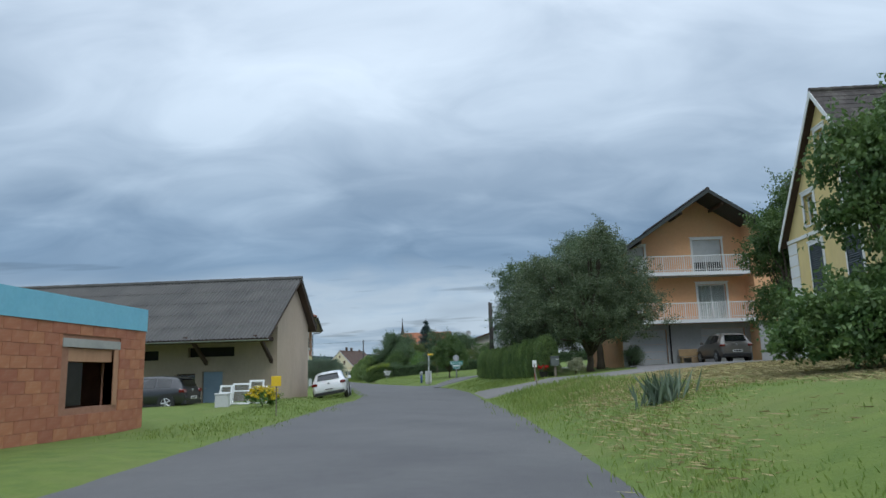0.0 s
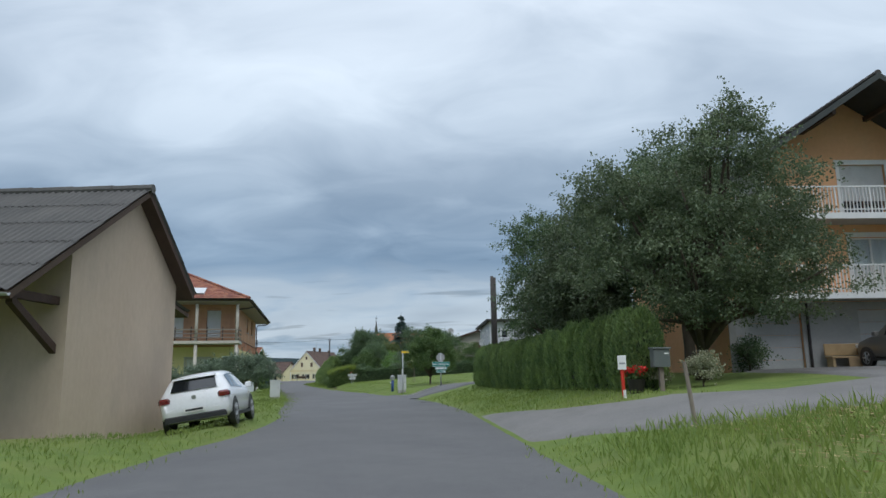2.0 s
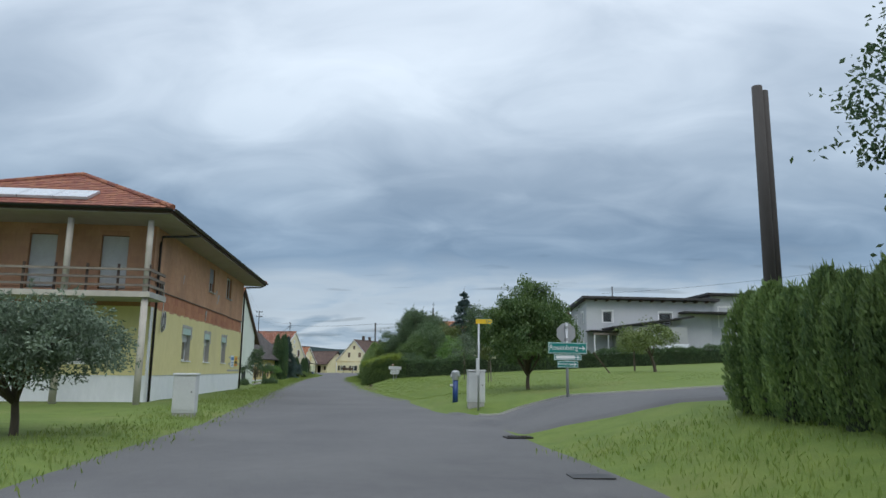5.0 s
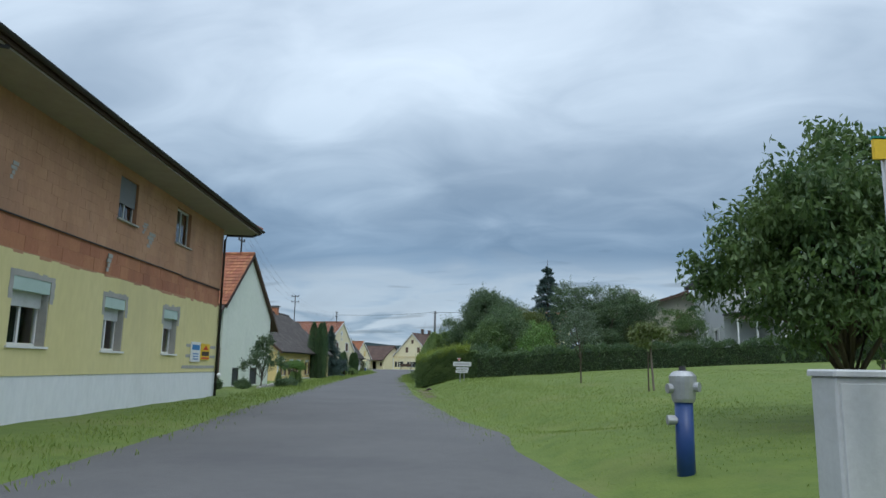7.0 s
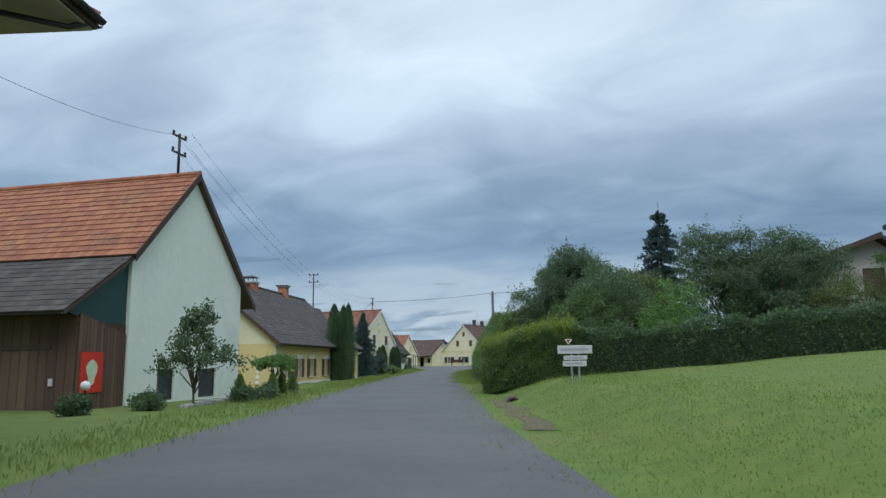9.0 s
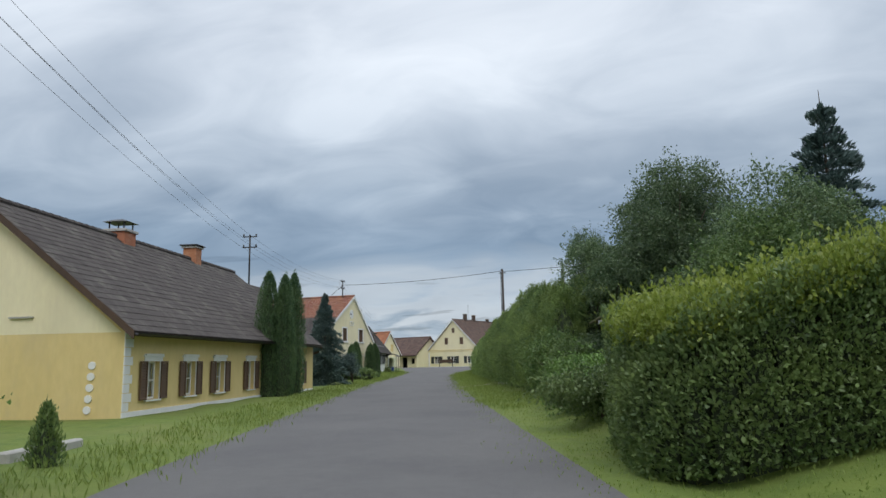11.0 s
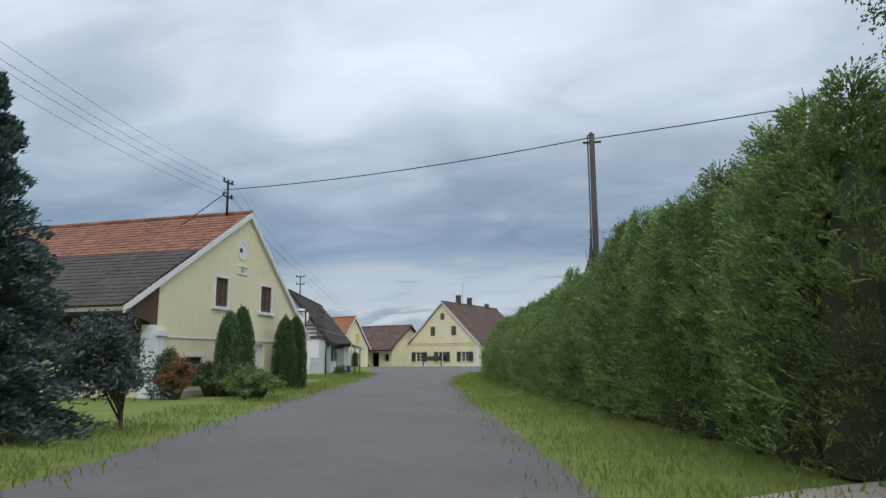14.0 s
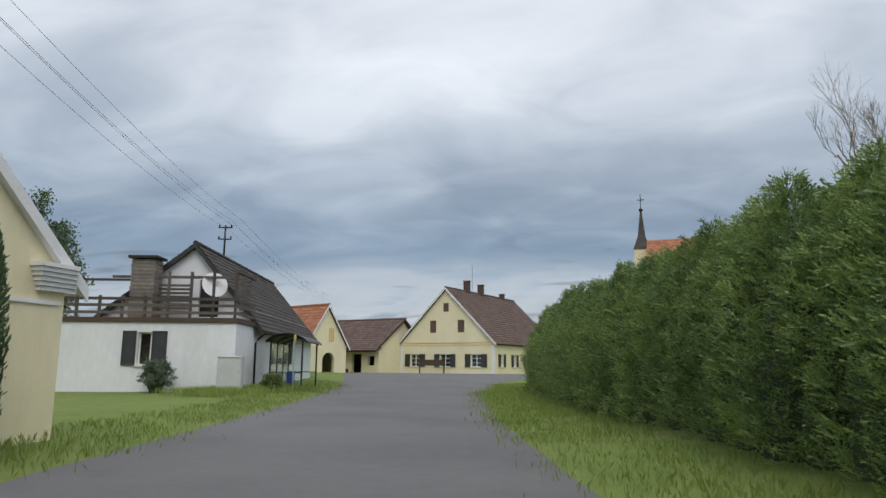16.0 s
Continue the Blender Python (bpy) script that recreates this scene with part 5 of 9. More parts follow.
# ---- yellow gabled house with arched porch roof ----
def gabled_house():
    ang = 85.5
    m = pose(-39.63, 124.85, 0, 0, 0, ang)
    w, d, xr, top = 10.3, 15.0, 5.25, 7.4
    wins = [(3.15, 3.95, 3.38, 4.5), (6.35, 7.2, 3.36, 4.46)]
    low = [(1.55, 2.5, 0.4, 1.45), (6.1, 6.75, 0.0, 2.0)]
    h, pl = gable_house(m, "gabled_house", "pale yellow gabled house with brown louvred shutters and red tile roof", w, d, 4.1, 2.72, xr, top, PLASTER_CREAM, TILE_CLAY, tile=(0.2, 0.3), over=(0.1, 0.2, 1.75, 0.35), front=wins + low, roof_left=None, verge=PAINT_WHITE, seed=31, tilt=0.022, eave_wood=PLASTER_WHITE)
    F = pl["F"]
    for a, b, z0, z1 in wins:
        s = part("shutter", louvre(F, a, b, z0, z1, 0.03, 0.08), SHUTTER_BROWN, h, "closed brown louvred shutter")
        part("shutter", Shape(F).box((a + b) / 2 - 0.02, (a + b) / 2 + 0.02, 0.02, 0.09, z0, z1), SHUTTER_BROWN, h)
        f = Shape(F)
        for p in ((a - 0.11, a, z0, z1 + 0.11), (b, b + 0.11, z0, z1 + 0.11), (a, b, z1, z1 + 0.11)):
            f.box(p[0], p[1], -0.025, 0.03, p[2], p[3])
        part("surround", f, PAINT_WHITE, h)
        part("sill", Shape(F).box(a - 0.2, b + 0.2, -0.09, 0.03, z0 - 0.12, z0 - 0.002), PAINT_WHITE, h)
    a, b, z0, z1 = low[0]
    part("shutter", louvre(F, a, b, z0, z1, 0.05, 0.1), SHUTTER_BROWN, h)
    f = Shape(F).box(a - 0.13, a, -0.03, 0.03, z0, z1 + 0.13).box(b, b + 0.13, -0.03, 0.03, z0, z1 + 0.13).box(a, b, -0.03, 0.03, z1, z1 + 0.13)
    part("surround", f, PAINT_WHITE, h)
    part("ornament", Shape(F).disc(((a + b) / 2, -0.04, z1 + 0.07), (0, 1, 0), 0.05, 0.03, 8), PAINT_WHITE, h)
    part("door", Shape(F).box(6.12, 6.73, 0.1, 0.15, -0.02, 1.98), PAINT_WHITE, h, "pale wooden side door")
    # niche, plaque, cornice, pilaster
    ring = Shape(F)
    n = 20
    pts, faces = [], []
    for k in range(n):
        t = 2 * math.pi * k / n
        for r, v in ((0.26, -0.03), (0.36, -0.03), (0.36, 0.02), (0.26, 0.02)):
            pts.append((4.85 + r * math.cos(t), v, 5.78 + r * 1.15 * math.sin(t)))
    for k in range(n):
        for q in range(4):
            faces.append((k * 4 + q, k * 4 + (q + 1) % 4, ((k + 1) % n) * 4 + (q + 1) % 4, ((k + 1) % n) * 4 + q))
    part("niche_ring", ring.add(pts, faces), PAINT_WHITE, h)
    part("niche", Shape(F).disc((4.85, -0.006, 5.78), (0, 1, 0), 0.26, 0.01, 20), PLASTER_WHITE, h)
    # flat black disc; the hole's shade is in its colour
    part("vent_hole", Shape(F).disc((4.74, -0.014, 5.76), (0, 1, 0), 0.1, 0.012, 14), BLACK, h)
    part("plaque", frame_shape(Shape(F), 4.5, 5.3, 4.78, 5.14, 0.05, -0.035, 0.0), PAINT_WHITE, h)
    part("plaque_mark", Shape(F).disc((4.9, -0.02, 4.96), (0, 1, 0), 0.1, 0.03, 10), PLASTER_GREY, h)
    part("cornice", Shape(F).box(0.3, w - 0.1, -0.03, 0.0, 2.1, 2.16), PAINT_WHITE, h)
    part("pilaster", Shape(F).box(-0.02, 0.32, -0.06, 0.0, -0.3, 2.15), PLASTER_WHITE, h)
    part("capital", Shape(F).box(-0.1, 0.42, -0.14, 0.0, 2.15, 2.32), PAINT_WHITE, h)
    part("pilaster", Shape(F).box(5.3, 5.6, -0.05, 0.0, -0.3, 2.1), PLASTER_CREAM, h)
    part("plinth", Shape(F).box(0.33, 5.29, -0.04, 0.0, -0.3, 0.25), PLASTER_GREY, h)
    for k in range(6):
        part("eave_moulding", Shape(F).box(w - 0.55 - 0.03 * k, w + 0.12 - 0.02 * k, -0.1 - 0.03 * k, 0.0, 2.3 + 0.07 * k, 2.365 + 0.07 * k), PAINT_WHITE, h)
    # grey lower half of the left roof slope
    sl = (top - 4.1) / xr
    r0, r1 = (-1.8, 4.1 - sl * 1.8), (1.9, 4.1 + sl * 1.9)
    part("roof_tiles", tiles((r0[0], -0.12, r0[1] + 0.05), (r0[0], d + 0.2, r0[1] + 0.05), (r1[0], -0.12, r1[1] + 0.05), 0.3, 0.3, seed=33, lift=0.05, tilt=0.012), SLATE_DARK, h, "grey fibre-cement lower roof")["kind"] = "stuff"
    part("corner_pier", Shape().box(-0.36, 0.0, -0.02, 0.34, -0.4, 2.5), PLASTER_WHITE, h)
    part("gable_panel", Shape().add(((-1.75, 0.02, 2.92), (0.0, 0.02, 2.5), (0.0, 0.02, 3.85), (-1.75, 0.06, 2.92), (0.0, 0.06, 2.5), (0.0, 0.06, 3.85)), ((0, 1, 2), (5, 4, 3), (0, 3, 4, 1), (1, 4, 5, 2), (2, 5, 3, 0))), WOOD_BROWN, h, "brown board panel under the roof slope")
    for k in range(52):
        v0, v1 = 0.36 + 14.5 * k / 52, 0.36 + 14.5 * (k + 1) / 52
        part("board", Shape().box(-0.12, -0.06, v0 + 0.006, v1 - 0.006, 1.95, 3.85), WOOD_DARK, h)
    part("board_backing", Shape().box(-0.05, -0.004, 0.35, d - 0.1, 1.98, 3.8), WOOD_DARK, h)
    for k in range(4):
        part("eave_strut", Shape().tube([(-0.1, 2.2 + 3.6 * k, 2.1), (-1.5, 2.2 + 3.6 * k, 2.98)], 0.07, 5), WOOD_DARK, h)
    part("eave_beam", Shape().box(-1.6, -1.42, -0.1, d, 2.78, 2.95), WOOD_DARK, h)
    # black slab on the wall paints in the window's dark inside
    part("garage_window", Shape(pl["L"]).box(0.85, 2.15, -0.02, 0.02, 0.55, 1.17), BLACK, h)
    part("window_surround", frame_shape(Shape(pl["L"]), 0.7, 2.3, 0.42, 1.3, 0.15, -0.05, 0.0), PAINT_WHITE, h)
    part("cart_wheel", wheel_shape((-0.3, 1.05, 1.76), 0.24), METAL_DARK, h)
    part("wall_box", Shape().soft_box(-0.4, -0.06, 0.45, 0.8, 1.5, 1.85, 0.02), METAL_DARK, h)
    ms = mast(h, (xr - 0.15, 1.0, top - 0.1), 1.6, 2, 0.34)
    part("stay", Shape().tube([(xr - 0.15, 1.0, top + 1.0), (xr - 1.1, 2.6, top - 0.6)], 0.02, 6), METAL_DARK, ms)


def wheel_shape(c, r):
    s = Shape()
    pts = [(c[0] + r * math.cos(t), c[1], c[2] + r * math.sin(t)) for t in np.linspace(0, 2 * math.pi, 20)]
    s.tube(pts, 0.03, 6, cap=False)
    for k in range(4):
        t = math.pi * k / 4
        s.tube([(c[0] - r * math.cos(t), c[1], c[2] - r * math.sin(t)), (c[0] + r * math.cos(t), c[1], c[2] + r * math.sin(t))], 0.015, 5)
    return s


gabled_house()


# ---- white house with roof terrace ----
WOOD_AGED = surface("aged_dark_boards", (0.075, 0.062, 0.053), (0.125, 0.105, 0.09), 3, 0.9, 0.5, 40, stretch=(1, 1, 0.12), spread=0.25)

def terrace_house():
    ang = 13.2
    ca, sa = math.cos(radians(ang)), math.sin(radians(ang))
    w, d = 7.2, 15.5
    ox, oy = -45.75 - w * ca, 155.0 - w * sa
    m = pose(ox, oy, float(rise(156)), 0, 0, ang)
    wins = [(3.9, 5.1, 1.2, 2.55), (7.2, 8.2, 1.2, 2.55)]
    h, pl = gable_house(m, "terrace_house", "white house with dark shingle roof and weathered roof terrace", w, d, 3.2, 3.2, 4.35, 6.65, PLASTER_WHITE, SLATE_DARK, tile=(0.3, 0.3), over=(0.25, 0.3, 0.4, 0.45), right=wins, front=[(4.6, 5.5, 3.3, 5.0)], verge=SHUTTER_DARK, seed=41)
    for a, b, z0, z1 in wins:
        window(h, pl["R"], a, b, z0, z1, PAINT_WHITE, cols=2, shutters=SHUTTER_DARK)
    part("terrace_door", Shape().box(4.62, 5.48, 0.1, 0.16, 3.3, 4.98), BLACK, h)
    # single-storey extension in front
    E = lambda u, v, z: (u, v - 3.1, z)
    x0, x1 = -0.4, w + 0.02
    hole = (3.1, 4.75, 1.1, 2.45)
    part("wall", wall_shape(lambda u, v, z: (u + x0, v - 3.1, z), x1 - x0, lambda u: 2.85, [hole], 0.3), PLASTER_WHITE, h)
    part("wall", Shape().box(x1 - 0.3, x1, -2.8, -0.01, -0.4, 2.85), PLASTER_WHITE, h)
    part("wall", Shape().box(x0, x0 + 0.3, -2.8, -0.01, -0.4, 2.85), PLASTER_WHITE, h)
    part("terrace_slab", Shape().box(x0 - 0.08, x1 + 0.08, -3.18, -0.02, 2.86, 3.05), WOOD_DARK, h)
    wp = lambda u, v, z: (u + x0, v - 3.1, z)
    win = window(h, wp, hole[0] + 0.55, hole[1] - 0.1, hole[2], hole[3], PAINT_WHITE, cols=2)
    part("wall", Shape(wp).box(hole[0], hole[0] + 0.55, 0.0, 0.3, hole[2], hole[3]), PLASTER_WHITE, h)
    for a, b in ((hole[0] - 0.05, hole[0] + 0.5), (hole[1] - 0.5, hole[1] + 0.1)):
        part("shutter", louvre(wp, a, b, hole[2], hole[3] + 0.05, -0.06, -0.015), SHUTTER_DARK, win)
    # terrace railing of weathered boards
    rng = random.Random(9)
    for k in range(9):
        x = x0 + 0.1 + (x1 - x0 - 0.2) * k / 8
        part("rail_post", Shape().box(x - 0.05, x + 0.05, -3.1, -3.0, 3.05, 3.95 if k < 5 else 4.95), WOOD_AGED, h)
    for z in (3.25, 3.55, 3.82):
        part("rail", Shape().box(x0, x1, -3.13, -3.1, z - 0.06, z + 0.06), WOOD_AGED, h)
        part("rail", Shape().box(x1 - 0.04, x1, -3.0, 0.0, z - 0.06, z + 0.06), WOOD_AGED, h)
    for k in range(8):
        part("screen_slat", Shape().box(2.9, 4.4, -0.75, -0.72, 3.4 + 0.17 * k, 3.5 + 0.17 * k), WOOD_AGED, h)
        part("screen_slat", Shape().box(x1 - 0.5, x1 - 0.03, -0.95, -0.92, 3.35 + 0.2 * k, 3.47 + 0.2 * k), WOOD_AGED, h)
    part("pergola_beam", Shape().box(1.0, x1, -0.9, -0.78, 4.95, 5.06), WOOD_AGED, h)
    part("pergola_beam", Shape().box(x1 - 0.1, x1, -3.1, -0.1, 4.95, 5.06), WOOD_AGED, h)
    part("pergola_beam", Shape().box(-1.2, 2.4, -1.0, -0.9, 4.8, 4.9), WOOD_AGED, h)
    part("stone_stack", Shape().soft_box(2.0, 3.0, -1.3, -0.4, 3.05, 5.75, 0.03), STONE, h, "grey-brown layered stone chimney")
    for k in range(16):
        part("stone", Shape().soft_box(1.98 - 0.012 * (k % 3), 3.02 + 0.012 * (k % 2), -1.32, -0.38, 3.08 + 0.165 * k, 3.22 + 0.165 * k, 0.02), STONE, h)
    part("stack_cap", Shape().soft_box(1.85, 3.15, -1.45, -0.25, 5.78, 5.9, 0.02), METAL_DARK, h)
    s = Shape()
    n, c = 18, Vector((5.5, -0.7, 4.7))
    ax = Vector((0.55, -0.8, 0.25)).normalized()
    a1 = ax.cross(Vector((0, 0, 1))).normalized()
    a2 = ax.cross(a1)
    pts = [c - ax * 0.08]
    for ring in (0.34, 0.58):
        pts += [c + (a1 * math.cos(2 * math.pi * k / n) + a2 * math.sin(2 * math.pi * k / n)) * ring - ax * (0.06 if ring < 0.3 else 0)for k in range(n)]
    f = [(0, 1 + k, 1 + (k + 1) % n) for k in range(n)] + [(1 + k, 1 + n + k, 1 + n + (k + 1) % n, 1 + (k + 1) % n) for k in range(n)]
    part("satellite_dish", s.add(pts, f), PAINT_WHITE, h)
    part("dish_arm", Shape().tube([tuple(c), tuple(c + ax * 0.4 - Vector((0, 0, 0.2)))], 0.012, 6), METAL_DARK, h)
    x, z = pl["er"]
    gutter(h, (x + 0.06, -0.25, z - 0.02), (x + 0.06, d, z - 0.02), 0.06)
    downpipe(h, [(x + 0.05, 0.1, z - 0.05), (x - 0.3, 0.12, z - 0.35), (w + 0.05, 0.15, z - 0.5), (w + 0.05, 0.15, 0)], 0.045)
    mast(h, (4.35, 4.2, 6.5), 1.9, 2, 0.36)
    for k in range(7):
        part("snow_guard", Shape().tube([(w - 0.2 + 0.02, 0.4 + k * 2.0, 3.62), (w - 0.2 + 0.02, 2.3 + k * 2.0, 3.62)], 0.018, 5), METAL_GREY, h)


STONE = surface("layered_stone", (0.16, 0.14, 0.12), (0.26, 0.23, 0.2), 4, 0.9, 0.6, 25, spread=0.25)
terrace_house()


# ---- arched gateway house, long stable, far yellow house ----
def arch_wall(place, w, top, ua, ub, spring, thick, breaks):
    """A wall with a round-headed opening from ua to ub."""
    s = Shape(place)
    s.weld = True
    n = 10
    r = (ub - ua) / 2
    us = [ua + r - r * math.cos(math.pi * k / n) for k in range(n + 1)]
    s.hexa(((0, 0, -0.4), (ua, 0, -0.4), (ua, thick, -0.4), (0, thick, -0.4), (0, 0, top(0)), (ua, 0, top(ua)), (ua, thick, top(ua)), (0, thick, top(0))))
    for a, b in zip(us, us[1:]):
        za = spring + math.sqrt(max(0, r * r - (a - ua - r) ** 2))
        zb = spring + math.sqrt(max(0, r * r - (b - ua - r) ** 2))
        s.hexa(((a, 0, za), (b, 0, zb), (b, thick, zb), (a, thick, za), (a, 0, top(a)), (b, 0, top(b)), (b, thick, top(b)), (a, thick, top(a))))
    ks = [ub, *[k for k in breaks if k > ub], w]
    for a, b in zip(ks, ks[1:]):
        s.hexa(((a, 0, -0.4), (b, 0, -0.4), (b, thick, -0.4), (a, thick, -0.4), (a, 0, top(a)), (b, 0, top(b)), (b, thick, top(b)), (a, thick, top(a))))
    return s


def arch_house():
    m = pose(-55.3, 183.3, float(rise(180)), 0, 0, 62)
    w, d = 4.7, 10.0
    h, pl = gable_house(m, "gateway_house", "small cream gabled house with a round archway", w, d, 2.7, 2.7, 2.35, 6.2, PLASTER_CREAM, TILE_ORANGE, tile=(0.3, 0.35), over=(0.2, 0.2, 0.3, 0.3), verge=PAINT_WHITE, seed=51, front_wall=False)
    part("wall", arch_wall(pl["F"], w, lambda u: min(pl["head"](u), 99), 1.9, 3.3, 1.2, 0.35, (2.35,)), PLASTER_CREAM, h)
    for a in (2.6,):
        part("shutter", louvre(pl["F"], a, a + 0.55, 2.9, 4.1, -0.05, 0.0), PLASTER_OCHRE, h)


arch_house()


def stable():
    m = pose(-66.5, 196.5, float(rise(195)), 0, 0, -20)
    w, d = 16.5, 8.0
    h = thing("stable", m, "low farm building with brown tile roof and dark archways", "barn")
    part("wall", wall_shape(lambda u, v, z: (u, v, z), w, lambda u: 2.2, [(9.0, 10.0, -0.2, 1.8), (11.2, 12.2, 0.7, 1.6), (13.2, 14.4, -0.2, 1.8), (15.2, 16.0, 0.7, 1.6)], 0.35), PLASTER_CREAM, h)
    part("wall", Shape().box(0, w, d - 0.35, d, -0.4, 2.4), PLASTER_CREAM, h)
    # added black sheet painting in the dark behind the archways
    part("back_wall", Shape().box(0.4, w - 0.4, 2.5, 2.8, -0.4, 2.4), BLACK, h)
    for x in (0, w - 0.35):
        part("wall", Shape().add(((x, 0.36, -0.4), (x + 0.35, 0.36, -0.4), (x + 0.35, d - 0.36, -0.4), (x, d - 0.36, -0.4), (x, 0.36, 2.5), (x + 0.35, 0.36, 2.5), (x + 0.35, d - 0.36, 2.5), (x, d - 0.36, 2.5), (x, d / 2, 5.15), (x + 0.35, d / 2, 5.15)), ((0, 3, 2, 1), (0, 1, 5, 4), (2, 3, 7, 6), (1, 2, 6, 9, 5), (0, 4, 8, 7, 3), (4, 5, 9, 8), (6, 7, 8, 9))), PLASTER_CREAM, h)
    a, b, c, e = (-0.4, -0.9, 2.1), (w + 0.3, -0.9, 2.1), (w + 0.3, d / 2, 5.4), (-0.4, d / 2, 5.4)
    r = part("roof", roof_slab(a, b, c, e), WOOD_DARK, h)
    part("roof_tiles", tiles(a, b, e, 0.32, 0.36, seed=61), TILE_BROWN, r)["kind"] = "stuff"
    part("roof", roof_slab((-0.4, d + 0.9, 2.1), (w + 0.3, d + 0.9, 2.1), (w + 0.3, d / 2, 5.4), (-0.4, d / 2, 5.4)), TILE_BROWN, h)
    part("ridge_tiles", ridge_caps((-0.4, d / 2, 5.43), (w + 0.3, d / 2, 5.43)), TILE_BROWN, h)
    # dark slabs on the wall face paint in shaded openings
    for u in (5.0, 6.8):
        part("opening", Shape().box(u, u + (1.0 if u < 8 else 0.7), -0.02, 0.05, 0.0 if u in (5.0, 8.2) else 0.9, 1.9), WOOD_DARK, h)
    part("dark_plinth", Shape().box(0.2, 12.8, -0.03, 0.0, -0.3, 0.35), WOOD_DARK, h)


stable()


SOOT = surface("sooty_brick", (0.07, 0.05, 0.043), (0.11, 0.075, 0.06), 4, 0.9, 0.4, 30)


def far_house():
    ang = -17.7
    m = pose(-49.75, 194.2, 0.5, 0, 0, ang)
    w, d = 10.5, 16.0
    low = [(1.2, 2.35, 0.68, 1.9), (4.6, 5.75, 0.68, 1.9), (8.0, 9.15, 0.68, 1.9)]
    up = [(3.45, 4.15, 3.98, 5.18), (6.55, 7.3, 3.98, 5.18)]
    top = [(4.95, 5.55, 6.02, 6.88)]
    side = [(1.2, 2.0, 0.7, 1.9), (4.2, 5.0, 0.7, 1.9), (7.2, 8.0, 0.7, 1.9)]
    h, pl = gable_house(m, "yellow_house", "yellow plastered gabled house with dark shutters and brown tile roof", w, d, 3.15, 3.15, 5.25, 8.4, PLASTER_CREAM, TILE_BROWN, tile=(0.25, 0.34), over=(0.22, 0.3, 0.25, 0.3), front=low + up + top, right=side, verge=PAINT_WHITE, seed=71)
    F = pl["F"]
    for a, b, z0, z1 in low:
        c = (a + b) / 2
        window(h, F, a, b, z0, z1, PAINT_WHITE, cols=2, rows=3, shutters=SHUTTER_DARK)
    for a, b, z0, z1 in up + top:
        window(h, F, a, b, z0, z1, SHUTTER_BROWN, cols=1, rows=1, deep=0.08, sill=False)
        part("shutter", louvre(F, a + 0.02, b - 0.02, z0 + 0.02, z1 - 0.02, 0.02, 0.06), SHUTTER_BROWN, h)
    for a, b, z0, z1 in side:
        window(h, pl["R"], a, b, z0, z1, PAINT_WHITE, cols=2, rows=3, shutters=SHUTTER_DARK)
    part("cornice", Shape(F).box(0.0, w, -0.05, 0.0, 2.95, 3.05), PLASTER_OCHRE, h)
    part("cornice", Shape(F).box(0.0, w, -0.03, 0.0, 2.72, 2.78), PLASTER_OCHRE, h)
    part("plinth", Shape(F).box(0.0, w, -0.04, 0.0, -0.4, 0.12), PLASTER_WHITE, h)
    for u in (0.0, w - 0.3):
        part("corner_band", Shape(F).box(u, u + 0.3, -0.03, 0.0, 0.12, 2.72), PAINT_WHITE, h)
    chimney(h, 5.25, 4.4, 7.6, 9.5, 0.55, SOOT)
    chimney(h, 5.25, 7.6, 7.6, 9.4, 0.55, SOOT)
    chimney(h, 5.25, 13.0, 7.6, 8.9, 0.5, SOOT)
    part("aerial", Shape().tube([(5.25, 5.6, 8.3), (5.25, 5.6, 11.4)], 0.03, 6), METAL_GREY, h)
    bench = thing("notice_frame", m @ pose(3.0, -1.2, 0, 0, 0, 0), "dark wooden notice frame standing before the yellow house", "notice board")
    for u in (0.05, 2.75):
        part("post", Shape().box(u - 0.05, u + 0.05, -0.05, 0.05, -0.4, 1.6), METAL_DARK, bench)
    part("board", Shape().box(0.0, 2.8, -0.09, -0.05, 0.78, 1.35), WOOD_DARK, bench)


far_house()


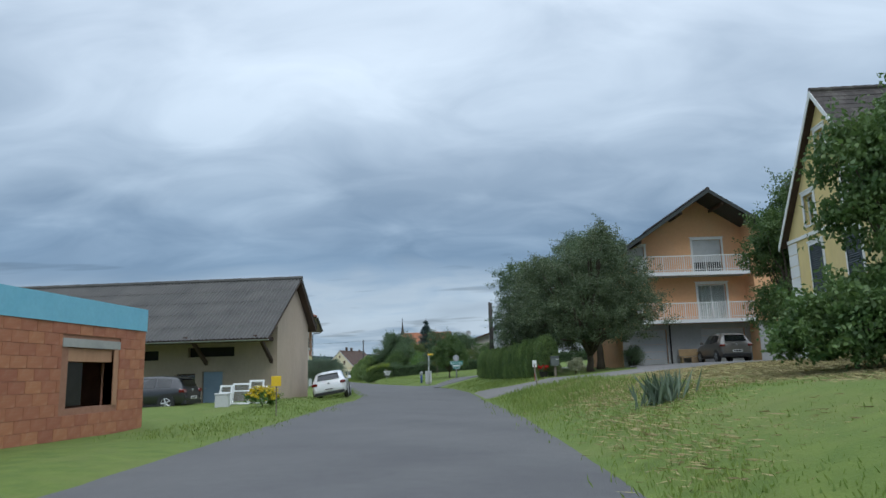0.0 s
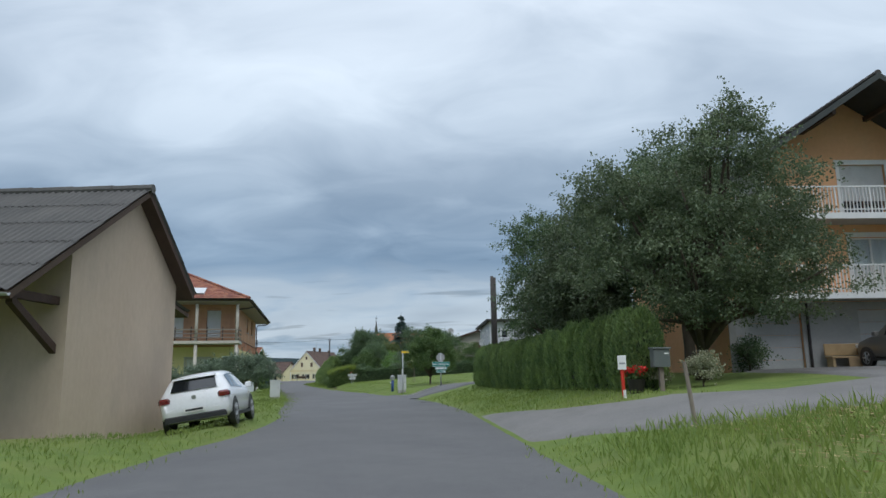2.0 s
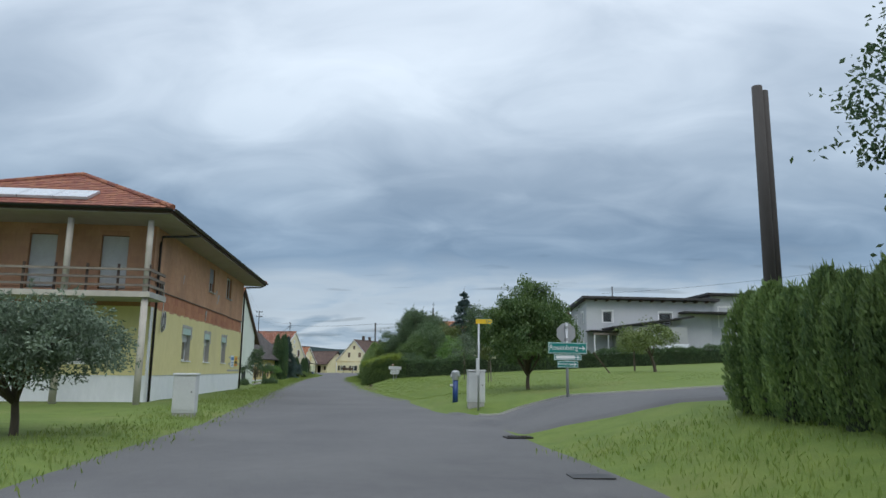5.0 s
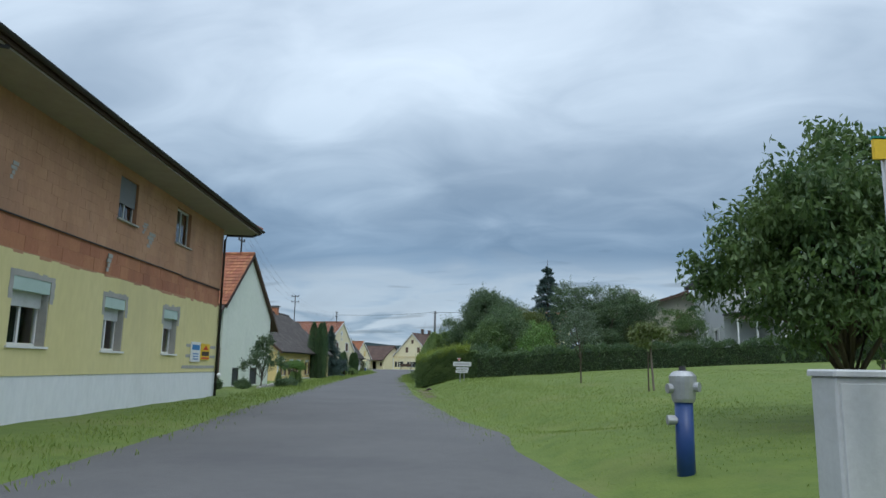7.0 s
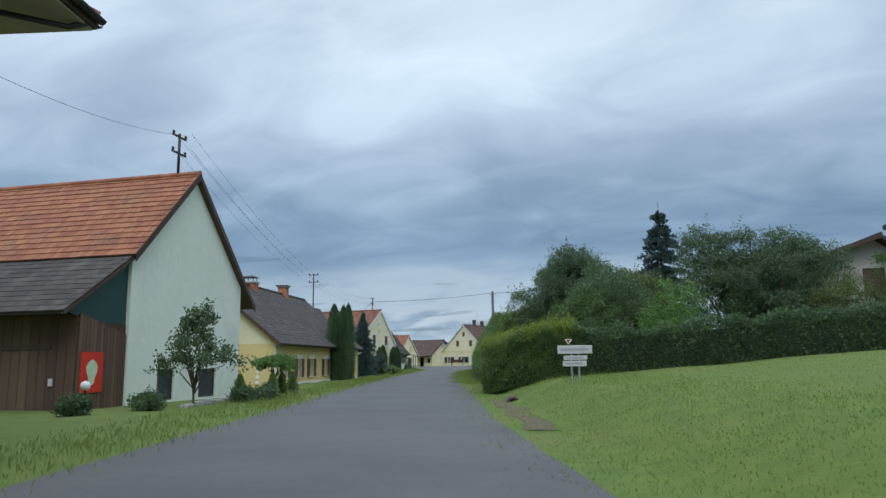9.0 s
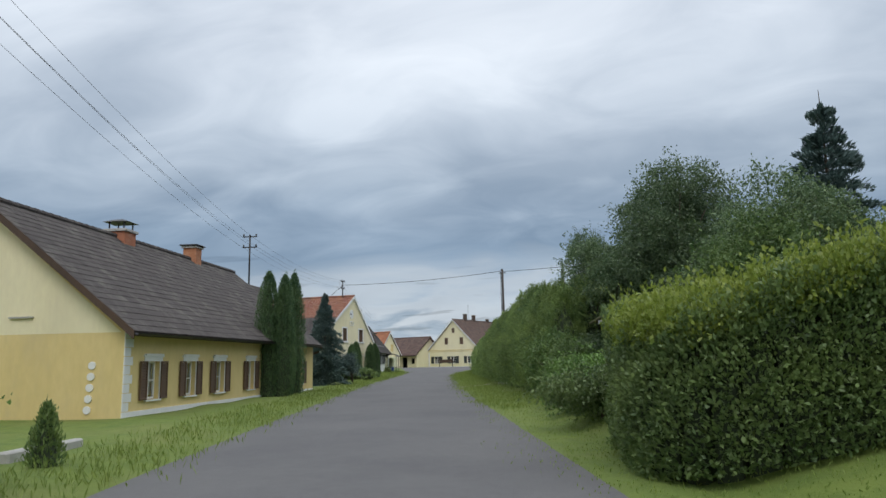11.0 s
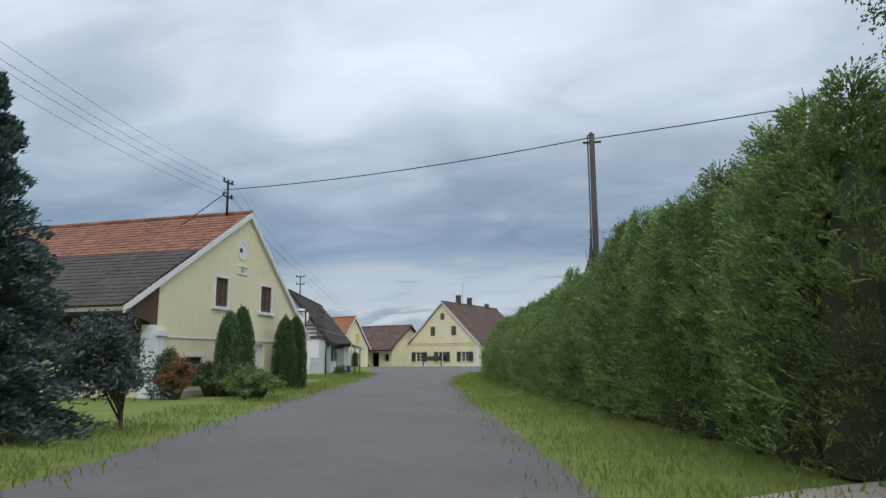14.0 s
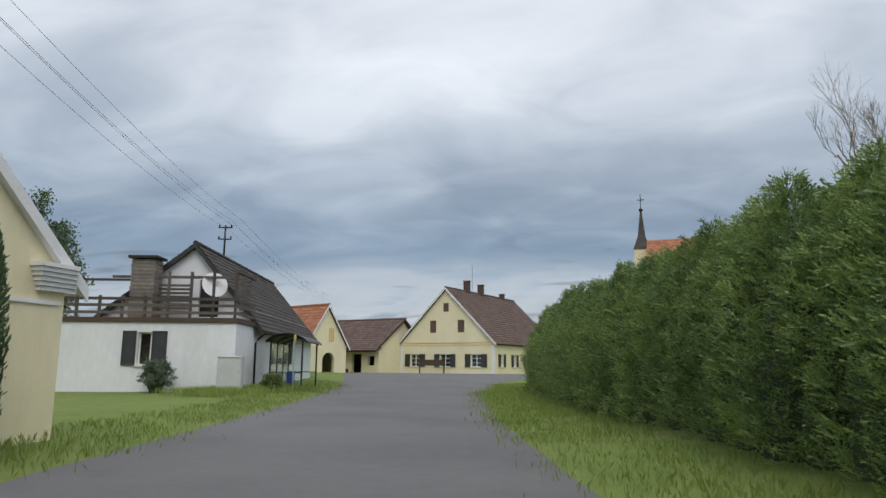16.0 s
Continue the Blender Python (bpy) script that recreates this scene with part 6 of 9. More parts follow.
def church():
    m = pose(-25.5, 199.0, 3.0, 0, 0, -10)
    h = thing("church", m, "village church with slate spire and clay tile nave roof", "church")
    part("tower", Shape().soft_box(-0.75, 0.75, -0.75, 0.75, -3, 10.2, 0.05), PLASTER_CREAM, h)
    part("spire", Shape().add(((-0.8, -0.8, 10.2), (0.8, -0.8, 10.2), (0.8, 0.8, 10.2), (-0.8, 0.8, 10.2), (-0.36, -0.36, 11.6), (0.36, -0.36, 11.6), (0.36, 0.36, 11.6), (-0.36, 0.36, 11.6), (-0.08, -0.08, 14.3), (0.08, -0.08, 14.3), (0.08, 0.08, 14.3), (-0.08, 0.08, 14.3)), [(a, (a + 1) % 4, 4 + (a + 1) % 4, 4 + a) for a in range(4)] + [(4 + a, 4 + (a + 1) % 4, 8 + (a + 1) % 4, 8 + a) for a in range(4)] + [(8, 9, 10, 11), (3, 2, 1, 0)]), SLATE, h)
    part("knob", Shape().tube([(0, 0, 14.2), (0, 0, 14.35), (0, 0, 14.5), (0, 0, 14.62)], [0.08, 0.22, 0.2, 0.05], 10), METAL_DARK, h, smooth=True)
    part("cross", Shape().box(-0.04, 0.04, -0.04, 0.04, 14.6, 16.1).box(-0.35, 0.35, -0.035, 0.035, 15.45, 15.53), METAL_DARK, h)
    part("nave", Shape().box(0.8, 16.0, -4.4, 3.6, -3, 7.0), PLASTER_CREAM, h)
    for sgn in (-1, 1):
        a, b, c, e = (0.6, 4.5 * sgn - 0.4, 6.7), (16.3, 4.5 * sgn - 0.4, 6.7), (16.3, -0.9, 11.0), (0.6, -0.9, 11.0)
        if sgn > 0:
            a, b, c, e = b, a, e, c
        r = part("roof", roof_slab(a, b, c, e), WOOD_DARK, h)
        part("roof_tiles", tiles(a, b, e, 0.35, 0.4, seed=81), TILE_ORANGE, r)["kind"] = "stuff"
    part("gable", Shape().add(((0.8, -4.4, 7.0), (0.8, 3.6, 7.0), (0.8, -0.9, 10.75), (1.1, -4.4, 7.0), (1.1, 3.6, 7.0), (1.1, -0.9, 10.75)), ((0, 2, 1), (3, 4, 5), (0, 3, 5, 2), (1, 2, 5, 4))), PLASTER_CREAM, h)


church()


# ---- apricot house with balconies ----
def balcony_rail(house, place, length, z):
    part("top_rail", Shape(place).box(0, length, -0.03, 0.03, z + 0.95, z + 1.0), PAINT_WHITE, house)
    part("bottom_rail", Shape(place).box(0, length, -0.02, 0.02, z + 0.1, z + 0.14), PAINT_WHITE, house)
    n = int(length / 0.13)
    mesh = None
    for k in range(n + 1):
        u = length * k / n
        post = k % 10 == 0
        s = Shape(place).box(u - (0.025 if post else 0.012), u + (0.025 if post else 0.012), -0.02, 0.02, z, z + 0.96)
        part("baluster", s, PAINT_WHITE, house)


def apricot_house():
    ang = 3.8
    z0 = 1.32
    m = pose(11.0, 18.35, z0, 0, 0, ang)
    w, d, xr = 10.6, 11.0, 5.25
    doors = [(4.85, 6.65, 5.45, 7.75), (4.95, 6.7, 2.65, 4.9), (0.75, 1.75, 6.1, 7.4)]
    gar = [(0.25, 2.75, -0.1, 2.15), (4.9, 7.6, -0.1, 2.15)]
    sl = 0.66
    top = 10.45
    h, pl = gable_house(m, "apricot_house", "apricot three-storey house with white balcony railings and dark roof", w, d, top - sl * xr, top - sl * (w - xr), xr, top, PLASTER_ORANGE, SLATE, tile=(0.3, 0.33), over=(2.35, 0.5, 0.75, 0.75), front=doors + gar, verge=SHUTTER_DARK, eave_wood=SHUTTER_DARK, seed=91)
    F = pl["F"]
    part("garage_front", wall_shape(lambda u, v, z: (u, v - 0.03, z), w - 2.2, lambda u: 2.45, gar, 0.03, -0.5), PLASTER_GREY, h)
    for a, b, c, e in gar:
        s = Shape(F)
        n = 5
        for k in range(n):
            s.box(a + 0.02, b - 0.02, 0.1, 0.14, c + (e - c) * k / n + 0.006, c + (e - c) * (k + 1) / n - 0.006)
        part("garage_door", s, SHEET_PALE, h, "pale grey garage door")
    part("pipe", Shape().tube([(2.95, -0.08, -0.1), (2.95, -0.08, 2.4)], 0.05, 8), METAL_DARK, h)
    window(h, F, *doors[0], WOOD_BROWN, cols=2, surround=PAINT_WHITE, sill=False, roller=0.62)
    window(h, F, *doors[1], PAINT_WHITE, cols=2, surround=PAINT_WHITE, sill=False, curtain=0.95)
    window(h, F, *doors[2], PAINT_WHITE, cols=1, surround=PAINT_WHITE, roller=0.9)
    for z, x0, x1 in ((2.5, 1.0, 7.85), (5.4, 1.2, 7.75)):
        part("balcony_slab", Shape().box(x0, x1, -1.25, -0.0, z - 0.02, z + 0.16), CONCRETE, h)
        part("balcony_trim", Shape().box(x0 - 0.02, x1 + 0.02, -1.28, -1.25, z - 0.05, z + 0.17), PAINT_WHITE, h)
        balcony_rail(h, lambda u, v, q, x=x0: (x + u, -1.22 + v, q), x1 - x0, z + 0.18)
        balcony_rail(h, lambda u, v, q, x=x0: (x + v + 0.03, -1.19 + u, q), 1.1, z + 0.18)
    # projecting bay beside the balconies
    part("bay", bay_shape(w), PLASTER_ORANGE, h)
    part("bay_base", Shape().box(7.93, w + 0.05, -1.33, -1.3, -0.5, 2.45), PLASTER_GREY, h)
    for k in range(4):
        part("purlin", Shape().box(xr - 4.4 + 2.6 * k, xr - 4.24 + 2.6 * k, -2.2, 0.0, pl["head"](min(w, max(0, xr - 4.3 + 2.6 * k))) - 0.2, pl["head"](min(w, max(0, xr - 4.3 + 2.6 * k))) - 0.02), WOOD_DARK, h)
    b = thing("bench", m @ pose(3.3, -0.75, -0.02, 0, 0, 0), "weathered wooden bench against the garage wall", "bench")
    part("seat", Shape().soft_box(0, 1.5, 0, 0.45, 0.4, 0.46, 0.02), WOOD_LIGHT, b)
    part("backrest", Shape().soft_box(0, 1.5, 0.42, 0.47, 0.5, 0.92, 0.02), WOOD_LIGHT, b)
    for x in (0.05, 1.35):
        part("leg", Shape().box(x, x + 0.1, 0.04, 0.42, 0, 0.4), WOOD_LIGHT, b)
    part("panel", Shape().box(0.6, 1.3, -0.02, 0.0, 0.02, 0.4), WOOD_LIGHT, b)


def bay_shape(w):
    x0, x1 = 7.95, w + 0.02
    t0, t1 = 10.45 - 0.66 * (x0 - 5.25) - 0.18, 10.45 - 0.66 * (x1 - 5.25) - 0.18
    return Shape().hexa(((x0, -1.3, -0.5), (x1, -1.3, -0.5), (x1, -0.01, -0.5), (x0, -0.01, -0.5), (x0, -1.3, t0), (x1, -1.3, t1), (x1, -0.01, t1), (x0, -0.01, t0)))


SHEET_PALE = surface("pale_grey_sheet", (0.42, 0.43, 0.44), (0.48, 0.49, 0.5), 1, 0.6, 0.08, 40)
apricot_house()


YWIN = (2.42, 4.2)
SHUTTER_SLATE = surface("slate_blue_shutter", (0.055, 0.07, 0.085), (0.08, 0.1, 0.115), 3, 0.6, 0.15, 40)


def tall_yellow_house():
    m = pose(14.75, 2.2, 1.25, 0, 0, -90)
    holes = [(3.2, 3.8, 7.2, 8.1), (1.7, 2.5, 4.95, 6.1), (4.6, 5.6, 4.95, 6.2), (1.8, 2.72, YWIN[0], YWIN[1]), (4.4, 5.3, YWIN[0], YWIN[1])]
    h, pl = gable_house(m, "tall_yellow_house", "tall old yellow house with slate gable roof behind bushes", 7.4, 12.0, 4.9, 4.9, 3.7, 9.45, PLASTER_OCHRE, SLATE, tile=(0.25, 0.28), over=(0.25, 0.3, 0.3, 0.3), front=holes, verge=PAINT_WHITE, seed=95, tilt=0.01)
    for a, b, c, e in holes:
        window(h, pl["F"], a, b, c, e, PAINT_WHITE, cols=1 if b - a < 0.8 else 2, surround=PAINT_WHITE)
        if c < 4:
            part("shutter", louvre(pl["F"], a, b, c, e, -0.05, 0.01), SHUTTER_SLATE, h, "closed slate-blue louvred shutter")
    part("cornice", Shape(pl["F"]).box(0, 7.4, -0.06, 0, 4.55, 4.68), PAINT_WHITE, h)
    for k in range(11):
        part("quoin", Shape(pl["F"]).soft_box(0, 0.75, -0.04, 0, -0.3 + 0.44 * k, 0.115 + 0.44 * k, 0.015), PAINT_WHITE, h)


tall_yellow_house()


# ---- houses on the slope above the lawn ----
def grey_house():
    m = pose(4.5, 88.9, 2.6, 0, 0, 12)
    w, d = 13.0, 5.6
    h = thing("grey_house", m, "pale grey house with a shallow dark shed roof above the hedge", "house")
    front = [(1.7, 2.65, 3.75, 4.85), (7.5, 8.8, 3.6, 4.8)]
    left = [(1.1, 1.75, 3.7, 4.75), (3.3, 3.95, 3.55, 4.6), (1.0, 1.7, 1.0, 1.75), (3.2, 3.9, 1.0, 1.7)]
    part("wall", wall_shape(lambda u, v, z: (u, v, z), w, lambda u: 6.0, front, 0.3, -1), PLASTER_PALE, h)
    part("wall", wall_shape(lambda u, v, z: (v, u + 0.31, z), d - 0.62, lambda u: 6.0 - 0.12 * u, left, 0.3, -1), PLASTER_PALE, h)
    part("wall", Shape().box(0, w, d - 0.3, d, -1, 5.2), PLASTER_PALE, h)
    part("wall", Shape().box(w - 0.3, w, 0.31, d - 0.31, -1, 5.2), PLASTER_PALE, h)
    for a, b, c, e in front:
        window(h, lambda u, v, z: (u, v, z), a, b, c, e, PAINT_WHITE, cols=1, surround=PAINT_WHITE)
    for a, b, c, e in left:
        window(h, lambda u, v, z: (v, u, z), a, b, c, e, PAINT_WHITE, cols=1, surround=PAINT_WHITE)
    part("roof", roof_slab((-0.6, -0.8, 6.3), (w + 0.6, -0.8, 6.3), (w + 0.6, d + 0.6, 5.5), (-0.6, d + 0.6, 5.5), 0.22), METAL_DARK, h)
    for k in range(12):
        x = -0.3 + k * 1.15
        part("rafter", Shape().box(x, x + 0.12, -0.7, 0.0, 5.85, 6.02), WOOD_DARK, h)
    part("porch_roof", Shape().box(-0.1, 2.5, -2.0, -0.01, 2.75, 2.87), METAL_DARK, h)
    part("porch_beam", Shape().box(0.1, 2.4, -1.9, -1.8, 2.4, 2.6), WOOD_GREY, h)
    for x in (0.15, 1.5):
        part("porch_post", Shape().box(x, x + 0.1, -1.9, -1.8, -1, 2.4), PAINT_WHITE, h)
    part("garage_wall", Shape().box(2.6, 9.0, -3.0, -2.85, -1, 3.2), PLASTER_GREY, h)
    part("garage_wall", Shape().box(2.6, 2.75, -2.84, -0.01, -1, 3.0), PLASTER_GREY, h)
    part("garage_roof", roof_slab((1.5, -3.4, 3.15), (9.6, -3.4, 4.3), (9.6, -0.02, 4.3), (1.5, -0.02, 3.15), 0.16), METAL_DARK, h)
    part("parapet", Shape().box(2.7, 9.0, -3.3, -3.2, -1, 1.6), PLASTER_WHITE, h)
    part("mast", Shape().tube([(3.4, 2.0, 5.9), (3.4, 2.0, 7.6)], 0.06, 8), POLE_WOOD, h)
    # wing farther along, with a taller flat roof
    part("wing", Shape().soft_box(13.2, 24.0, 0.4, 6.0, -1, 6.7, 0.03), PLASTER_PALE, h)
    part("wing_roof", Shape().box(12.6, 24.5, -0.3, 6.4, 6.72, 6.95), METAL_DARK, h)
    part("wing_canopy", Shape().box(9.5, 15.2, -1.6, 0.38, 4.75, 4.9), METAL_DARK, h)
    window(h, lambda u, v, z: (u, v + 0.39, z), 14.0, 15.1, 3.5, 5.5, PAINT_WHITE, cols=1, surround=PAINT_WHITE)
    dish_shape(h, (-0.2, 3.6, 3.3), 0.52, PAINT_WHITE)


def dish_shape(h, c, r, mat):
    c, n = Vector(c), 16
    d = part("satellite_dish", Shape().add([c + Vector((0.0, 0.09, 0))] + [c + Vector((r * math.cos(2 * math.pi * k / n), -0.08, r * math.sin(2 * math.pi * k / n))) for k in range(n)], [(0, 1 + k, 1 + (k + 1) % n) for k in range(n)]), mat, h)
    part("dish_arm", Shape().tube([tuple(c + Vector((0, -0.05, -r * 0.9))), tuple(c + Vector((0, -0.5, -0.1)))], 0.015, 6), METAL_DARK, d)


PLASTER_PALE = surface("pale_grey_plaster", (0.5, 0.51, 0.53), (0.56, 0.57, 0.58), 0.5, 0.9, 0.2, 60, stain=(0.44, 0.45, 0.46), stain_scale=0.5)
grey_house()


def chalet():
    m = pose(-3.1, 97.2, 3.0, 0, 0, 6)
    h, pl = gable_house(m, "chalet", "pale house with brown timber balcony and low gable roof", 8.6, 9.0, 3.0, 3.0, 6.2, 5.0, PLASTER_CREAMY, TILE_BROWN, tile=(0.3, 0.35), over=(0.9, 0.3, 0.8, 0.8), verge=WOOD_DARK, front=[(5.4, 6.6, 1.6, 3.2)], seed=97)
    part("shutter", louvre(pl["F"], 5.4, 6.6, 1.6, 3.2, 0.05, 0.1), SHUTTER_BROWN, h)
    part("low_porch", Shape().box(6.4, 8.6, -1.2, -0.02, -1.5, 0.7), WOOD_DARK, h)
    chimney(h, 0.9, 4.5, 3.0, 4.6, 0.9)
    dish_shape(h, (2.2, 2.0, 5.0), 0.5, PLASTIC_GREY)
    part("dish_pole", Shape().tube([(2.2, 2.05, 3.5), (2.2, 2.05, 5.0)], 0.03, 6), METAL_GREY, h)


PLASTER_CREAMY = surface("creamy_plaster", (0.58, 0.53, 0.45), (0.64, 0.6, 0.52), 0.5, 0.9, 0.2, 60, stain=(0.5, 0.46, 0.4), stain_scale=0.5)
chalet()


def metal_shed():
    m = pose(-16.57, 92.6, 0.7, 0, 0, -14)
    h = thing("metal_shed", m, "grey sheet-clad shed overgrown with creepers", "shed")
    n = 16
    for k in range(n):
        part("cladding_panel", Shape().box(0.3 * k + 0.004, 0.3 * (k + 1) - 0.004, 0, 0.03, -0.5, 1.8 + 0.03 * k), SHEET_GREY, h)
        part("cladding_panel", Shape().box(0, 0.03, 0.04 + 0.3 * k, 0.04 + 0.3 * (k + 1) - 0.008, -0.5, 1.8), SHEET_GREY, h)
    part("roof", roof_slab((-0.25, -0.2, 1.83), (5.0, -0.2, 2.4), (5.0, 5.2, 2.4), (-0.25, 5.2, 1.83), 0.1), METAL_GREY, h)
    part("back", Shape().box(0.05, 4.8, 4.85, 4.9, -0.5, 1.8), SHEET_GREY, h)
    part("lean_roof", roof_slab((-1.44, 2.94, 1.95), (-0.29, 0.54, 2.06), (0.5, 0.9, 2.1), (-0.5, 3.3, 2.0), 0.05), MOSSY, h, "mossy felt roof of the lean-to")


metal_shed()


# ---- plants ----
def leaves(centers, ways, length, width, rng, bend=0.25):
    """Leaves as bent diamonds of two triangles' worth: centers (n, 3), ways (n, 3) along the leaf."""
    n = len(centers)
    ways = ways / np.maximum(np.linalg.norm(ways, axis=1, keepdims=True), 1e-6)
    side = np.cross(ways, rng.normal(size=(n, 3)))
    side /= np.maximum(np.linalg.norm(side, axis=1, keepdims=True), 1e-6)
    up = np.cross(side, ways)
    l = length * rng.uniform(0.6, 1.35, (n, 1))
    w = width * rng.uniform(0.6, 1.35, (n, 1))
    a = centers - ways * l * 0.5
    b = centers + side * w * 0.5 + up * w * bend
    c = centers + ways * l * 0.5
    d = centers - side * w * 0.5 + up * w * bend
    v = np.stack([a, b, c, d], 1).reshape(-1, 3)
    f = np.arange(4 * n).reshape(-1, 4)
    return v, f


def join(chunks):
    vs, fs, k = [], [], 0
    for v, f in chunks:
        vs.append(v)
        fs.append(f + k)
        k += len(v)
    return np.concatenate(vs), np.concatenate(fs)


def ball(rng, n):
    p = rng.normal(size=(n, 3))
    return p / np.linalg.norm(p, axis=1, keepdims=True)


def crown_mesh(name, blobs, count, length, width, seed, clump=0.55, per=70, droop=0.2, shoots=1.0):
    """A crown of leaf clumps over lobes (x, y, z, rx, ry, rz), uneven, with gaps and long shoots standing out."""
    rng = np.random.default_rng(seed)
    areas = np.array([(b[3] * b[4] + b[3] * b[5] + b[4] * b[5]) for b in blobs])
    clumps = max(len(blobs), int(count / per))
    pick = rng.choice(len(blobs), clumps, p=areas / areas.sum())
    B = np.array(blobs)[pick]
    d = ball(rng, clumps)
    d[:, 2] = np.where(d[:, 2] < -0.55, -d[:, 2], d[:, 2])
    reach = rng.uniform(0.35, 1.08, (clumps, 1)) ** 0.6
    c = B[:, :3] + d * B[:, 3:6] * reach
    sizes = clump * rng.uniform(0.5, 1.3, clumps)
    who = rng.integers(0, clumps, count)
    off = np.clip(rng.normal(size=(count, 3)), -1.55, 1.55) * sizes[who][:, None] * np.array([0.55, 0.55, 0.42])
    p = c[who] + off
    ways = off * 0.8 + rng.normal(size=(count, 3)) * 0.35 + np.array([0, 0, -droop])
    k, each = int(clumps * 0.22 * shoots), 16
    far = np.argsort(-reach[:, 0])[: max(k, 1)]
    way = d[far] * np.array([1, 1, 0.6]) + np.array([0, 0, 0.45]) + rng.normal(size=(len(far), 3)) * 0.35
    way /= np.linalg.norm(way, axis=1, keepdims=True)
    run = clump * rng.uniform(0.8, 2.6, len(far)) * (1 if shoots else 0)
    t = rng.uniform(0, 1, (len(far), each))
    q = c[far][:, None, :] + way[:, None, :] * (run[:, None] * t)[:, :, None] + rng.normal(size=(len(far), each, 3)) * length * 0.55
    q[:, :, 2] -= (run[:, None] * t ** 2) * 0.25
    v = np.repeat(way, each, axis=0) + rng.normal(size=(len(far) * each, 3)) * 0.8
    return fast_mesh(name, *join([leaves(p, ways, length, width, rng), leaves(q.reshape(-1, 3), v, length, width, rng)]))


def limb_shape(base, high, radius, blobs, seed, lean=0.0):
    rng = random.Random(seed)
    s = Shape()
    x, y, z = base
    pts = [(x + lean * high * (k / 5) ** 2 + rng.uniform(-0.05, 0.05) * radius * 4, y + rng.uniform(-0.05, 0.05) * radius * 4, z - 0.2 + (high + 0.2) * k / 5) for k in range(6)]
    s.tube(pts, [radius * (1.35 if k == 0 else 1 - 0.09 * k) for k in range(6)], 10)
    top = Vector(pts[-1])
    for b in blobs:
        for q in range(3):
            end = Vector((b[0] + rng.uniform(-0.6, 0.6) * b[3], b[1] + rng.uniform(-0.6, 0.6) * b[4], b[2] + rng.uniform(-0.3, 0.7) * b[5]))
            start = Vector(pts[rng.choice((3, 4, 5))])
            m1 = start.lerp(end, 0.35) + Vector((rng.uniform(-0.2, 0.2), rng.uniform(-0.2, 0.2), 0.25))
            m2 = start.lerp(end, 0.7) + Vector((rng.uniform(-0.2, 0.2), rng.uniform(-0.2, 0.2), 0.1))
            s.tube([start, m1, m2, end], [radius * 0.5, radius * 0.34, radius * 0.2, radius * 0.06], 6)
    return s


def tree(name, x, y, label, blobs, count, leaf, mat, trunk=0.16, high=2.0, seed=1, category="tree", clump=0.55, lean=0.0, droop=0.2, per=70, group="", shoots=1.0):
    """blobs are lobes relative to the foot of the trunk."""
    t = thing(name, pose(x, y, ground_z(x, y)), label, category, group)
    part("trunk", limb_shape((0, 0, 0), high, trunk, blobs, seed, lean), BARK, t, smooth=True)
    part("crown", crown_mesh("crown", blobs, count, leaf[0], leaf[1], seed, clump, per, droop, shoots), mat, t)
    return t


def lobes(rx, ry, z0, z1, n, seed, size=0.5):
    """n overlapping lobes filling an egg of half-widths rx, ry between z0 and z1."""
    rng = random.Random(seed)
    out = []
    zc, rz = (z0 + z1) / 2, (z1 - z0) / 2
    for k in range(n):
        a, e = rng.uniform(0, 6.28), rng.uniform(-0.9, 0.95)
        r = rng.uniform(0.3, 0.68)
        q = math.sqrt(max(0.05, 1 - e * e * 0.8))
        s = rng.uniform(0.75, 1.25) * size
        out.append((rx * r * q * math.cos(a), ry * r * q * math.sin(a), zc + rz * 0.66 * e, rx * s, ry * s, min(rz, max(rx, ry)) * s))
    return out


def column_mesh(name, high, rad, count, length, width, seed, taper=2.2, ribs=5):
    """A columnar conifer: upright flat sprays over a ribbed spindle, to be filled by a dark core."""
    rng = np.random.default_rng(seed)
    t = rng.uniform(0.0, 1, count) ** 0.9
    a = rng.uniform(0, 2 * np.pi, count)
    prof = rad * (1 - t ** taper) ** 0.7 * (0.82 + 0.18 * np.minimum(1, t * 6))
    rib = 1 + 0.13 * np.sin(a * ribs + seed + 3 * t) + 0.07 * np.sin(a * 11 + 9 * t + seed)
    r = prof * rib * (1 - 0.55 * rng.uniform(0, 1, count) ** 2.2)
    p = np.stack([r * np.cos(a), r * np.sin(a), 0.05 + t * high], 1)
    p[:, :2] += rng.normal(size=(count, 2)) * 0.02
    ways = np.stack([np.cos(a) * 0.45, np.sin(a) * 0.45, np.full(count, 1.0)], 1) + rng.normal(size=(count, 3)) * 0.32
    v, f = leaves(p, ways, length, width, rng, 0.15)
    # tips standing out of the outline
    k = count // 40
    tt = rng.uniform(0.2, 1.0, k)
    aa = rng.uniform(0, 2 * np.pi, k)
    rr = rad * (1 - tt ** taper) ** 0.7 * 1.08
    q = np.stack([rr * np.cos(aa), rr * np.sin(aa), 0.1 + tt * high * 1.02], 1)
    w = np.stack([np.cos(aa) * 0.3, np.sin(aa) * 0.3, np.ones(k)], 1) + rng.normal(size=(k, 3)) * 0.2
    return fast_mesh(name, *join([(v, f), leaves(q, w, length * 1.7, width * 0.7, rng, 0.1)]))


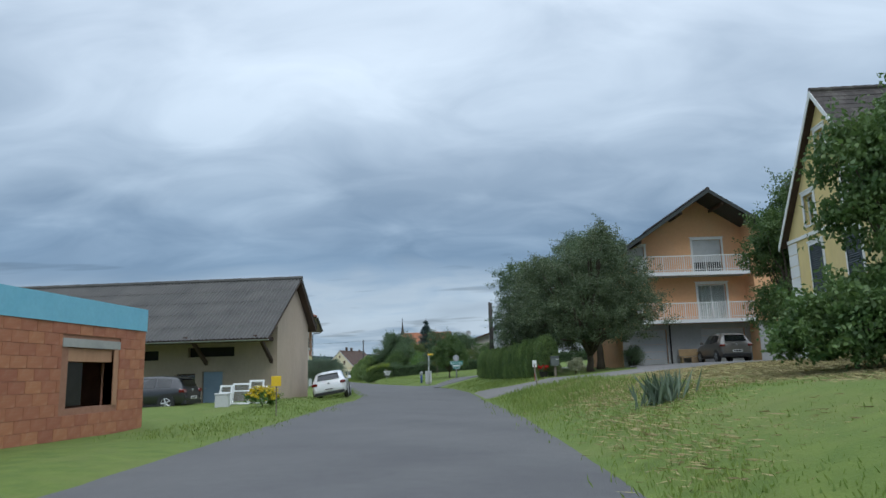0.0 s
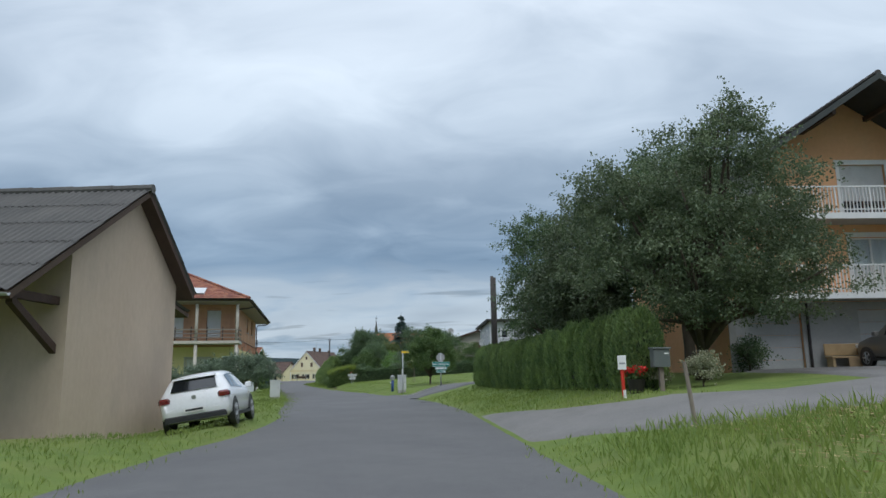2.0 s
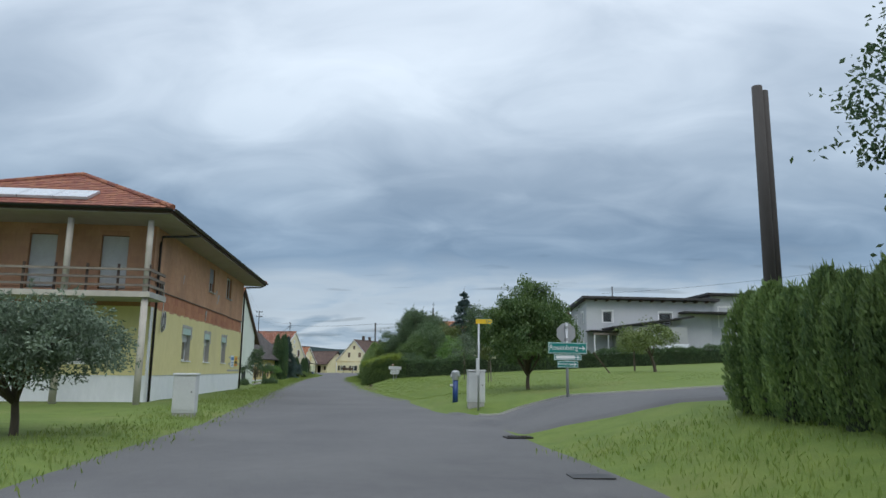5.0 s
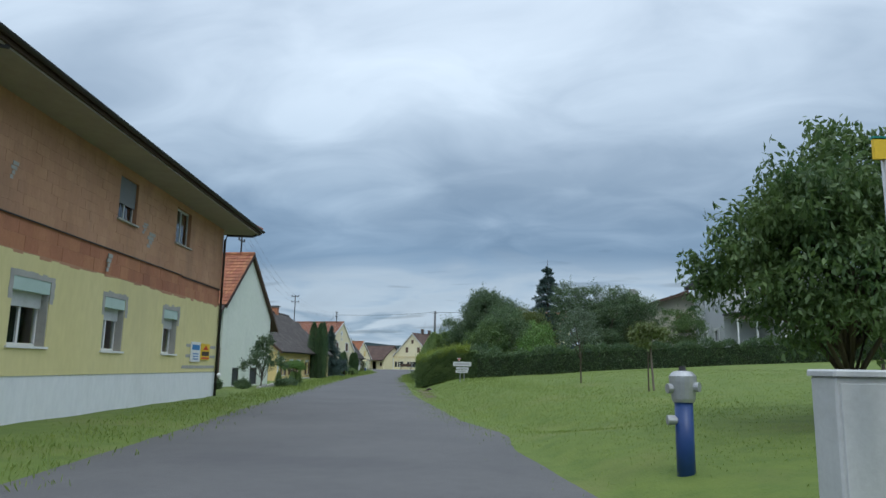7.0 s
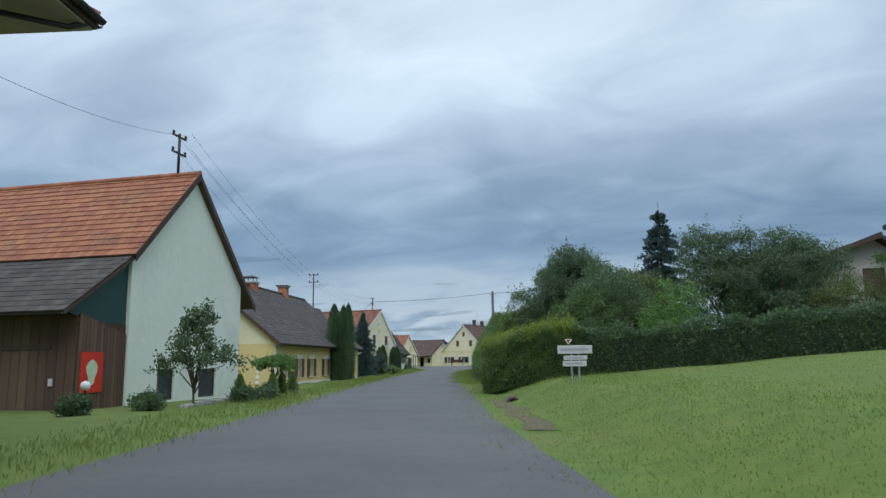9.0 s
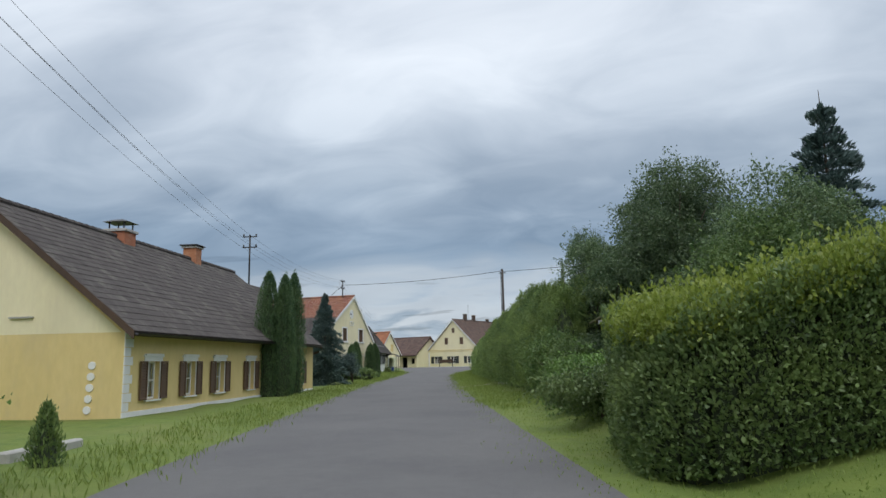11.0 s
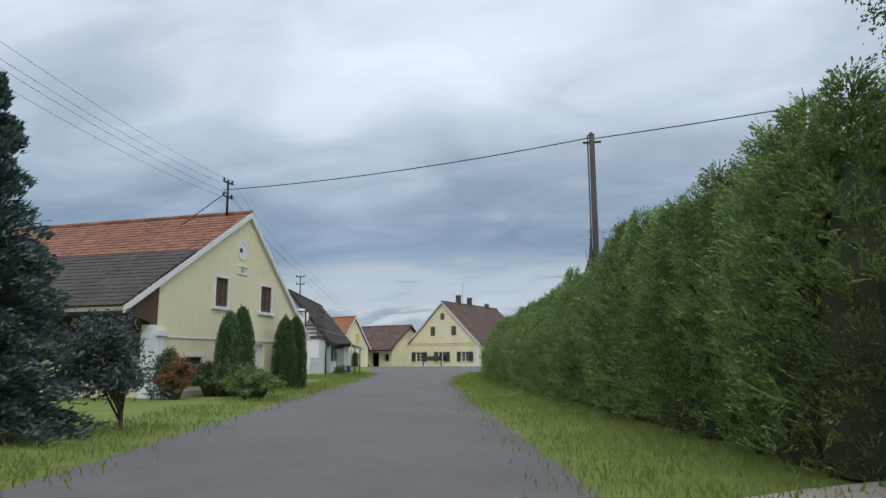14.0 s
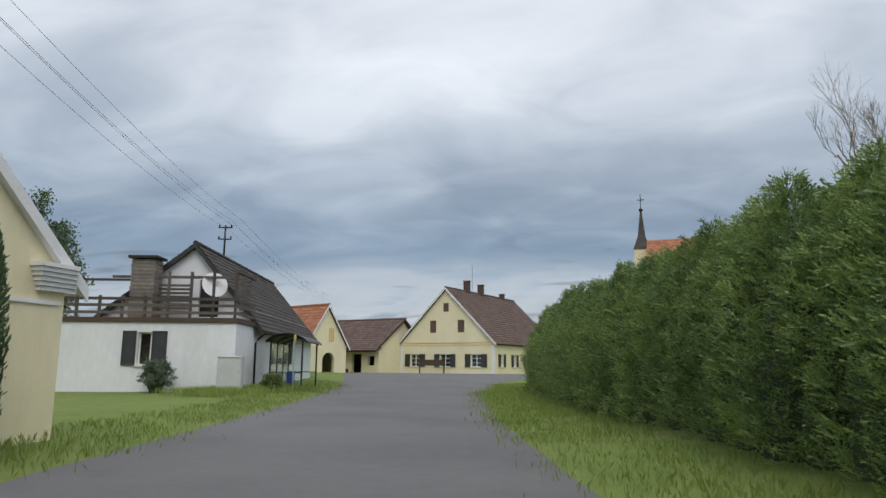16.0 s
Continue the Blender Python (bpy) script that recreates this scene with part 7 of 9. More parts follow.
def spray_mesh(name, high, rad, count, length, width, seed):
    """A loose wide thuja of overlapping fan sprays, for tall unclipped hedges."""
    rng = np.random.default_rng(seed)
    n = count // 12
    t = rng.uniform(0, 1, n) ** 0.85
    a = rng.uniform(0, 2 * np.pi, n)
    prof = rad * np.clip(1.05 - t ** 3.2, 0.12, 1) * (1 + 0.2 * np.sin(a * 3 + seed + 5 * t) + 0.14 * np.sin(a * 7 + 13 * t))
    r = prof * (1 - 0.5 * rng.uniform(0, 1, n) ** 2)
    c = np.stack([r * np.cos(a), r * np.sin(a), 0.05 + t * high * (1 + 0.05 * np.sin(a * 5 + seed))], 1)
    out = np.stack([np.cos(a) * 0.8, np.sin(a) * 0.8, np.full(n, 0.55)], 1) + rng.normal(size=(n, 3)) * 0.3
    out /= np.linalg.norm(out, axis=1, keepdims=True)
    side = np.cross(out, rng.normal(size=(n, 3)))
    side /= np.linalg.norm(side, axis=1, keepdims=True)
    ps, ws = [], []
    for k in range(12):
        s = (k % 3 - 1) * 0.55
        g = (k // 3) * 0.33
        ps.append(c + (out * g + side * s * (0.4 + g * 0.5)) * length * 2.2)
        ws.append(out + side * s * 1.1 + rng.normal(size=(n, 3)) * 0.15)
    return fast_mesh(name, *leaves(np.concatenate(ps), np.concatenate(ws), length, width, rng, 0.15))


def spindle_core(high, rad, seed=0):
    # solid spindle whose dark colour gives the shade inside the foliage
    s = Shape()
    n = 9
    s.tube([(0, 0, high * k / n) for k in range(n + 1)], [max(0.02, rad * (1 - (k / n) ** 2.4) * (0.9 + 0.1 * math.sin(3 * k + seed))) for k in range(n + 1)], 10)
    return s


def thuja(x, y, high, rad, mesh, core, mat, label, group="", name="thuja", scale=None, turn=0):
    t = thing(name, pose(x, y, ground_z(x, y) - 0.03, 0, 0, turn), label, "conifer", group)
    part("foliage", mesh, mat, t)
    # a wide dark filler for the shaded inside, not a real trunk
    part("trunk", core, CORE_DARK, t)
    if scale:
        t.scale = scale
    return t


# dark green that paints in the shade deep inside foliage
CORE_DARK = surface("shaded_core_green", (0.03, 0.045, 0.022), (0.045, 0.06, 0.03), 6, 0.95, 0.5, 30)

# clipped thuja hedge along the verge
H1 = [column_mesh("foliage", 2.0, 0.47, 7600, 0.1, 0.036, 10 + k, 5.0, 3) for k in range(4)]
C1 = spindle_core(1.8, 0.3)
for me in H1:
    me.materials.append(THUJA_BRIGHT)
rng_h = random.Random(5)
n_h = 31
for k in range(n_h):
    t = k / (n_h - 1)
    x, y = 5.75 - 3.6 * t, 9.9 + 20.4 * t
    hh = 1.0 - 0.02 * t + rng_h.uniform(-0.05, 0.05)
    thuja(x + rng_h.uniform(-0.05, 0.05), y, 2, 0.5, H1[k % 4], C1, THUJA_BRIGHT, "upright green thuja in a clipped hedge row", "clipped thuja hedge", "hedge_thuja", (0.88 + rng_h.uniform(-0.06, 0.08), 0.9 + rng_h.uniform(-0.06, 0.1), hh), rng_h.uniform(0, 360))

# tall loose thuja hedge close to the road
H3 = [spray_mesh("foliage", 4.0, 0.95, 20000, 0.068, 0.026, 40 + k) for k in range(5)]
H3_BACK = [spray_mesh("foliage", 4.0, 0.95, 3000, 0.16, 0.065, 50 + k) for k in range(3)]
C3 = spindle_core(3.6, 0.62)
for me in H3 + H3_BACK:
    me.materials.append(THUJA)
TOP_Y, TOP_Z = (96, 100, 104, 108, 112, 118, 124, 130, 140, 152, 162), (4.0, 4.3, 4.4, 4.2, 4.1, 4.05, 3.8, 3.45, 3.4, 3.7, 3.5)
y = 96.2
k = 0
while y < 161:
    hh = float(np.interp(y, TOP_Y, TOP_Z)) - 0.35
    for row in (0, 1):
        x = float(right_edge(y)) + 3.15 + 1.0 * row + rng_h.uniform(-0.12, 0.12)
        if 109.3 < y < 111.2 and row == 0:
            continue
        s = hh / 4.0 * rng_h.uniform(0.93, 1.06)
        thuja(x, y + 0.4 * row, 4, 0.9, H3_BACK[k % 3] if row else H3[rng_h.randrange(5)], C3, THUJA, "tall loose dark green thuja in a roadside hedge", "tall thuja hedge", "hedge_thuja", (0.95 + rng_h.uniform(-0.08, 0.15), 0.95 + rng_h.uniform(-0.08, 0.15), s), rng_h.uniform(0, 360))
    y += 0.86
    k += 1


def clipped_hedge(points, high, deep, count, mat, label, leaf=(0.07, 0.05), seed=3, category="hedge", tips=0):
    """A clipped broad-leaved hedge along points, standing on the ground."""
    rng = np.random.default_rng(seed)
    pts = np.array(points, float)
    for _ in range(2):  # corners cut round
        pts = np.concatenate([pts[:1], np.stack([pts[:-1] * 0.75 + pts[1:] * 0.25, pts[:-1] * 0.25 + pts[1:] * 0.75], 1).reshape(-1, 2), pts[-1:]])
    points = [tuple(q) for q in pts.tolist()]
    seg = np.linalg.norm(np.diff(pts, axis=0), axis=1)
    cum = np.r_[0, np.cumsum(seg)]
    s = rng.uniform(0, cum[-1], count)
    px, py = np.interp(s, cum, pts[:, 0]), np.interp(s, cum, pts[:, 1])
    dx, dy = np.gradient(np.interp(np.linspace(0, cum[-1], 200), cum, pts[:, 0])), np.gradient(np.interp(np.linspace(0, cum[-1], 200), cum, pts[:, 1]))
    turn = np.convolve(np.pad(np.unwrap(np.arctan2(dy, dx)), 12, mode="edge"), np.ones(25) / 25, "valid")
    ahead = np.interp(s, np.linspace(0, cum[-1], 200), turn)
    nx, ny = np.sin(ahead), -np.cos(ahead)
    w = rng.uniform(-1, 1, count)
    t = rng.uniform(0, 1, count)
    top = rng.uniform(0, 1, count) < 0.3
    w = np.where(top, w, np.sign(w) * (1 - 0.3 * np.abs(w) ** 3))
    t = np.where(top, 1 - 0.12 * t ** 2, t)
    wave = 1 + 0.05 * np.sin(s * 1.7) + 0.05 * np.sin(s * 4.1 + 1) + 0.07 * np.sin(s * 2.9 + t * 7 + 3 * np.sin(s * 0.8)) + 0.05 * np.sin(s * 7.3 - t * 11) + rng.normal(size=count) * 0.05 - 0.12 * np.where(top, np.abs(w) ** 4, np.clip(t - 0.75, 0, 1) * 2)
    gz = bank(px, py)
    p = np.stack([px + nx * w * deep * 0.5 * wave, py + ny * w * deep * 0.5 * wave, gz + t * high * wave], 1)
    ways = np.stack([nx * w, ny * w, 0.4 + 0.6 * t], 1) + rng.normal(size=(count, 3)) * 0.6
    m = int(count * deep * 0.8 / cum[-1])
    for k, u in ((0, pts[0] - pts[1]), (-1, pts[-1] - pts[-2])):  # rounded ends
        v = math.atan2(u[1], u[0]) + rng.uniform(-1.5, 1.5, m)
        r, t = deep * 0.5 * rng.uniform(0, 1, m) ** 0.25 * (1 + rng.normal(size=m) * 0.06), rng.uniform(0, 1, m) ** 0.8
        ex, ey = pts[k, 0] + np.cos(v) * r, pts[k, 1] + np.sin(v) * r
        p = np.concatenate([p, np.stack([ex, ey, bank(ex, ey) + t * high * (1.02 - 0.25 * (r / deep) ** 2)], 1)])
        ways = np.concatenate([ways, np.stack([np.cos(v), np.sin(v), 0.4 + 0.6 * t], 1) + rng.normal(size=(m, 3)) * 0.6])
    h = thing("hedge", pose(0, 0, 0), label, category)
    f = part("foliage", fast_mesh("foliage", *leaves(p, ways, leaf[0], leaf[1], rng)), mat, h)
    f["kind"] = "stuff"
    if tips:
        s = rng.uniform(0, cum[-1], tips)
        ahead = np.interp(s, np.linspace(0, cum[-1], 200), turn)
        nx, ny = np.sin(ahead), -np.cos(ahead)
        w = rng.uniform(-0.5, 0.5, tips) * deep
        px, py = np.interp(s, cum, pts[:, 0]) + nx * w, np.interp(s, cum, pts[:, 1]) + ny * w
        foot = np.stack([px, py, bank(px, py) + high * 0.98], 1)
        way = rng.normal(size=(tips, 3)) * 0.25 + np.array([0, 0, 1.0])
        t = rng.uniform(-0.35, 1, (tips, 7)) * rng.uniform(0.12, 0.5, (tips, 1))
        q = (foot[:, None, :] + way[:, None, :] * t[:, :, None]).reshape(-1, 3) + rng.normal(size=(tips * 7, 3)) * 0.015
        part("shoot_growth", fast_mesh("shoot_growth", *leaves(q, np.repeat(way, 7, axis=0) + rng.normal(size=(tips * 7, 3)) * 0.5, leaf[0], leaf[1], rng)), LEAF_TIP, h)["kind"] = "stuff"
    # solid dark filler: the hedge's inner shade is put into its colour
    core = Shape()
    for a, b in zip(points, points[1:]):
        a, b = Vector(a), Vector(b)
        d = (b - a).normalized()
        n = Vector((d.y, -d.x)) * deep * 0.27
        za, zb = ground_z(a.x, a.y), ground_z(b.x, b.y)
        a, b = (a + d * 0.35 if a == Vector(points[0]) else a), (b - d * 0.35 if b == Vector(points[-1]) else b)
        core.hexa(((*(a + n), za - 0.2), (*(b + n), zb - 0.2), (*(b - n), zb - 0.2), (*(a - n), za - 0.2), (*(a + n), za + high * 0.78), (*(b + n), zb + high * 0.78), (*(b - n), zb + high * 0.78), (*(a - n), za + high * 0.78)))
    part("hedge_core", core, CORE_DARK, h)
    return h


clipped_hedge(((-15.8, 84.2), (-15.85, 81.9), (-15.6, 80.2), (-14.6, 79.75), (-12.6, 80.0)), 1.75, 1.2, 76000, LEAF_HEDGE, "dense broad-leaved hedge with pale new tips beside the road", (0.075, 0.042), 3, tips=4600)
clipped_hedge(((-12.6, 80.0), (-10.0, 80.4), (-3, 82.2), (4, 84.2), (12, 86.5), (22, 89)), 1.55, 1.1, 64000, LEAF_DARK, "dark clipped broad-leaved hedge at the top of the lawn", (0.1, 0.07), 4)

# orchard trees behind the clipped hedge
tree("apple_tree", 8.2, 13.0, "spreading old apple tree with grey-green leaves and small fruit", [(0.3, -1.2, 5.2, 2.6, 2.4, 1.9), (-1.6, 0.2, 4.3, 2.3, 2.4, 1.7), (1.9, 0.3, 4.0, 2.3, 2.2, 1.8), (0.6, -1.8, 6.4, 1.1, 1.1, 1.1), (-2.6, -0.6, 5.2, 1.3, 1.3, 1.0), (-0.6, 1.4, 4.6, 2.2, 2.2, 1.9), (2.6, -1.2, 3.0, 1.6, 1.5, 1.2), (0.0, -2.2, 3.4, 2.2, 1.6, 1.4), (0.7, -2.0, 7.3, 0.45, 0.45, 0.5), (-2.2, -0.8, 2.9, 1.7, 1.5, 1.1), (-1.4, -1.4, 1.8, 1.3, 1.2, 0.9), (0.6, -1.8, 2.1, 1.4, 1.2, 1.0), (1.9, -1.0, 2.2, 1.2, 1.2, 0.9)], 86000, (0.095, 0.054), LEAF_APPLE, 0.22, 1.5, 2, clump=0.38, shoots=1.6)
tree("apple_tree", 6.1, 19.6, "old apple tree with dull green crown behind the hedge", lobes(2.3, 2.6, 0.6, 7.7 - ground_z(6.1, 19.6), 11, 7, 0.55), 50000, (0.11, 0.062), LEAF_APPLE, 0.2, 2.0, 3, clump=0.42, shoots=1.5)
tree("plum_tree", 5.75, 27.3, "plum tree with dark loose crown above the hedge", lobes(3.0, 3.0, 0.8, 10.1 - ground_z(5.4, 27.3), 14, 9, 0.5), 58000, (0.11, 0.06), LEAF_DARK, 0.18, 2.0, 4, clump=0.42, shoots=1.5)
tree("plum_tree", 7.4, 24.0, "plum tree with dull green crown among the orchard trees", lobes(2.0, 2.2, 0.9, 9.4 - ground_z(7.4, 24.0), 11, 44, 0.52), 38000, (0.11, 0.06), LEAF_APPLE, 0.16, 2.0, 44, clump=0.42, shoots=1.5)
tree("walnut_tree", 9.6, 18.6, "tall dark fruit tree rising behind the orchard", lobes(2.7, 2.9, 1.0, 10.3 - ground_z(9.6, 18.6), 13, 10, 0.54), 52000, (0.125, 0.07), LEAF_DARK, 0.24, 3.0, 5, clump=0.5)
tree("garden_tree", 18.3, 10.3, "dense green broad-leaved tree before the apricot house", lobes(2.2, 2.0, 0.2, 10.7, 15, 12, 0.52), 40000, (0.14, 0.08), LEAF_MID, 0.16, 2.2, 6, clump=0.45)
tree("lilac_bush", 12.9, -6.2, "large bright green bush with broad leaves by the verge", [(0.6, 0, 1.3, 1.5, 1.6, 0.8), (0.2, 0.4, 1.0, 1.4, 1.5, 0.8), (1.9, 0.4, 1.4, 1.9, 1.8, 0.9), (2.8, -0.8, 1.7, 1.3, 1.3, 0.9)], 15000, (0.17, 0.105), LEAF_MID, 0.14, 1.6, 13, "bush", clump=0.45)
tree("lilac_bush", 9.8, -11.8, "bright green broad-leaved bush reaching down to the bank", [(0.3, 0.3, 0.9, 1.4, 1.4, 0.9), (1.8, 0.2, 1.1, 1.7, 1.6, 1.1), (-0.6, 0.6, 0.6, 0.8, 0.8, 0.6), (1.0, -0.9, 0.7, 1.3, 1.2, 0.8)], 26000, (0.12, 0.07), LEAF_MID, 0.06, 0.7, 14, "bush", clump=0.3, shoots=2.0)
tree("garden_tree", 11.5, -11.4, "broad-leaved tree overhanging the bank before the yellow house", [(0.4, 0, 2.7, 1.7, 1.5, 1.2), (0.2, 0.1, 4.1, 1.6, 1.5, 1.1), (-1.0, 0.1, 4.3, 0.9, 0.9, 0.6), (1.0, 0, 5.2, 1.4, 1.3, 1.0), (-0.9, 0.2, 3.2, 0.8, 0.8, 0.5), (1.6, 0, 3.6, 1.5, 1.4, 1.5)], 30000, (0.13, 0.08), LEAF_MID, 0.09, 1.6, 15, clump=0.34, droop=0.5, shoots=1.8)

# lawn by the junction
tree("cherry_tree", -1.5, 46.6, "young bright green cherry tree on the lawn by the stop", [(0, 0, 1.95, 1.7, 1.7, 1.0), (0.1, 0.1, 2.8, 1.45, 1.45, 1.0), (0.1, 0, 3.65, 0.75, 0.75, 0.65), (-1.1, 0.2, 2.2, 1.0, 1.0, 0.8), (1.1, -0.2, 2.0, 1.0, 1.0, 0.8), (0.2, -0.3, 1.35, 1.55, 1.55, 0.6), (-0.6, -0.5, 2.9, 0.9, 0.9, 0.7), (0.8, 0.3, 2.9, 0.9, 0.9, 0.7)], 32000, (0.13, 0.05), LEAF_MID, 0.09, 0.95, 21, clump=0.32, droop=0.5)
tree("sapling", -3.55, 55.7, "thin staked fruit sapling on the lawn", [(0, 0, 1.4, 0.42, 0.42, 0.45)], 1100, (0.12, 0.06), LEAF_OLIVE, 0.025, 1.5, 22, clump=0.2)
tree("sapling", -5.45, 63.1, "thin grey-green young tree on the lawn", [(0, 0, 1.9, 0.75, 0.75, 0.75), (0.1, 0, 2.5, 0.4, 0.4, 0.4)], 2600, (0.1, 0.03), LEAF_GREY, 0.035, 1.2, 23, clump=0.3)
tree("orchard_tree", 5.6, 58.5, "leaning old fruit tree on the sloping lawn", [(-0.8, 0, 1.6, 1.3, 1.2, 0.7), (0.2, 0, 1.8, 1.1, 1.0, 0.7)], 6000, (0.11, 0.06), LEAF_OLIVE, 0.1, 1.5, 24, clump=0.35, lean=-0.35)
tree("orchard_tree", 5.2, 63.5, "small fruit tree with pale green leaves on the lawn", [(0, 0, 1.6, 1.0, 1.0, 0.7)], 4000, (0.11, 0.06), LEAF_OLIVE, 0.07, 1.3, 25, clump=0.35)

# wood and shrubs above the hedge
for i, (x, y, r, z1, mat, c) in enumerate(((-12.7, 89.4, 1.9, 4.2, LEAF_MID, 13000), (-11.6, 91.5, 2.4, 5.0, LEAF_DARK, 15000), (-5.6, 92.6, 2.9, 6.9, LEAF_DARK, 32000), (-2.2, 93.5, 2.8, 6.2, LEAF_DARK, 28000), (-4.0, 91.0, 2.2, 4.6, LEAF_DARK, 16000), (-9.6, 95.4, 2.3, 4.9, LEAF_OLIVE, 20000), (-14.4, 97.4, 3.1, 6.9, LEAF_DARK, 46000), (-16.7, 97.2, 1.9, 5.5, LEAF_DARK, 20000), (-13.3, 106.6, 2.6, 6.8, LEAF_DARK, 16000), (-17.4, 117.2, 2.2, 9.6, LEAF_DARK, 20000), (-16.0, 124.0, 2.4, 9.6, LEAF_DARK, 14000), (-13.6, 112, 2.8, 6.6, LEAF_DARK, 14000))):
    tree("wild_tree", x, y, "dark green broad-leaved tree among shrubs above the road", lobes(r, r, 0.3, z1, 10, 60 + i, 0.55), int(c * 1.8), (0.1, 0.055), mat, 0.14, 1.6, 60 + i, clump=0.42, group="trees above the road", shoots=0.9)
for i, (x, y, r, h, mat, c) in enumerate(((-8.9, 85.9, 1.6, 3.2, LEAF_BRIGHT, 9000), (-12.3, 86.0, 1.5, 2.2, LEAF_DARK, 6000), (-1.0, 90.0, 2.0, 3.6, LEAF_OLIVE, 8000), (1.5, 88.4, 1.7, 4.4, LEAF_MID, 14000), (-16.1, 87.8, 1.0, 1.0, LEAF_BRIGHT, 7000), (-18.2, 95.4, 1.0, 2.2, LEAF_MID, 9000), (-17.8, 93.6, 0.7, 1.7, LEAF_MID, 6000), (-14.2, 90.4, 0.9, 2.6, LEAF_OLIVE, 7000), (-14.9, 86.6, 1.2, 2.4, LEAF_OLIVE, 7000), (-17.1, 94.6, 0.75, 2.1, LEAF_DARK, 9000), (-16.6, 96.4, 1.1, 2.5, LEAF_MID, 11000), (-16.9, 92.2, 0.55, 0.9, LEAF_BRIGHT, 5000), (-16.0, 91.2, 0.7, 1.0, LEAF_MID, 6000), (-16.7, 86.4, 1.0, 1.0, LEAF_HEDGE, 8000), (-17.1, 88.6, 1.0, 1.0, LEAF_BRIGHT, 9000), (-15.0, 88.8, 1.0, 1.5, LEAF_HEDGE, 8000), (-17.5, 90.6, 0.8, 1.0, LEAF_MID, 7000), (11.5, 18.0, 0.6, 1.1, LEAF_DARK, 2000))):
    tree("shrub", x, y, "rounded leafy shrub beside the hedge", lobes(r, r, 0.1, h, 6, 80 + i, 0.6) + [(0, 0, 0.25 * h, r * 0.85, r * 0.85, 0.3 * h)], int(c * 1.3), (0.085, 0.048), mat, 0.05, 0.5, 80 + i, "shrub", clump=0.35, group="shrubs above the road")


tree("shrub", -18.2, 96.3, "brown withered conifer between the hedge and the shrubs", [(0, 0, 1.35, 0.42, 0.4, 0.55), (0.1, 0.1, 0.8, 0.4, 0.4, 0.5)], 2600, (0.08, 0.02), LEAF_RUST, 0.04, 0.6, 79, "shrub", clump=0.2, droop=0.4)


def spruce(name, x, y, high, rad, count, mat, label, seed, length=0.22, width=0.05, low=0.06, tiers=0):
    """A conifer with whorls of drooping branches."""
    rng = np.random.default_rng(seed)
    t = thing(name, pose(x, y, ground_z(x, y)), label, "conifer")
    part("trunk", Shape().tube([(0, 0, -0.1), (0, 0, high * 0.5), (0, 0, high)], [0.035 * high * 0.4, 0.02 * high * 0.4, 0.01], 8), BARK, t)
    n = 300
    tt = rng.uniform(low, 0.98, n)
    aa = rng.uniform(0, 2 * np.pi, n)
    if tiers:
        tt = low + (0.98 - low) * (np.floor(rng.uniform(0, 1, n) ** 1.15 * tiers) + rng.normal(size=n) * 0.24) / tiers
        tt = np.clip(tt, low, 0.98)
    reach = rad * (1 - tt) ** 0.84 * rng.uniform(0.62, 1.2, n) + 0.05
    who = rng.choice(n, count, p=(reach + 0.12) / (reach + 0.12).sum())
    u = rng.uniform(0.05, 1, count) ** 0.7
    r = reach[who] * u
    a = aa[who] + rng.normal(size=count) * 0.1 / np.maximum(u, 0.2)
    z = tt[who] * high - 0.3 * r * u + 0.12 * r + rng.normal(size=count) * 0.05
    p = np.stack([r * np.cos(a), r * np.sin(a), np.maximum(z, 0.05)], 1)
    ways = np.stack([np.cos(a), np.sin(a), 0.2 + 1.3 * tt[who] ** 3], 1) + rng.normal(size=(count, 3)) * 0.4
    part("crown", fast_mesh("crown", *leaves(p, ways, length, width, rng)), mat, t)
    return t


spruce("spruce", -8.6, 98.6, 11.1 - ground_z(-8.6, 98.6), 3.0, 34000, LEAF_BLUE, "tall blue-green spruce above the hedge", 31, 0.26, 0.075, tiers=11)
spruce("spruce", -34.3, 112.6, 5.85, 1.75, 46000, LEAF_BLUE, "young blue-green spruce at the roadside", 32, 0.14, 0.045, 0.02)
tree("shrub", -33.3, 114.8, "blue-green juniper shrub beside the spruce", lobes(0.9, 0.9, 0.05, 2.0, 5, 33, 0.6), 8000, (0.1, 0.035), LEAF_BLUE, 0.05, 0.4, 33, "shrub", clump=0.3)

# columnar thujas at the farmhouses
for i, (x, y, hh, r) in enumerate(((-30.75, 98.5, 5.3, 0.55), (-30.2, 98.75, 4.7, 0.5), (-30.45, 99.4, 5.25, 0.5), (-30.7, 100.0, 5.0, 0.45), (-30.55, 100.5, 5.45, 0.48), (-38.15, 126.95, 2.9, 0.46), (-38.0, 127.6, 3.15, 0.46), (-38.3, 131.95, 3.05, 0.48), (-38.1, 132.6, 3.1, 0.48))):
    mesh = column_mesh("foliage", hh, r, 11000, 0.11, 0.034, 100 + i, 4.0)
    mesh.materials.append(THUJA_DARK)
    thuja(x, y, hh, r, mesh, spindle_core(hh * 0.94, r * 0.7), THUJA_DARK, "dark green columnar thuja before the house wall", "columnar thujas", "thuja")
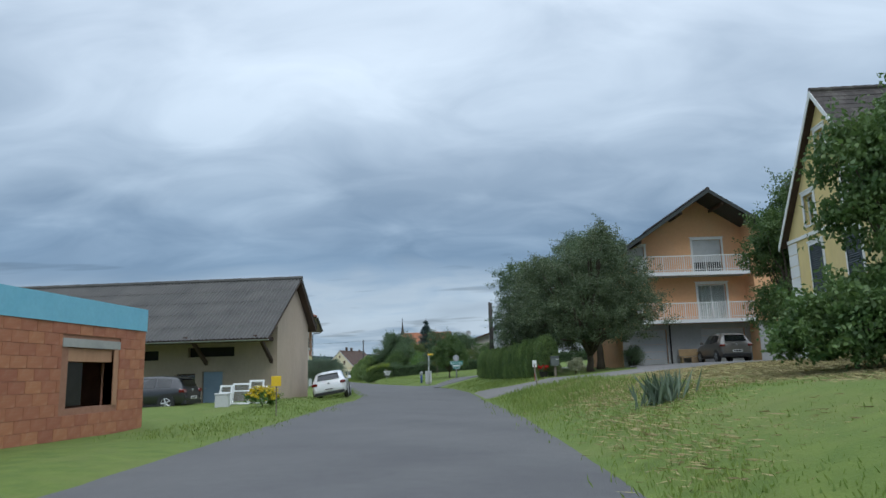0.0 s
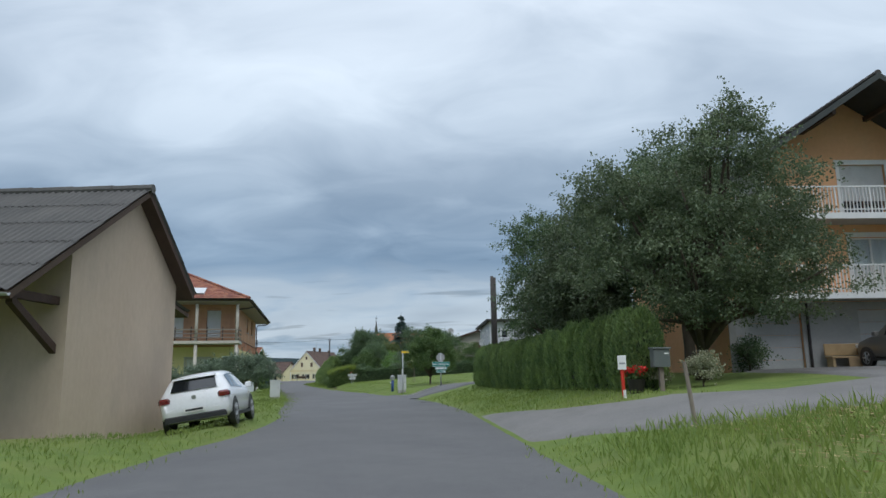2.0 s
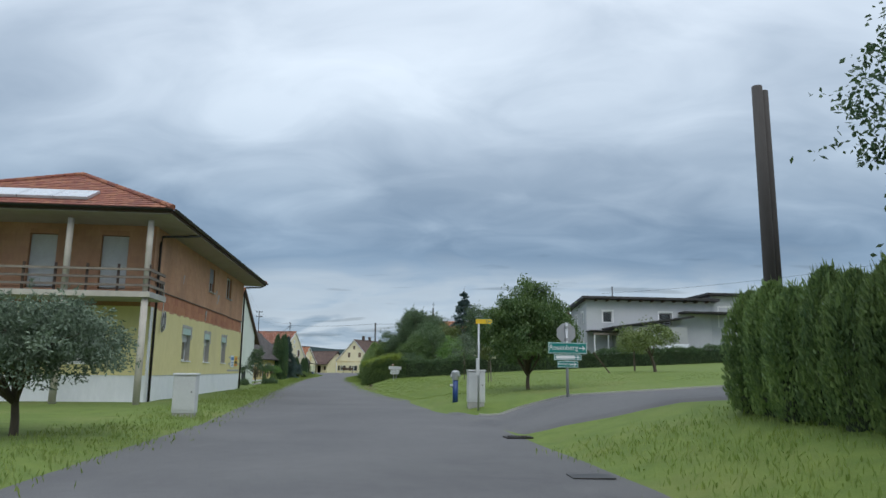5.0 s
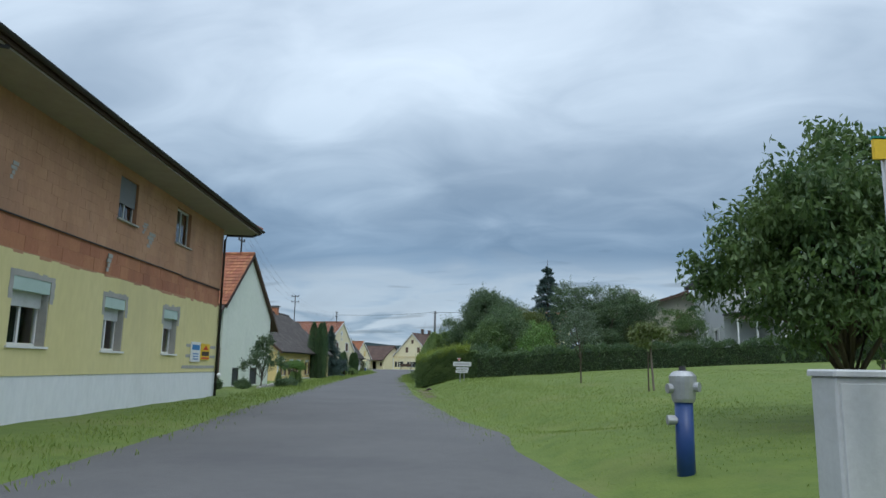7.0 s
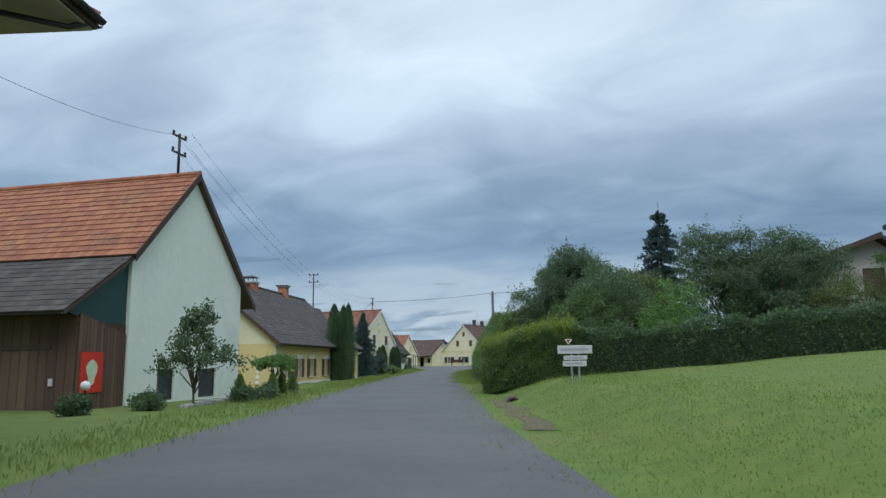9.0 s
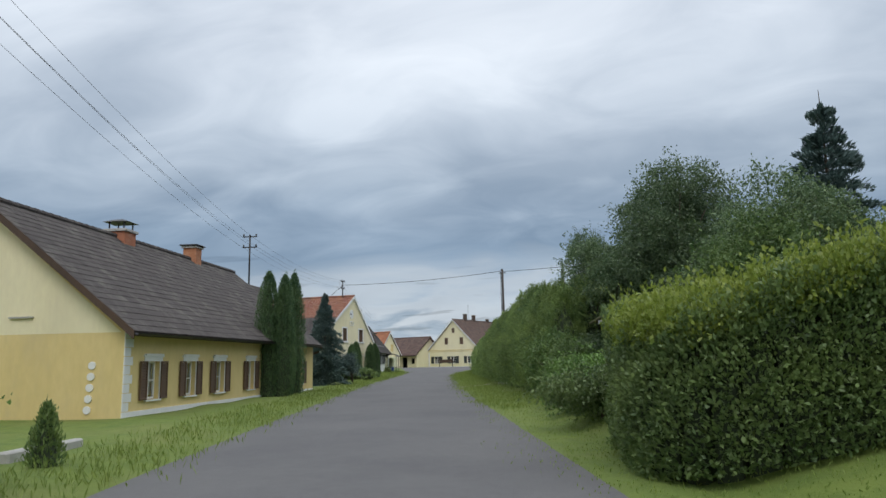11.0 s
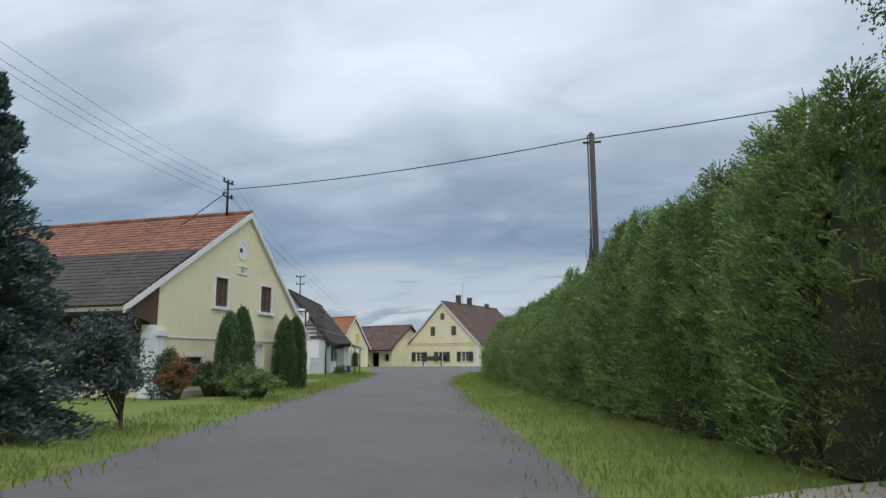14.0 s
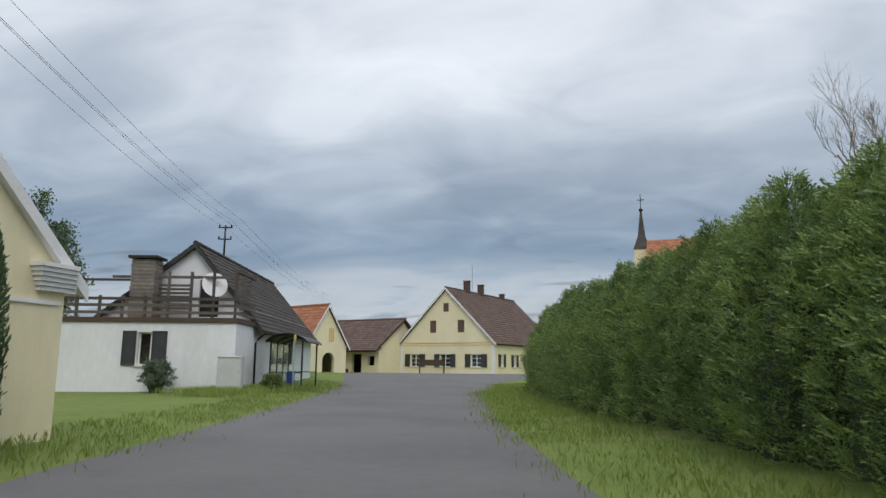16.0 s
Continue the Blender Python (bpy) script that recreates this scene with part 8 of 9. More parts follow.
for i, (x, y, rx, h, mat) in enumerate(((-35.9, 124.6, 0.85, 0.95, THUJA), (-37.2, 125.9, 0.7, 1.15, LEAF_DARK), (-38.3, 124.0, 0.5, 1.35, LEAF_RUST), (-38.75, 124.2, 0.4, 1.5, LEAF_DARK), (-38.6, 126.6, 0.6, 1.2, LEAF_DARK), (-22.5, 68.9, 0.34, 0.42, LEAF_DARK), (-22.1, 74.0, 0.3, 0.36, LEAF_DARK), (-22.6, 75.0, 0.3, 0.38, LEAF_DARK), (-22.0, 72.6, 0.36, 0.42, LEAF_DARK), (-23.0, 67.0, 0.32, 0.42, LEAF_DARK), (-47.6, 150.6, 0.6, 1.3, LEAF_GREY), (-43.6, 152.6, 0.4, 0.7, LEAF_OLIVE))):
    b = thing("garden_shrub", pose(x, y, ground_z(x, y)), "rounded garden shrub along the house wall", "shrub", "garden shrubs")
    part("foliage", crown_mesh("foliage", [(0, 0, h * 0.5, rx, rx, h * 0.5)], 5200, 0.07, 0.04, 120 + i, 0.12, 40), mat, b)
    # bulging dark filler that paints in shade between the leaves
    part("stem", Shape().tube([(0, 0, -0.05), (0, 0, h * 0.3), (0, 0, h * 0.75), (0, 0, h * 0.85)], [rx * 0.3, rx * 0.6, rx * 0.4, 0.03], 8), CORE_DARK, b)
for i, (x, y) in enumerate(((-23.0, 76.2), (-23.4, 77.6), (-22.6, 73.4), (-24.0, 79.6))):
    mesh = column_mesh("foliage", 0.85, 0.24, 1600, 0.07, 0.03, 140 + i, 1.4)
    mesh.materials.append(THUJA)
    thuja(x, y, 0.85, 0.2, mesh, spindle_core(0.8, 0.16), THUJA, "small clipped cone of box by the wall", "clipped cones", "box_cone")
tree("garden_tree", -22.2, 70.4, "small dark airy multi-stemmed tree before the white gable", [(0, 0, 1.75, 0.7, 0.7, 0.7), (-0.8, 0.3, 1.15, 0.55, 0.55, 0.3), (0.8, -0.1, 1.2, 0.6, 0.6, 0.4), (0.1, 0, 2.4, 0.4, 0.4, 0.35)], 3800, (0.1, 0.055), LEAF_DARK, 0.045, 0.7, 34, clump=0.22, droop=0.4, per=40)
tree("topiary_tree", -23.3, 76.8, "flat-topped bright green clipped tree", [(0, 0, 1.12, 0.8, 0.8, 0.26), (0.1, 0.1, 1.25, 0.5, 0.5, 0.22)], 7500, (0.07, 0.045), LEAF_BRIGHT, 0.07, 0.75, 35, clump=0.14, droop=0.0)
tree("olive_tree", -10.85, 30.2, "low grey-green spreading tree before the corner house", [(0, 0, 1.75, 1.5, 1.5, 0.75), (-1.3, 0.2, 1.6, 1.3, 1.2, 0.75), (1.0, -0.2, 1.6, 1.1, 1.1, 0.7), (0.2, -0.6, 1.2, 1.2, 1.0, 0.5), (-2.3, 0.1, 1.3, 1.0, 1.0, 0.6)], 32000, (0.1, 0.035), LEAF_GREY, 0.09, 1.1, 36, clump=0.28)
tree("olive_tree", -16.2, 31.0, "low grey-green spreading tree in the garden", [(0, 0, 1.4, 1.5, 1.4, 0.75), (-1.2, 0.2, 1.3, 1.2, 1.1, 0.7), (1.0, 0, 1.1, 1.0, 1.0, 0.5)], 16000, (0.1, 0.035), LEAF_GREY, 0.08, 1.0, 37, clump=0.28)
tree("garden_tree", -53.6, 150.3, "dark broad-leaved tree behind the white house", lobes(2.2, 2.2, 1.2, 9.0, 10, 38, 0.5), 12000, (0.15, 0.09), LEAF_DARK, 0.15, 2.0, 38, clump=0.45)
tree("garden_tree", -58.5, 156.0, "dark broad-leaved tree in the back garden", lobes(2.6, 2.6, 1.5, 6.5, 9, 39, 0.5), 10000, (0.15, 0.09), LEAF_DARK, 0.15, 2.0, 39, clump=0.45)


def bare_tree(x, y, high, seed):
    rng = random.Random(seed)
    t = thing("bare_tree", pose(x, y, ground_z(x, y)), "leafless tree with fine grey branches above the hedge", "tree")
    s = Shape()

    def grow(p, d, l, r, depth):
        q = p + d * l
        s.tube([p, p.lerp(q, 0.5) + Vector((rng.uniform(-1, 1), rng.uniform(-1, 1), 0)) * l * 0.06, q], [r, r * 0.8, r * 0.6], 5 if depth < 3 else 3, cap=False)
        if depth < 6:
            for _ in range(3 if depth else 5):
                e = (d + Vector((rng.uniform(-1, 1), rng.uniform(-1, 1), rng.uniform(-0.2, 0.6))) * 0.55).normalized()
                grow(p.lerp(q, rng.uniform(0.55, 1)), e, l * rng.uniform(0.55, 0.8), r * 0.55, depth + 1)

    grow(Vector((0, 0, -0.1)), Vector((0, 0, 1)), high * 0.36, 0.1, 0)
    part("branchwork", s, WOOD_GREY, t)


bare_tree(-23.7, 142.0, 8.0, 3)


def blades(name, spots, per, high, mat, label, seed, spread=0.5, width=0.02, category="grass", lie=0.0):
    """Tufts of grass: spots (x, y) with per blades each, standing on the ground."""
    rng = np.random.default_rng(seed)
    s = np.repeat(np.array(spots, float), per, axis=0)
    n = len(s)
    xy = s + rng.normal(size=(n, 2)) * spread
    xy = xy[~paved(xy[:, 0], xy[:, 1])]
    n = len(xy)
    z = bank(xy[:, 0], xy[:, 1]) + 0.02
    l = high * rng.uniform(0.4, 1.2, n)
    way = np.stack([rng.normal(size=n) * (0.35 + lie), rng.normal(size=n) * (0.35 + lie), np.full(n, 1.0 - lie)], 1)
    c = np.stack([xy[:, 0], xy[:, 1], z], 1) + way * (l * 0.45)[:, None]
    v, f = leaves(c, way, high, width, rng, 0.1)
    ob = part(name, fast_mesh(name, v, f), mat)
    return tagged(ob, label, category, kind="stuff")


rg = np.random.default_rng(8)


def verge(n, y0, y1, o0, o1, right=True):
    y = rg.uniform(y0, y1, n)
    o = rg.uniform(o0, o1, n)
    x = right_edge(y) + o if right else left_edge(y) - o
    keep = ~paved(x, y)
    keep &= ~((y > 31.5) & (y < 44) & right)
    return np.stack([x, y], 1)[keep]


blades("verge_grass", verge(1500, -22, 31, 0.05, 3.4), 16, 0.11, GRASS_BLADE, "short grass on the road verge", 1, 0.34)
blades("verge_grass", verge(1500, 48, 92, 0.05, 5.0), 16, 0.05, GRASS_BLADE, "short mown grass along the ditch", 2, 0.5, 0.014)
blades("verge_grass", verge(1300, 92, 165, 0.05, 2.2), 18, 0.13, GRASS_BLADE, "short grass before the thuja hedge", 3, 0.32)
blades("verge_grass", verge(900, -12, 60, 0.05, 2.0, False), 14, 0.1, GRASS_BLADE, "short grass on the verge by the houses", 4, 0.34)
blades("verge_grass", verge(1100, 60, 165, 0.05, 1.7, False), 16, 0.14, GRASS_BLADE, "long grass along the house walls", 5, 0.32)
lawn_y = rg.uniform(44, 79, 3000)
blades("lawn_grass", np.stack([right_edge(lawn_y) + 1.0 + rg.uniform(0, 1, 3000) ** 1.4 * 15, lawn_y], 1), 15, 0.032, GRASS_BLADE, "mown lawn grass with uneven tufts", 15, 0.6, 0.014)
blades("tall_grass", np.stack([rg.uniform(3.6, 6.4, 160), rg.uniform(-7, 3.4, 160)], 1), 22, 0.26, GRASS_BLADE, "tall unmown grass on the bank", 6, 0.25)
blades("tall_grass", np.stack([rg.uniform(-46, -42.6, 160), rg.uniform(148, 155, 160)], 1), 22, 0.35, GRASS_BLADE, "tall grass before the white house", 7, 0.25)
blades("hay", np.stack([rg.uniform(5.0, 17, 4200), rg.uniform(-19, 3.0, 4200)], 1), 22, 0.22, STRAW, "cut straw-coloured hay lying on the bank", 9, 0.32, 0.014, "hay", 0.85)
tuft = blades("spiky_plant", [(6.1, -12.1)], 150, 0.62, LEAF_GREY, "spiky grey-green garden plant on the bank", 10, 0.2, 0.05, "plant")
del tuft["kind"]
fb = tree("flower_bush", -5.6, -0.1, "low green bush covered in yellow blossom beside the barn yard", [(0, 0, 0.3, 0.55, 0.5, 0.3)], 2500, (0.09, 0.04), LEAF_BRIGHT, 0.03, 0.2, 43, "bush", clump=0.15)
part("blossom", crown_mesh("blossom", [(0, 0, 0.42, 0.58, 0.52, 0.3)], 900, 0.09, 0.07, 45, 0.12, 12, shoots=0.0), LEAF_YELLOW, fb)
pot_z = ground_z(5.4, 9.4)
pot = thing("flower_pot", pose(5.4, 9.4, pot_z), "dark round flower pot with green leaves", "flower pot")
part("pot", Shape().tube([(0, 0, -0.02), (0, 0, 0.3), (0, 0, 0.33), (0, 0, 0.33), (0, 0, 0.28)], [0.15, 0.21, 0.22, 0.19, 0.18], 16), METAL_DARK, pot)
part("leaves", crown_mesh("leaves", [(0, 0, 0.42, 0.22, 0.22, 0.14)], 900, 0.07, 0.05, 47, 0.08, 30, shoots=0.0), LEAF_MID, pot)
part("blossom", crown_mesh("blossom", [(0, 0, 0.5, 0.26, 0.24, 0.17)], 260, 0.075, 0.065, 46, 0.09, 22, shoots=0.0), LEAF_RED, pot, "red geranium blossom")
tree("shrub", 6.95, 9.3, "cream-edged variegated shrub beside the driveway", [(0, 0, 0.4, 0.36, 0.36, 0.3), (0.1, 0.1, 0.55, 0.24, 0.24, 0.2)], 5000, (0.06, 0.03), LEAF_PALE_EDGED, 0.03, 0.25, 48, "shrub", clump=0.14)
tree("shrub", 5.85, 9.9, "cream-edged variegated shrub behind the flower pot", [(0, 0, 0.4, 0.4, 0.4, 0.35)], 3500, (0.06, 0.03), LEAF_PALE_EDGED, 0.03, 0.25, 49, "shrub", clump=0.14)

# far woods and hills
rng_f = np.random.default_rng(77)
hill_v, hill_f = [], []
for band, (dist, base, amp) in enumerate(((420, 4, 9), (900, 14, 26), (1700, 30, 55))):
    n = 220
    k0 = len(hill_v)
    for k in range(n):
        a = -1.9 + 3.8 * k / (n - 1)
        hgt = base + amp * (0.5 + 0.5 * noise.noise((a * 3.1 + band * 7, band, 0))) + 0.14 * amp * noise.noise((a * 31, band, 5))
        x, y = math.sin(a) * dist - 20, math.cos(a) * dist + 60
        hill_v += [(x, y, -3), (x, y, hgt)]
    hill_f += [(k0 + 2 * k, k0 + 2 * k + 2, k0 + 2 * k + 3, k0 + 2 * k + 1) for k in range(n - 1)]
# the blue-grey puts distance haze into the woods' colour
HILL = surface("hazed_wooded_hill", (0.055, 0.085, 0.1), (0.075, 0.105, 0.12), 0.02, 1.0, 0, 1)
tagged(part("backdrop", Shape().add(hill_v, hill_f), HILL), "distant dark wooded hills below the clouds, tinted blue for haze", "hills", kind="structure")
spots = []
for _ in range(46):
    a = rng_f.uniform(-1.2, 1.2)
    d = rng_f.uniform(190, 330)
    spots.append((-30 + math.sin(a) * d, 60 + math.cos(a) * d))
far_mesh = [crown_mesh("crown", lobes(4, 4, 0.5, 8, 7, 200 + k, 0.55), 2600, 0.6, 0.4, 200 + k, 0.9) for k in range(3)]
for me in far_mesh:
    me.materials.append(LEAF_DARK)
far_trunk = Shape().tube([(0, 0, -0.5), (0, 0, 4)], [0.25, 0.12], 6).mesh("trunk")
far_trunk.materials.append(BARK)
for k, (x, y) in enumerate(spots):
    t = thing("far_tree", pose(x, y, ground_z(x, y), 0, 0, k * 37), "distant dark green tree behind the village", "tree", "trees behind the village")
    s = rng_f.uniform(0.6, 1.1)
    part("crown", far_mesh[k % 3], LEAF_DARK, t)
    part("trunk", far_trunk, BARK, t)
    t.scale = (s, s, s)


# ---- vehicles ----
def car(m, name, label, paint, length=4.05, wide=1.72, high=1.45):
    """A small hatchback, tail at x = 0, nose towards +x."""
    c = thing(name, m, label, "car")
    k, q, hw = length / 4.05, high / 1.45, wide / 2
    X = np.array([0.0, 0.05, 0.14, 0.34, 0.55, 1.2, 1.8, 2.35, 2.95, 3.1, 3.7, 3.95, 4.05]) * k
    TOP = np.array([0.62, 0.86, 1.0, 1.32, 1.39, 1.45, 1.44, 1.36, 1.02, 0.98, 0.86, 0.72, 0.56]) * q
    BELT = np.array([0.56, 0.82, 0.93, 0.95, 0.94, 0.92, 0.9, 0.89, 0.9, 0.89, 0.77, 0.64, 0.5]) * q
    LOW = np.array([0.4, 0.3, 0.26, 0.24, 0.22, 0.22, 0.22, 0.22, 0.22, 0.22, 0.24, 0.28, 0.36]) * q
    WB = np.array([0.8, 0.92, 0.96, 0.99, 1, 1, 1, 1, 0.99, 0.98, 0.94, 0.84, 0.7]) * hw
    WT = np.array([0.76, 0.84, 0.82, 0.7, 0.7, 0.7, 0.69, 0.67, 0.74, 0.76, 0.78, 0.74, 0.64]) * hw

    def ring(i):
        w, wt, b, t, l = WB[i], WT[i], BELT[i], TOP[i], LOW[i]
        return [(w * 0.82, l), (w * 0.97, l + 0.1), (w, (l + b) / 2 + 0.06), (w * 0.985, b - 0.03), (w * 0.95, b + 0.01), (wt + (w - wt) * 0.12, t - 0.06), (wt * 0.9, t - 0.01), (wt * 0.5, t + 0.012), (0, t + 0.018)]

    pts, faces, n = [], [], 17
    for i in range(len(X)):
        r = ring(i)
        for y, z in r + [(-y, z) for y, z in r[-2::-1]]:
            pts.append((X[i], y, z))
    for i in range(len(X) - 1):
        faces += [(i * n + j, i * n + (j + 1) % n, (i + 1) * n + (j + 1) % n, (i + 1) * n + j) for j in range(n)]
    e = (len(X) - 1) * n
    faces += [tuple(range(n - 1, -1, -1)), tuple(range(e, e + n))]
    part("body", Shape().add(pts, faces), paint, c, smooth=True)

    def side(i, f, s):
        """A point of the side glass between belt (f = 0) and roof (f = 1) at station i."""
        r = ring(i)
        (y0, z0), (y1, z1) = r[4], r[5]
        return (X[i], s * (y0 + (y1 - y0) * f + 0.008), z0 + (z1 - z0) * f)

    for s in (1, -1):
        for a, b in ((4, 5), (5, 7)):
            st = list(range(a, b + 1))
            p = [side(i, 0.08, s) for i in st] + [side(i, 0.92, s) for i in st[::-1]]
            x0, x1 = X[a] + 0.04, X[b] - 0.04
            p = [(min(max(x, x0), x1), y, z) for x, y, z in p]
            part("side_window", Shape().add(p, (tuple(range(len(p))),)), CAR_GLASS, c)
        part("wing_mirror", Shape().soft_box(2.45 * k, 2.62 * k, min(s * hw, s * (hw + 0.17)), max(s * hw, s * (hw + 0.17)), 0.93 * q, 1.06 * q, 0.03), paint, c)
        z = 0.8 * q
        y0, y1 = sorted((s * hw * 0.66, s * hw * 0.99))
        part("tail_lamp", Shape().soft_box(0.0, 0.24 * k, y0, y1, z - 0.04, z + 0.1, 0.045), LAMP_RED, c)
        part("head_lamp", Shape().soft_box(3.82 * k, 3.98 * k, s * hw * 0.72 - 0.15, s * hw * 0.72 + 0.15, 0.6 * q, 0.72 * q, 0.03), SIGN_WHITE, c)
        part("sill", Shape().box(0.9 * k, 3.1 * k, min(s * (hw - 0.06), s * (hw + 0.005)), max(s * (hw - 0.06), s * (hw + 0.005)), 0.2, 0.28), PAINT_BLACK, c)
    y = WT[3] * 0.86
    part("rear_window", Shape().add(((X[2] - 0.03, -y * 1.08, TOP[2] + 0.02), (X[2] - 0.03, y * 1.08, TOP[2] + 0.02), (X[3] - 0.06, y * 0.95, TOP[3] - 0.01), (X[3] - 0.06, -y * 0.95, TOP[3] - 0.01), (X[2] + 0.06, -y * 1.05, TOP[2] + 0.045), (X[2] + 0.06, y * 1.05, TOP[2] + 0.045), (X[3] + 0.03, y * 0.95, TOP[3] - 0.03), (X[3] + 0.03, -y * 0.95, TOP[3] - 0.03)), ((0, 1, 2, 3), (0, 4, 5, 1), (3, 2, 6, 7))), CAR_GLASS, c)
    part("windscreen", Shape().add(((X[8] + 0.0, -y * 1.05, TOP[8] + 0.05), (X[8] + 0.0, y * 1.05, TOP[8] + 0.05), (X[7] + 0.05, y, TOP[7] + 0.01), (X[7] + 0.05, -y, TOP[7] + 0.01)), ((0, 1, 2, 3),)), CAR_GLASS, c)
    part("spoiler", Shape().hexa(((X[3] - 0.12, -y, TOP[3] + 0.0), (X[3] + 0.1, -y, TOP[3] + 0.02), (X[3] + 0.1, y, TOP[3] + 0.02), (X[3] - 0.12, y, TOP[3] + 0.0), (X[3] - 0.1, -y, TOP[3] + 0.03), (X[3] + 0.12, -y, TOP[3] + 0.05), (X[3] + 0.12, y, TOP[3] + 0.05), (X[3] - 0.1, y, TOP[3] + 0.03))), paint, c)
    part("bumper", Shape().soft_box(-0.03, 0.16, -hw * 0.86, hw * 0.86, 0.27 * q, 0.42 * q, 0.03), PAINT_BLACK, c)
    pl = part("number_plate", Shape().box(-0.045, -0.03, -0.26, 0.26, 0.48 * q, 0.59 * q), SIGN_WHITE, c)
    part("bar", Shape().box(-0.05, -0.045, -0.21, 0.21, 0.51 * q, 0.56 * q), PAINT_BLACK, pl)
    part("badge", Shape().disc((0.03, 0, 0.84 * q), (1, 0, 0.2), 0.055, 0.03, 12), METAL_GREY, c)
    r = 0.31
    for x in (0.72 * k, 3.25 * k):
        for s in (1, -1):
            yy = s * (hw - 0.1)
            part("wheel_arch", Shape().disc((x, s * (hw - 0.06), r + 0.02), (0, 1, 0), r + 0.06, 0.135, 20), PAINT_BLACK, c)
            w = part("wheel", Shape().tube([(x, yy - 0.1, r), (x, yy - 0.085, r), (x, yy + 0.085, r), (x, yy + 0.1, r)], [r * 0.9, r, r, r * 0.9], 22), TYRE, c)
            rim = Shape().disc((x, yy + s * 0.1, r), (0, 1, 0), r * 0.3, 0.02, 14)
            for j in range(5):
                t = 2 * math.pi * j / 5
                rim.tube([(x, yy + s * 0.1, r), (x + r * 0.66 * math.cos(t), yy + s * 0.1, r + r * 0.66 * math.sin(t))], [0.045, 0.035], 6)
            rp = [(x + r * 0.66 * math.cos(t), yy + s * 0.095, r + r * 0.66 * math.sin(t)) for t in np.linspace(0, 2 * math.pi, 19)]
            part("rim", rim.tube(rp, 0.02, 6, cap=False), METAL_GREY, w)
    return c


car(pose(-5.34, 9.8, 0.06, -8.5, 0, 98.5), "hatchback", "white hatchback leaning into the dip of the grass verge", CAR_WHITE, 4.05, 1.74, 1.42)
car(pose(16.35, 13.9, ground_z(16.3, 15.5) + 0.03, 0, 0, 92), "compact_van", "silver-beige compact van before the garages", CAR_SILVER, 4.4, 1.82, 1.62)
car(pose(-9.7, 3.3, 0.0, 0, 0, 178), "dark_car", "dark grey car parked beside the barn", CAR_DARK, 4.2, 1.76, 1.42)


# ---- signs and street furniture ----
def words(text, size, material, parent, m, name="lettering"):
    cu = bpy.data.curves.new(name, "FONT")
    cu.body, cu.size, cu.align_x, cu.align_y, cu.extrude = text, size, "CENTER", "CENTER", 0.002
    tmp = bpy.data.objects.new(name, cu)
    scene.collection.objects.link(tmp)
    bpy.context.view_layer.update()
    me = bpy.data.meshes.new_from_object(tmp.evaluated_get(bpy.context.evaluated_depsgraph_get()))
    bpy.data.objects.remove(tmp)
    bpy.data.curves.remove(cu)
    me.materials.append(material)
    ob = new(name, me)
    ob.parent = parent
    ob.matrix_local = m
    return ob


def arrow(parent, x, y, z, l, mat):
    """An arrow to the right on a board facing -y."""
    s = Shape().box(x, x + l * 0.8, y - 0.004, y, z - 0.014, z + 0.014)
    s.add(((x + l * 0.5, y - 0.004, z + 0.06), (x + l * 0.62, y - 0.004, z + 0.06), (x + l, y - 0.004, z), (x + l * 0.62, y - 0.004, z - 0.06), (x + l * 0.5, y - 0.004, z - 0.06), (x + l * 0.8, y - 0.004, z)), ((0, 1, 2, 5), (5, 2, 3, 4)))
    part("arrow", s, mat, parent)


def direction_sign():
    x, y = -0.39, 38.8
    z = ground_z(x, y)
    t = thing("direction_sign", pose(x, y, z, 0, 0, 14), "green direction boards with white lettering on a steel post", "road sign")
    part("post", Shape().tube([(0, 0, -0.2), (0, 0, 2.8 - z)], 0.04, 10), METAL_GREY, t, smooth=True)
    for zz, w, h, body in ((2.04, 1.16, 0.32, "Rosenberg"), (1.78, 0.82, 0.17, ""), (1.58, 0.62, 0.19, "Rosenberg")):
        zc = zz - z + 0.02
        b = part("board", Shape().soft_box(-w / 2, w / 2, -0.075, -0.045, zc - h / 2, zc + h / 2, 0.012), SIGN_GREEN, t, "green reflective board")
        part("rim", frame_shape(Shape(), -w / 2 + 0.012, w / 2 - 0.012, zc - h / 2 + 0.012, zc + h / 2 - 0.012, 0.012, -0.08, -0.075), SIGN_WHITE, b)
        if body:
            words(body, h * 0.62 if w > 1 else 0.09, SIGN_WHITE, b, pose(-0.12 if w > 1 else -0.1, -0.078, zc + 0.01, 90, 0, 0))
        else:
            part("bar", Shape().box(-w * 0.43, w * 0.25, -0.079, -0.075, zc - 0.04, zc + 0.045), SIGN_WHITE, b)
        arrow(b, w / 2 - 0.25, -0.076, zc, 0.2, SIGN_WHITE)
    n = 8
    zc = 2.5 - z
    p = [(0.3 * math.cos(math.pi / 8 + math.pi / 4 * k), yy, zc + 0.3 * math.sin(math.pi / 8 + math.pi / 4 * k)) for yy in (0.045, 0.055) for k in range(n)]
    o = part("octagon_back", Shape().add(p, [tuple(range(7, -1, -1)), tuple(range(8, 16))] + [(k, (k + 1) % 8, 8 + (k + 1) % 8, 8 + k) for k in range(8)]), SIGN_GREY, t, "grey back of an octagonal sign")
    part("clamp", Shape().box(-0.05, 0.05, -0.05, 0.045, zc - 0.2, zc - 0.15), METAL_GREY, o)
    part("clamp", Shape().box(-0.05, 0.05, -0.05, 0.045, zc + 0.15, zc + 0.2), METAL_GREY, o)


direction_sign()


